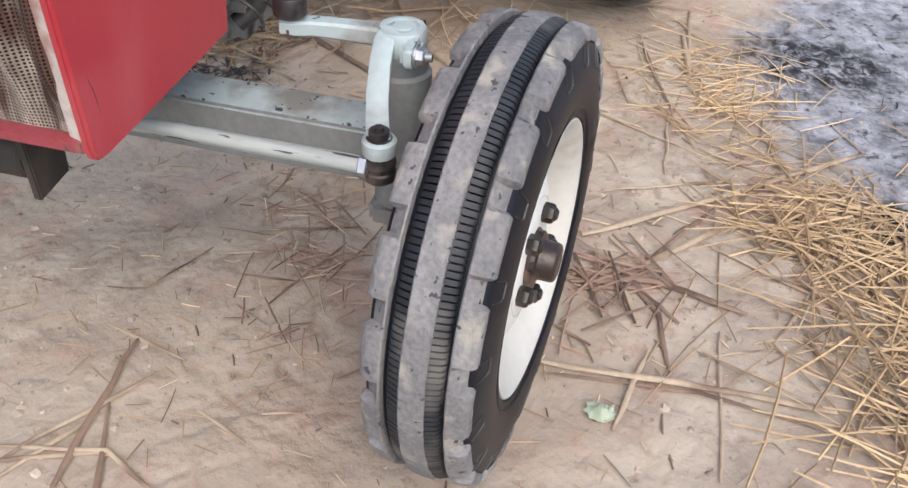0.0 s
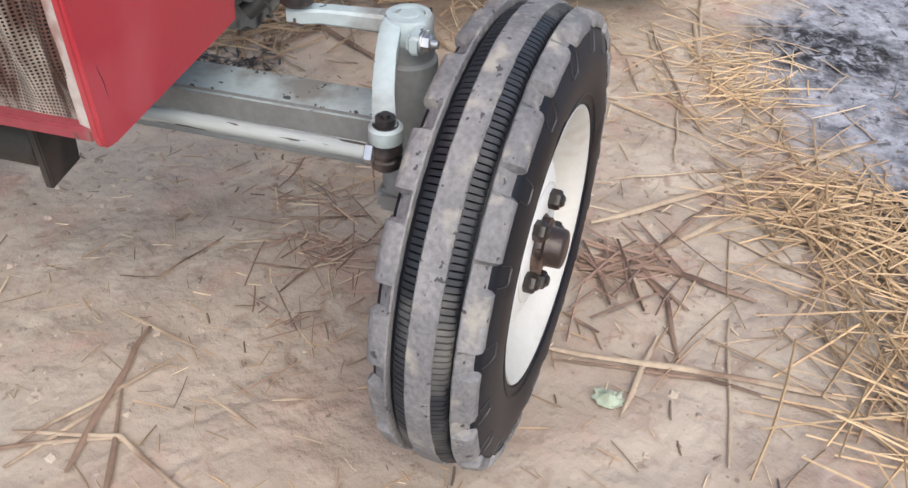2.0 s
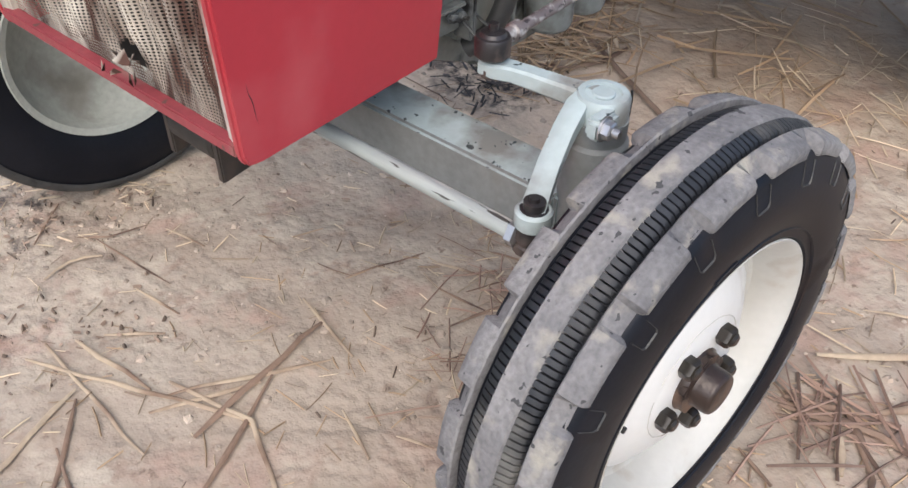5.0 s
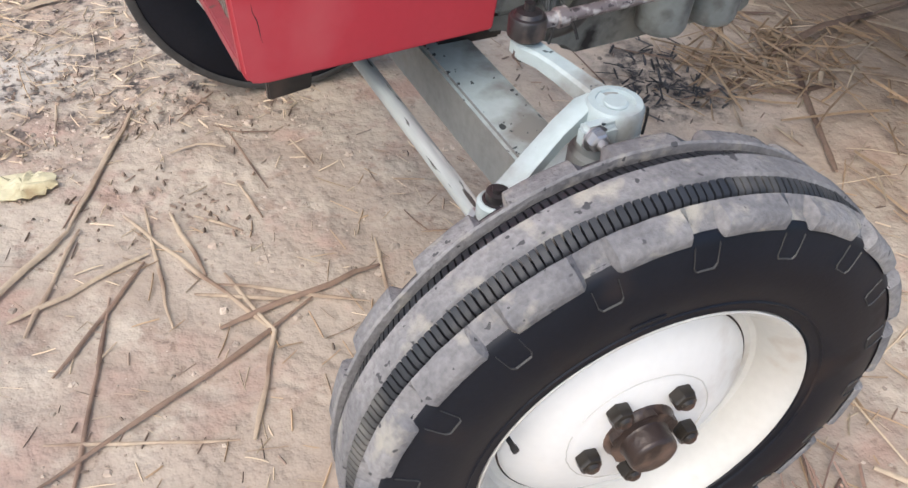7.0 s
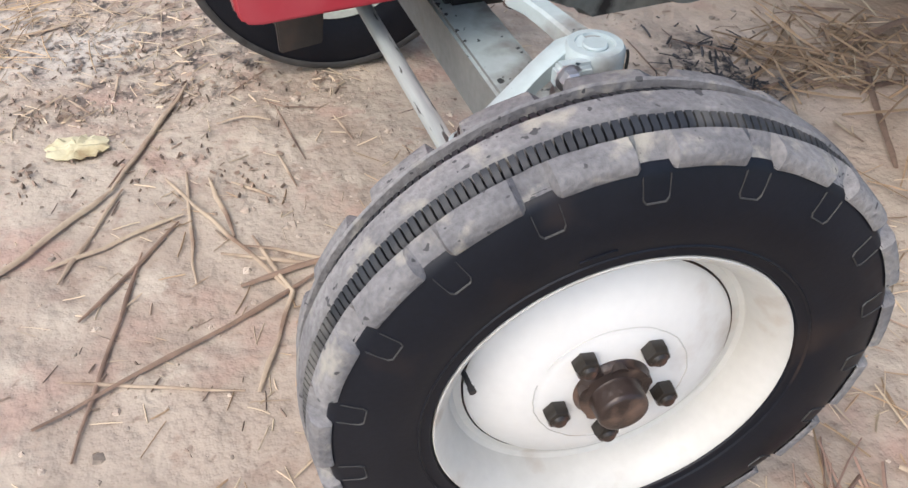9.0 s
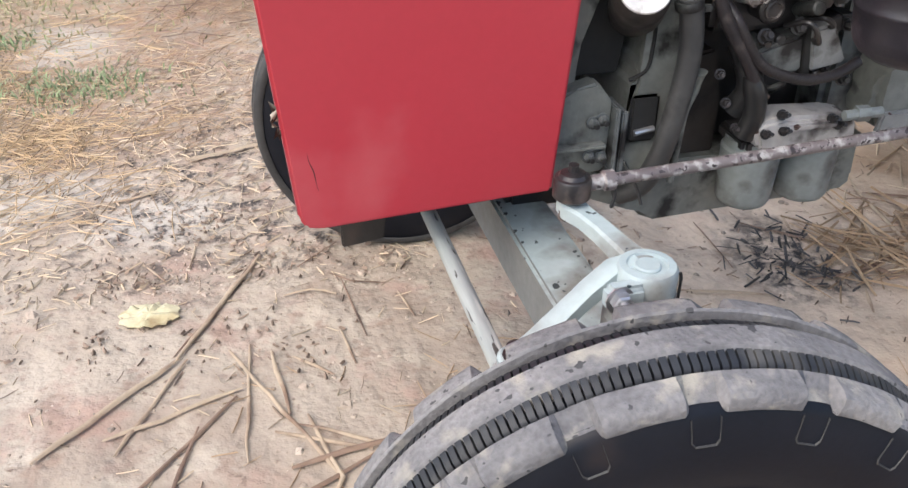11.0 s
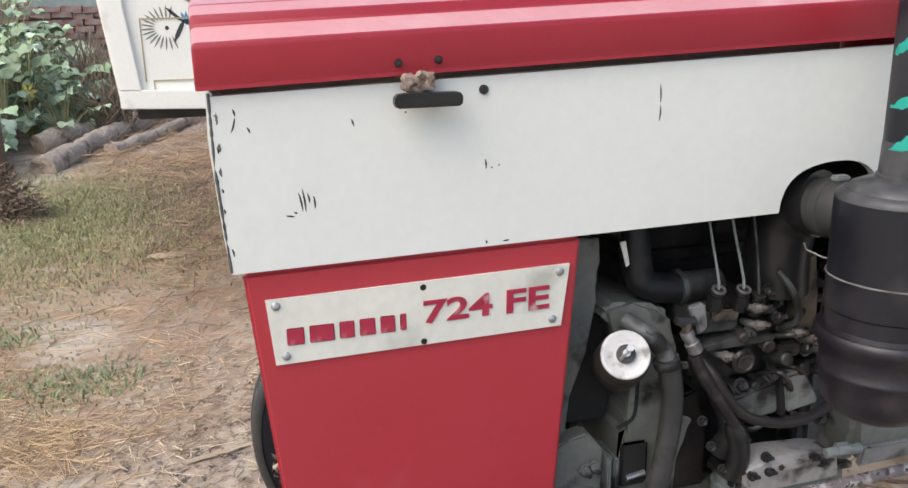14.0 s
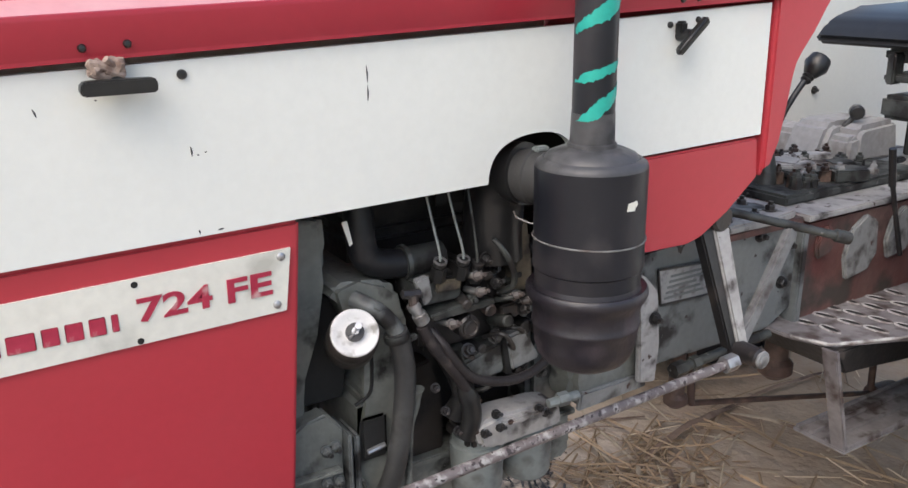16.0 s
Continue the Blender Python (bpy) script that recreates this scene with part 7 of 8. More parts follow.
def stalk(pts, width, material, label, lift=0.0):
    """A dry stalk or blade lying on the ground through the points (x, y)."""
    P = []
    for (a, b), (c, d) in zip(pts, pts[1:]):
        n = max(2, int(math.hypot(c - a, d - b) / 0.05))
        for k in range(n):
            P.append((a + (c - a) * k / n, b + (d - b) * k / n))
    P.append(pts[-1])
    bm = B()
    rings = []
    L = len(P) - 1
    seed = pts[0][0] * 31 + pts[0][1] * 17
    side0 = None
    for k, (x, y) in enumerate(P):
        u = Vector((P[min(k + 1, L)][0] - P[max(k - 1, 0)][0], P[min(k + 1, L)][1] - P[max(k - 1, 0)][1], 0)).normalized()
        s = Vector((-u.y, u.x, 0))
        f = k / L
        w = width * (0.75 + 0.35 * noise.noise((f * 6, seed, 0))) * (0.55 + 0.45 * min(1, 6 * f, 6 * (1 - f)))
        wob = 0.006 * noise.noise((f * 4, seed, 5))
        c = Vector((x, y, gz(x, y) + 0.002 + width * 0.28 + lift * math.sin(math.pi * f) + 0.003 * abs(noise.noise((f * 5, seed, 2))))) + s * wob
        rings.append([bm.verts.new(c + s * w * a + Vector((0, 0, w * b))) for a, b in ((-0.5, 0.0), (-0.25, 0.28), (0.1, 0.36), (0.4, 0.22), (0.5, -0.05), (0.0, -0.25))])
    for a, b in zip(rings, rings[1:]):
        for k in range(6):
            bm.faces.new((a[k], a[(k + 1) % 6], b[(k + 1) % 6], b[k]))
    bm.faces.new(rings[0][::-1])
    bm.faces.new(rings[-1])
    tagged(solid("dry_stalk", bm, material), label, "stalk", "dry stalks on the ground")


PALE_L, OLD_L = "pale dry reed stalk lying on the earth", "brown rotting reed blade lying on the earth"
for pts, w, m in (
        ([(0.79, -0.47), (0.94, -0.79)], 0.01, STALK), ([(1.04, -0.67), (0.97, -0.81)], 0.012, STALK), ([(1.2, -0.59), (0.9, -0.6)], 0.01, STALK), ([(1.55, -0.49), (1.17, -0.6)], 0.016, BROWN),
        ([(1.64, -0.6), (1.4, -0.63)], 0.02, STALK), ([(0.4, -0.82), (0.86, -1.02)], 0.011, STALK), ([(0.99, -0.97), (0.7, -1.12)], 0.014, STALK), ([(1.27, -0.98), (1.12, -1.05)], 0.008, STALK), ([(0.66, -0.71), (0.56, -0.91)], 0.012, STALK),
        ([(0.49, -0.45), (0.53, -0.54), (0.47, -0.6)], 0.026, BROWN), ([(0.45, -0.45), (0.49, -0.57), (0.42, -0.66)], 0.022, BROWN), ([(0.47, -0.43), (0.51, -0.55), (0.52, -0.62)], 0.02, BROWN), ([(0.47, -0.55), (0.4, -0.58)], 0.026, STALK),
        ([(0.35, 0.2), (0.38, 0.1)], 0.011, STALK), ([(0.3, 0.14), (0.31, 0.04)], 0.012, BROWN), ([(0.52, 0.14), (0.64, 0.01)], 0.01, STALK), ([(0.12, 0.31), (0.08, 0.14)], 0.011, STALK),
        ([(0.4, 0.06), (0.43, -0.07)], 0.009, STALK), ([(0.01, -0.03), (0.03, -0.09)], 0.009, STALK)):
    stalk(pts, w * (0.85 if m is STALK else 0.6), m, PALE_L if m is STALK else OLD_L)
for pts, w, m in (
        ([(0.62, -0.45), (0.84, -0.72), (1.12, -1.05)], 0.022, STALK), ([(0.25, -0.42), (0.27, -0.66), (0.28, -0.92)], 0.02, STALK), ([(0.23, -0.44), (0.26, -0.7), (0.24, -0.9)], 0.014, BROWN),
        ([(0.43, 0.17), (0.51, -0.02)], 0.013, BROWN), ([(0.53, -0.54), (0.43, -0.62), (0.29, -0.65)], 0.018, BROWN), ([(0.47, -0.45), (0.52, -0.6), (0.48, -0.78)], 0.03, BROWN),
        ([(0.56, -0.58), (0.8, -0.71)], 0.02, BROWN), ([(0.56, -0.58), (0.79, -0.78)], 0.02, STALK), ([(0.42, -0.73), (0.09, -0.74)], 0.009, STALK),
        ([(0.14, -0.57), (0.34, -0.61)], 0.014, STALK), ([(0.24, 0.06), (0.45, -0.01)], 0.014, BROWN), ([(-0.16, 0.32), (-0.12, 0.16), (-0.21, -0.03)], 0.014, STALK),
        ([(-0.2, 0.2), (0.1, 0.24)], 0.026, BROWN), ([(-0.18, 0.3), (0.05, 0.16)], 0.012, STALK), ([(0.2, 0.36), (0.22, 0.29), (0.36, 0.23)], 0.01, BROWN)):
    stalk(pts, w * (0.85 if m is STALK else 0.6), m, PALE_L if m is STALK else OLD_L)
for pts, w, m in (
        ([(-0.01, 0.07), (-0.05, -0.03)], 0.01, STALK), ([(0.32, -0.51), (0.35, -0.44)], 0.018, BROWN), ([(0.34, -0.7), (0.4, -0.82)], 0.008, STALK), ([(1.81, -0.61), (1.39, -0.63)], 0.016, STALK),
        ([(-0.62, 0.31), (-0.39, 0.53)], 0.02, STALK), ([(-0.49, 0.3), (-0.37, 0.53)], 0.013, STALK), ([(-0.21, 0.87), (-0.3, 0.7), (-0.39, 0.53)], 0.018, STALK), ([(-0.222, 0.86), (-0.31, 0.69), (-0.395, 0.545)], 0.012, BROWN), ([(-0.25, 0.55), (-0.27, 0.23)], 0.011, STALK),
        ([(-0.21, 0.52), (-0.19, 0.33)], 0.014, STALK), ([(-0.29, 0.54), (-0.2, 0.34), (-0.12, 0.16)], 0.013, STALK), ([(-0.51, 0.34), (-0.27, 0.42)], 0.015, STALK), ([(-0.53, 0.0), (-0.28, 0.1), (-0.03, 0.21)], 0.02, BROWN),
        ([(-0.46, 0.2), (-0.28, 0.4)], 0.018, BROWN), ([(-0.22, 0.29), (-0.06, 0.21)], 0.014, STALK)):
    stalk(pts, w * (0.85 if m is STALK else 0.6), m, PALE_L if m is STALK else OLD_L)
for pts, w, m in (
        ([(-0.49, 0.08), (-0.23, -0.02)], 0.009, STALK), ([(-0.48, -0.07), (-0.35, 0.34)], 0.016, BROWN), ([(-0.13, 0.8), (-0.03, 0.88)], 0.012, BROWN), ([(-0.04, 0.73), (-0.02, 0.52)], 0.01, BROWN), ([(-0.36, 1.4), (-0.28, 1.43)], 0.022, STALK),
        ([(-0.37, 1.41), (-0.15, 1.47)], 0.026, STALK), ([(-0.93, 1.17), (-0.79, 1.24)], 0.02, STALK), ([(-0.77, 1.17), (-0.44, 1.24)], 0.009, STALK), ([(0.66, 0.51), (0.86, 0.45)], 0.014, STALK),
        ([(1.316, 0.77), (1.266, 0.434)], 0.018, STALK),
        ([(-0.61, 4.22), (-0.33, 4.1)], 0.03, BROWN)):
    stalk(pts, w * (0.85 if m is STALK else 0.6), m, PALE_L if m is STALK else OLD_L)
for pts, w, m in (
        ([(1.331, 0.789), (1.467, 0.717)], 0.018, BROWN), ([(1.467, 0.717), (1.452, 0.636)], 0.018, STALK), ([(1.114, 0.519), (1.162, 0.451), (1.237, 0.4), (1.361, 0.388)], 0.03, BROWN),
        ([(0.967, 0.482), (1.097, 0.486), (1.265, 0.52)], 0.02, BROWN), ([(1.348, 0.533), (1.223, 0.32), (1.116, 0.132)], 0.036, BROWN), ([(1.067, 0.747), (1.042, 0.667)], 0.012, STALK),
        ([(0.936, 0.74), (1.023, 0.667), (1.125, 0.555)], 0.014, BROWN), ([(1.071, 0.421), (1.036, 0.346)], 0.011, STALK), ([(1.114, 0.324), (1.119, 0.234)], 0.012, STALK), ([(0.836, 0.768), (0.831, 0.567)], 0.01, BROWN),
        ([(1.37, 0.589), (1.302, 0.507)], 0.012, STALK), ([(1.319, 0.629), (1.304, 0.548)], 0.014, BROWN), ([(1.089, 0.581), (1.244, 0.534)], 0.011, STALK), ([(1.355, 0.53), (1.447, 0.484)], 0.016, BROWN),
        ([(-0.606, 1.207), (-0.514, 1.219), (-0.434, 1.254)], 0.014, STALK), ([(-0.064, 0.76), (-0.02, 0.716), (0.051, 0.698)], 0.011, BROWN), ([(-0.171, 0.694), (-0.111, 0.707), (-0.058, 0.681)], 0.011, STALK),
        ([(-0.07, 0.556), (-0.053, 0.445)], 0.009, STALK), ([(-0.17, 0.498), (-0.098, 0.422)], 0.012, STALK), ([(0.072, 0.662), (0.09, 0.563)], 0.009, STALK), ([(-0.464, 0.886), (-0.415, 0.813)], 0.01, STALK), ([(-0.352, 0.949), (-0.366, 0.852)], 0.009, STALK)):
    stalk(pts, w * (0.85 if m is STALK else 0.6), m, PALE_L if m is STALK else OLD_L)
for pts, w, m in (
        ([(1.31, 0.56), (1.52, 0.6), (1.73, 0.627)], 0.046, BROWN), ([(1.73, 0.627), (2.16, 0.63)], 0.03, BROWN), ([(1.69, 0.606), (1.78, 0.397)], 0.022, STALK), ([(1.25, 0.74), (1.2, 0.485)], 0.014, STALK),
        ([(1.28, 0.505), (1.56, 0.325)], 0.014, STALK), ([(1.29, 0.56), (1.21, 0.48)], 0.022, STALK), ([(1.45, 0.436), (1.65, 0.523)], 0.012, STALK), ([(1.76, 0.345), (1.74, 0.17)], 0.026, STALK),
        ([(1.5, 0.37), (1.54, 0.265)], 0.016, STALK), ([(1.46, 0.676), (1.586, 0.608)], 0.014, BROWN), ([(1.37, 0.45), (1.32, 0.4)], 0.024, STALK), ([(1.74, 0.32), (1.925, 0.387)], 0.018, STALK), ([(1.26, 0.776), (1.384, 0.685)], 0.014, BROWN)):
    stalk(pts, w * (0.85 if m is STALK else 0.6), m, PALE_L if m is STALK else OLD_L, 0.012)


def scatter(name, n, place, length, width, material, label, category, rise=0.01, seed=1, flat=0.5):
    """Many loose blades on the ground as one body. place(rnd): a random (x, y), or None."""
    rnd = random.Random(seed)
    verts, faces = [], []
    made = 0
    while made < n:
        p = place(rnd)
        if p is None:
            continue
        made += 1
        x, y = p
        L, w, a = rnd.uniform(*length), rnd.uniform(*width), rnd.uniform(0, math.pi)
        ux, uy = math.cos(a), math.sin(a)
        bend = rnd.gauss(0, 0.016) * L
        z0 = rnd.uniform(0, rise)
        n0 = len(verts)
        tip = rnd.uniform(-0.3, 0.6) * rise
        for k in range(4):
            f = k / 3 - 0.5
            cx, cy = x + ux * L * f - uy * bend * (f * f * 4), y + uy * L * f + ux * bend * (f * f * 4)
            cz = gz(cx, cy) + 0.001 + w * 0.4 + max(0.0, z0 + tip * 2 * f)
            ww = w * (1.0 - 0.5 * abs(f))
            verts += [(cx - uy * ww * 0.5, cy + ux * ww * 0.5, cz), (cx, cy, cz + ww * flat), (cx + uy * ww * 0.5, cy - ux * ww * 0.5, cz - 0.0004)]
        for k in range(3):
            b = n0 + 3 * k
            faces += [(b, b + 1, b + 4, b + 3), (b + 1, b + 2, b + 5, b + 4), (b + 2, b, b + 3, b + 5)]
    me = bpy.data.meshes.new(name)
    me.from_pydata(verts, [], faces)
    me.materials.append(material)
    tagged(new(name, me), label, category, kind="stuff")


def clear(x, y):
    """Keeps loose straw from under the front wheels."""
    return abs(x - 0.137) < 0.16 and (abs(y + 0.36) < 0.07 or abs(y - 0.9) < 0.07)


def spread(cx, cy, sx, sy):
    def pick(r):
        x, y = r.gauss(cx, sx), r.gauss(cy, sy)
        return None if clear(x, y) else (x, y)
    return pick


def over(x0, x1, y0, y1, s=3.0, keep=0.5, z=0.0):
    def pick(r):
        x, y = r.uniform(x0, x1), r.uniform(y0, y1)
        if clear(x, y) or noise.noise((x * s, y * s, z)) * 0.9 + 0.5 < r.random() * (1 - keep) * 2 - 0.0:
            return None
        return (x, y)
    return pick


def ring(cx, cy, rx, ry, inner, wide, a0, a1):
    def pick(r):
        a = radians(r.uniform(a0, a1))
        q = inner + abs(r.gauss(0, wide))
        x, y = cx + rx * q * math.cos(a), cy + ry * q * math.sin(a)
        return None if clear(x, y) else (x, y)
    return pick


RUSSET = mat("russet_grass", (0.29, 0.19, 0.112), (0.41, 0.29, 0.178), 0.8, scale=3, bump=0.1, island=0.4)
scatter("straw_litter", 130, ring(1.55, -1.55, 0.84, 0.76, 1.02, 0.1, 95, 200), (0.08, 0.3), (0.002, 0.005), STRAW, "golden straw strewn round the ash patch", "straw", 0.012, 1)
scatter("straw_litter", 130, spread(0.78, -0.91, 0.08, 0.08), (0.1, 0.3), (0.0025, 0.006), STRAW, "golden straw heaped beside the ash patch", "straw", 0.025, 2)
scatter("straw_litter", 340, spread(0.44, -1.13, 0.2, 0.11), (0.1, 0.34), (0.0025, 0.006), STRAW, "golden straw heaped beside the ash patch", "straw", 0.03, 22)
scatter("straw_litter", 100, spread(1.36, -0.7, 0.15, 0.09), (0.05, 0.24), (0.002, 0.0055), STRAW, "golden straw lying loosely on the earth", "straw", 0.012, 23)
# Brown underlay: the shadow between the golden straws put into colour.
scatter("straw_litter", 200, spread(0.6, -1.02, 0.22, 0.16), (0.05, 0.28), (0.002, 0.006), RUSSET, "brown straw that puts shadow under the golden heap", "straw", 0.012, 14)
scatter("straw_litter", 190, over(0.5, 1.9, -1.0, 0.1, 4.0, 0.1), (0.03, 0.22), (0.0018, 0.0048), PALE, "pale loose straw lying on the earth", "straw", 0.007, 3)
scatter("straw_litter", 120, over(0.5, 1.9, -0.95, 0.2, 4.0, 0.1, 2.0), (0.03, 0.2), (0.0018, 0.005), RUSSET, "brown loose straw lying on the earth", "straw", 0.007, 24)
scatter("straw_litter", 420, over(-1.0, 0.7, -0.9, 1.2, 5.0, 0.0), (0.01, 0.05), (0.0012, 0.0036), PALE, "short pale straw bits trodden into the earth", "straw", 0.003, 4)
scatter("straw_litter", 800, over(-1.0, 1.5, -1.2, 1.3, 4.0, 0.0), (0.005, 0.045), (0.0012, 0.005), BITS, "dark bits of chaff trodden into the earth", "straw", 0.001, 5)
scatter("straw_litter", 190, over(1.12, 2.6, -0.25, 1.5, 3.0, 0.1), (0.03, 0.18), (0.0025, 0.006), PALE, "pale straw and stalks under the tractor", "straw", 0.02, 6)
scatter("straw_litter", 130, spread(1.28, 0.56, 0.13, 0.08), (0.03, 0.2), (0.003, 0.009), RUSSET, "brown broken stalks heaped under the tractor", "straw", 0.02, 27)
scatter("straw_litter", 130, over(1.15, 2.6, -0.1, 1.5, 2.0), (0.06, 0.36), (0.004, 0.011), RUSSET, "brown stalks strewn under the tractor", "straw", 0.02, 7)
scatter("burnt_litter", 110, spread(0.97, 0.58, 0.06, 0.085), (0.008, 0.055), (0.003, 0.008), ASHY, "charred black straw scraps", "burnt straw", 0.012, 8)
scatter("burnt_litter", 400, ring(1.55, -1.55, 0.84, 0.76, 0.2, 0.4, 0, 360), (0.01, 0.06), (0.002, 0.006), ASHY, "charred scraps in the ash patch", "burnt straw", 0.004, 9)
scatter("straw_litter", 1500, over(-2.2, -0.1, 0.9, 3.4, 1.6, 0.2, 4.0), (0.02, 0.16), (0.001, 0.0032), PALE, "pale straw carpet beyond the tractor", "straw", 0.008, 10)
scatter("straw_litter", 1900, over(-1.5, -0.1, 1.5, 3.9, 2.2, 0.15, 1.0), (0.02, 0.13), (0.001, 0.003), RUSSET, "reddish dead grass stems beyond the tractor", "straw", 0.012, 15)
scatter("straw_litter", 900, over(-1.6, -0.35, 1.0, 2.9, 3.5, 0.0, 2.0), (0.05, 0.2), (0.001, 0.0035), STRAW, "golden straw patch beyond the tractor", "straw", 0.012, 11)
scatter("straw_litter", 1100, over(-1.2, 0.2, 0.75, 2.2, 5.0, 0.0, 7.0), (0.008, 0.05), (0.002, 0.006), PALE, "pale broken chaff over the rough earth", "straw", 0.006, 25)
scatter("straw_litter", 900, over(-1.1, 0.3, 0.8, 2.3, 6.0, 0.0), (0.005, 0.035), (0.002, 0.006), BITS, "dark chaff trodden into damp earth", "straw", 0.002, 12)


def crumbs(r):
    """Near one of a few drifts of dark soil."""
    cx, cy = r.choice(((-0.56, 0.87), (-0.5, 0.86), (-0.555, 0.607), (-0.42, 0.975), (-0.35, 1.02), (-0.26, 0.6), (-0.16, 0.52), (-0.5, 0.82), (-0.1, 0.86), (0.02, 0.8)))
    return r.gauss(cx, 0.055), r.gauss(cy, 0.04)


scatter("soil_crumb", 230, crumbs, (0.004, 0.014), (0.003, 0.009), BITS, "dark crumbs of soil in small drifts", "soil", 0.004, 28, 0.7)
scatter("straw_litter", 900, over(-2.4, 0.4, 3.2, 7.0, 1.2, 0.2), (0.04, 0.2), (0.002, 0.005), RUSSET, "dead grass stems strewn over the yard", "straw", 0.015, 13)


def grass(name, n, place, height, seed, material, label):
    rnd = random.Random(seed)
    verts, faces = [], []
    made = 0
    while made < n:
        p = place(rnd)
        if p is None:
            continue
        made += 1
        x, y = p
        h, a, w = rnd.uniform(*height), rnd.uniform(0, 6.28), rnd.uniform(0.002, 0.005)
        lean = rnd.uniform(0.2, 1.0) * h
        b = rnd.uniform(0, 6.28)
        n0 = len(verts)
        for k in range(3):
            f = k / 2
            cx, cy, cz = x + math.cos(b) * lean * f * f, y + math.sin(b) * lean * f * f, gz(x, y) + h * f * (1 - 0.25 * f)
            ww = w * (1 - 0.85 * f)
            verts += [(cx - math.sin(a) * ww, cy + math.cos(a) * ww, cz), (cx + math.sin(a) * ww, cy - math.cos(a) * ww, cz)]
        faces += [(n0, n0 + 1, n0 + 3, n0 + 2), (n0 + 2, n0 + 3, n0 + 5, n0 + 4)]
    me = bpy.data.meshes.new(name)
    me.from_pydata(verts, [], faces)
    me.materials.append(material)
    tagged(new(name, me), label, "grass", kind="stuff")


scatter("straw_litter", 210, over(-0.4, 0.7, -0.6, 0.5, 4.0, 0.0, 3.0), (0.015, 0.07), (0.0014, 0.0038), RUSSET, "reddish chaff lying in drifts by the wheel", "straw", 0.004, 16)
scatter("straw_litter", 1300, over(-1.2, 0.2, 5.2, 8.6, 1.5, 0.3, 6.0), (0.05, 0.3), (0.003, 0.009), RUSSET, "reddish dead grass round the fallen logs", "straw", 0.06, 17)
ROTTEN = mat("rotten_blade", (0.2, 0.125, 0.095), (0.32, 0.215, 0.165), 0.85, scale=3, bump=0.1, island=0.45)
scatter("straw_litter", 90, spread(0.4, 0.0, 0.13, 0.11), (0.03, 0.14), (0.002, 0.005), ROTTEN, "brown chaff drifted beside the wheel", "straw", 0.006, 18)
scatter("straw_litter", 60, spread(0.4, 0.0, 0.14, 0.12), (0.02, 0.1), (0.002, 0.0042), PALE, "pale chaff drifted beside the wheel", "straw", 0.007, 19)
scatter("straw_litter", 38, spread(0.5, -0.52, 0.05, 0.06), (0.08, 0.2), (0.003, 0.008), ROTTEN, "rotting brown blades behind the wheel", "straw", 0.014, 20)
scatter("straw_litter", 260, spread(-0.78, 1.66, 0.1, 0.12), (0.05, 0.2), (0.0015, 0.004), STRAW, "golden straw matted beyond the tractor", "straw", 0.014, 29)
scatter("straw_litter", 200, spread(-1.0, 2.05, 0.14, 0.14), (0.05, 0.2), (0.0015, 0.004), STRAW, "golden straw matted beyond the tractor", "straw", 0.012, 30)
scatter("straw_litter", 1100, spread(-0.38, 4.9, 0.2, 1.0), (0.04, 0.22), (0.002, 0.006), ROTTEN, "brown dead stems strewn by the grass", "straw", 0.02, 31)
scatter("brush_heap", 600, spread(-0.42, 8.9, 0.3, 0.45), (0.08, 0.32), (0.003, 0.009), ROTTEN, "dead brown brush heaped below the trailer", "brush", 0.3, 32)
GREEN = mat("low_weed", (0.2, 0.3, 0.14), (0.3, 0.36, 0.2), 0.7, scale=3, island=0.35)
grass("grass", 15000, spread(-1.1, 4.5, 0.5, 0.75), (0.012, 0.05), 41, GRASS, "short dry grass turning brown")
grass("grass", 4000, over(-4.0, -0.3, 3.0, 6.5, 1.4, 0.15, 3.0), (0.015, 0.06), 42, GRASS, "short dry grass near the vegetables")
grass("low_weeds", 500, spread(-0.72, 2.05, 0.13, 0.09), (0.015, 0.05), 43, GREEN, "small green weeds in the straw")
grass("low_weeds", 260, spread(-1.05, 2.55, 0.1, 0.08), (0.015, 0.05), 44, GREEN, "small green weeds in the straw")


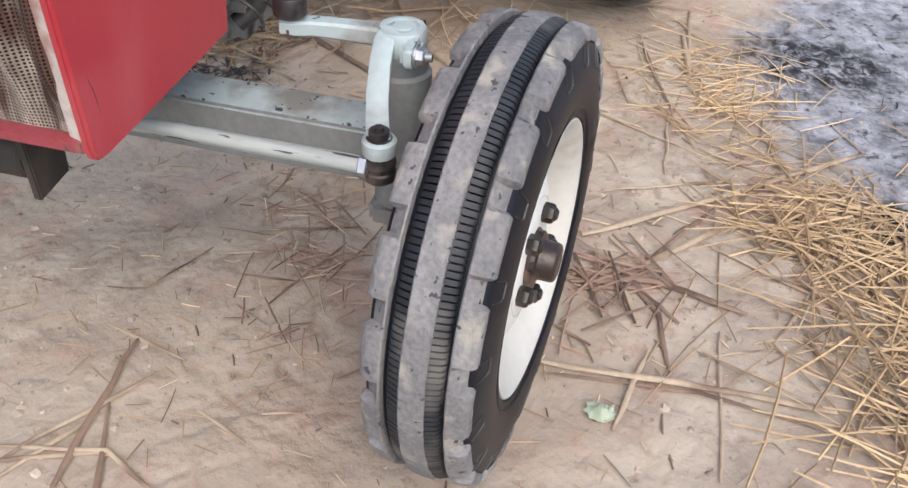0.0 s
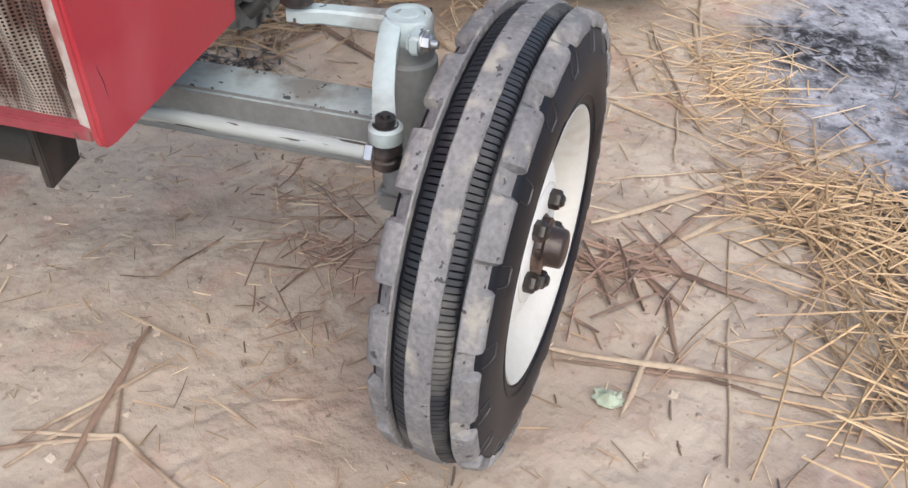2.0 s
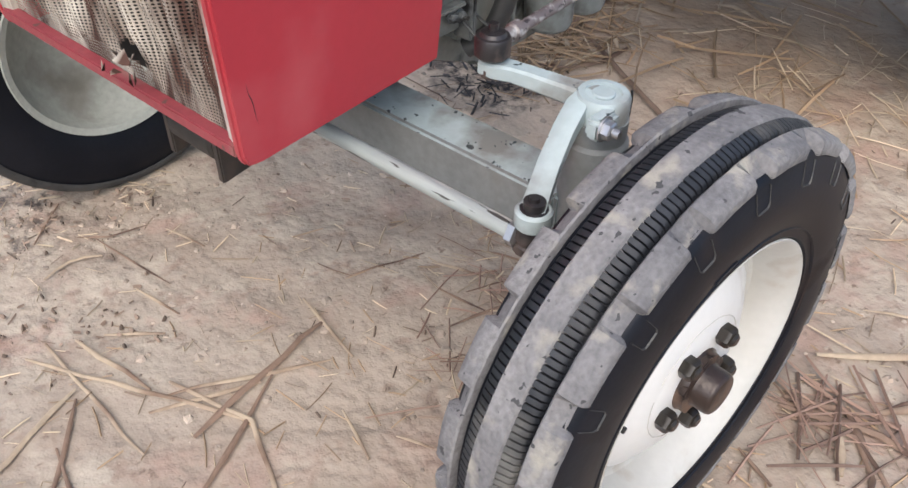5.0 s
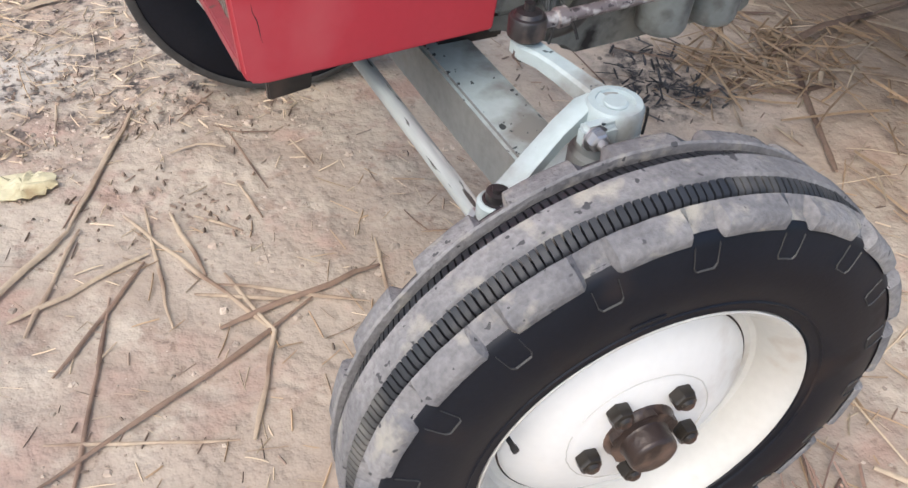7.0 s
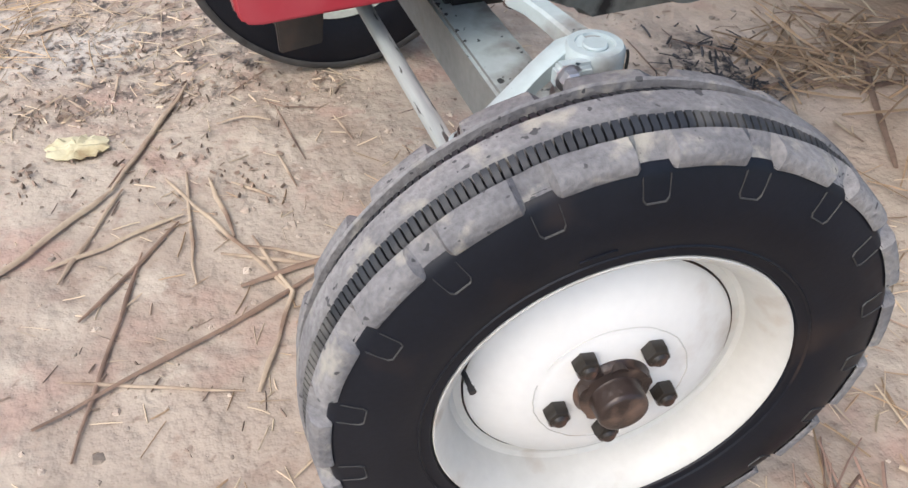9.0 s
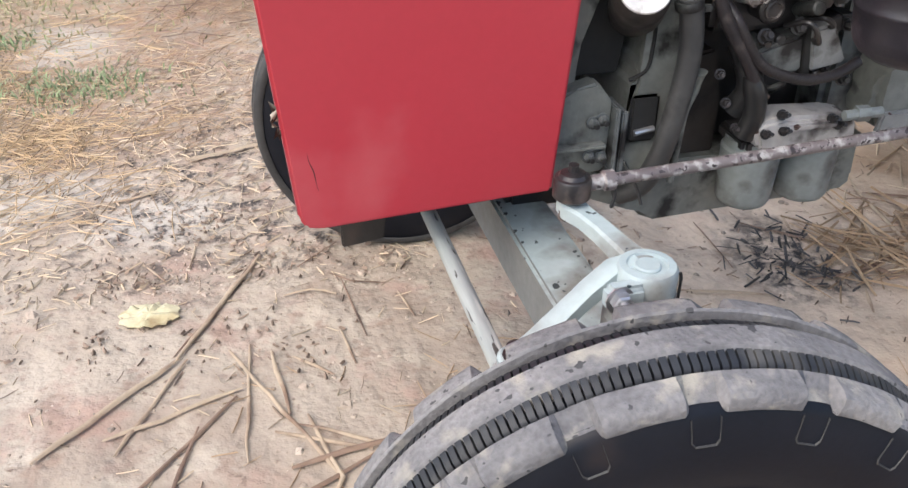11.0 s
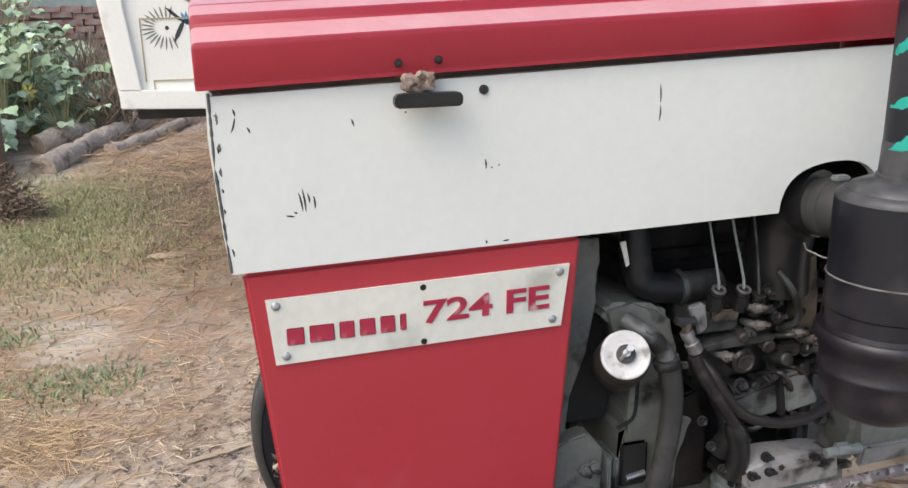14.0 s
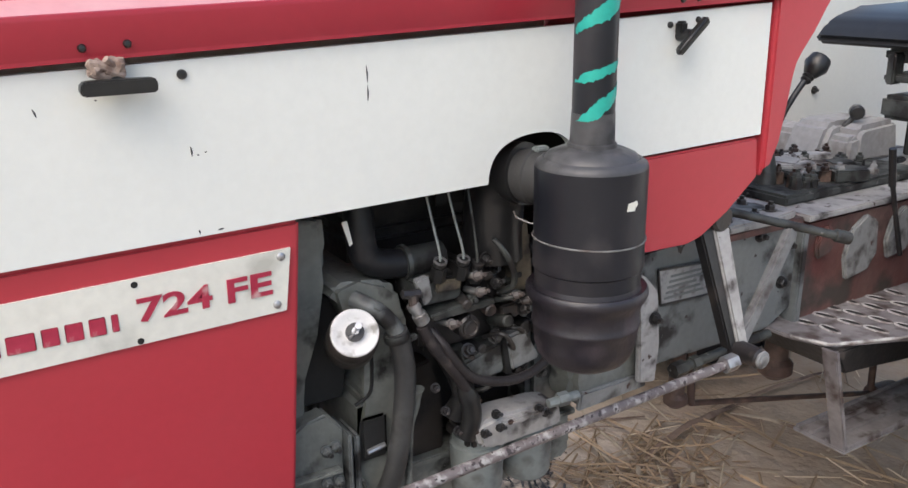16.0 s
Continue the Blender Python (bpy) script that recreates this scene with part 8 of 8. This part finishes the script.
def fallen_leaf(x, y, w, d, material, label, seed):
    bm = B()
    rnd = random.Random(seed)
    rings = []
    n = 30
    for j in range(1, 6):
        f = j / 5
        ring_v = []
        for k in range(n):
            a = 2 * math.pi * k / n
            q = f * (1 + (0.22 * noise.noise((3 * math.cos(a), 3 * math.sin(a), seed)) + 0.12 * rnd.uniform(-1, 1) if j == 5 else 0.04 * rnd.uniform(-1, 1)))
            px, py = x + w * q * math.cos(a), y + d * q * math.sin(a)
            fold = 0.014 * abs(noise.noise((px * 45, py * 45, seed))) + 0.005 * noise.noise((px * 130, py * 130, seed + 3))
            ring_v.append(bm.verts.new((px, py, gz(px, py) + 0.004 + max(0.0, 0.01 * (1 - f) + fold))))
        rings.append(ring_v)
    c = bm.verts.new((x, y, gz(x, y) + 0.014))
    for k in range(n):
        bm.faces.new((c, rings[0][k], rings[0][(k + 1) % n]))
        for p, q in zip(rings, rings[1:]):
            bm.faces.new((p[k], q[k], q[(k + 1) % n], p[(k + 1) % n]))
    r = bmesh.ops.extrude_face_region(bm, geom=bm.faces[:])
    for v in r["geom"]:
        if isinstance(v, bmesh.types.BMVert):
            v.co.z += 0.0015
    tagged(solid("fallen_leaf", bm, material), label, "leaf")


YLEAF = mat("yellow_leaf", (0.64, 0.59, 0.4), (0.54, 0.48, 0.28), 0.7, scale=12, bump=0.4, dirt=(0.35, 0.26, 0.14), amount=0.2, dscale=15)
DLEAF = mat("dead_leaf", (0.5, 0.4, 0.28), (0.4, 0.3, 0.2), 0.8, scale=12, bump=0.4)
fallen_leaf(-0.445, 0.69, 0.06, 0.045, YLEAF, "crumpled yellow leaf lying on the bare earth", 1)
fallen_leaf(-0.5, 3.57, 0.1, 0.06, DLEAF, "curled pale dead leaf lying on the grass", 2)
fallen_leaf(0.17, -0.545, 0.02, 0.025, mat("green_scrap", (0.34, 0.4, 0.3), (0.4, 0.44, 0.34), 0.7), "small green leaf scrap beside the front wheel", 3)


def clods(n, place, seed):
    """Loose crumbs of earth, as one body."""
    rnd = random.Random(seed)
    bm = B()
    made = 0
    base = [(1, 0, 0), (0, 1, 0), (-1, 0, 0), (0, -1, 0), (0, 0, 1)]
    verts, faces = [], []
    while made < n:
        p = place(rnd)
        if p is None:
            continue
        made += 1
        x, y = p
        r = min(0.014, rnd.expovariate(1 / 0.0026) + 0.0012)
        n0 = len(verts)
        a = rnd.uniform(0, 6.28)
        for k in range(6):
            q = r * rnd.uniform(0.7, 1.2)
            verts.append((x + q * math.cos(a + k * 1.047), y + q * math.sin(a + k * 1.047), gz(x, y) - 0.001))
        for k in range(4):
            q = r * rnd.uniform(0.4, 0.7)
            verts.append((x + q * math.cos(a + k * 1.57), y + q * math.sin(a + k * 1.57), gz(x, y) + r * rnd.uniform(0.2, 0.6)))
        faces += [(n0 + 6, n0 + 7, n0 + 8, n0 + 9), (n0, n0 + 1, n0 + 7, n0 + 6), (n0 + 1, n0 + 2, n0 + 7), (n0 + 2, n0 + 3, n0 + 8, n0 + 7), (n0 + 3, n0 + 4, n0 + 9, n0 + 8), (n0 + 4, n0 + 5, n0 + 9), (n0 + 5, n0, n0 + 6, n0 + 9)]
    me = bpy.data.meshes.new("soil_crumbs")
    me.from_pydata(verts, [], faces)
    me.materials.append(SOIL)
    tagged(new("soil_crumbs", me), "loose crumbs of dry earth", "soil", kind="stuff")


SOIL = mat("crumbly_soil", (0.44, 0.37, 0.3), (0.33, 0.262, 0.208), 0.95, scale=6, bump=0.5, island=0.35)
clods(5200, over(-1.2, 0.2, 0.7, 2.4, 4.0, 0.0), 51)
clods(1800, over(-1.0, 1.3, -1.2, 0.9, 4.0, 0.0), 52)
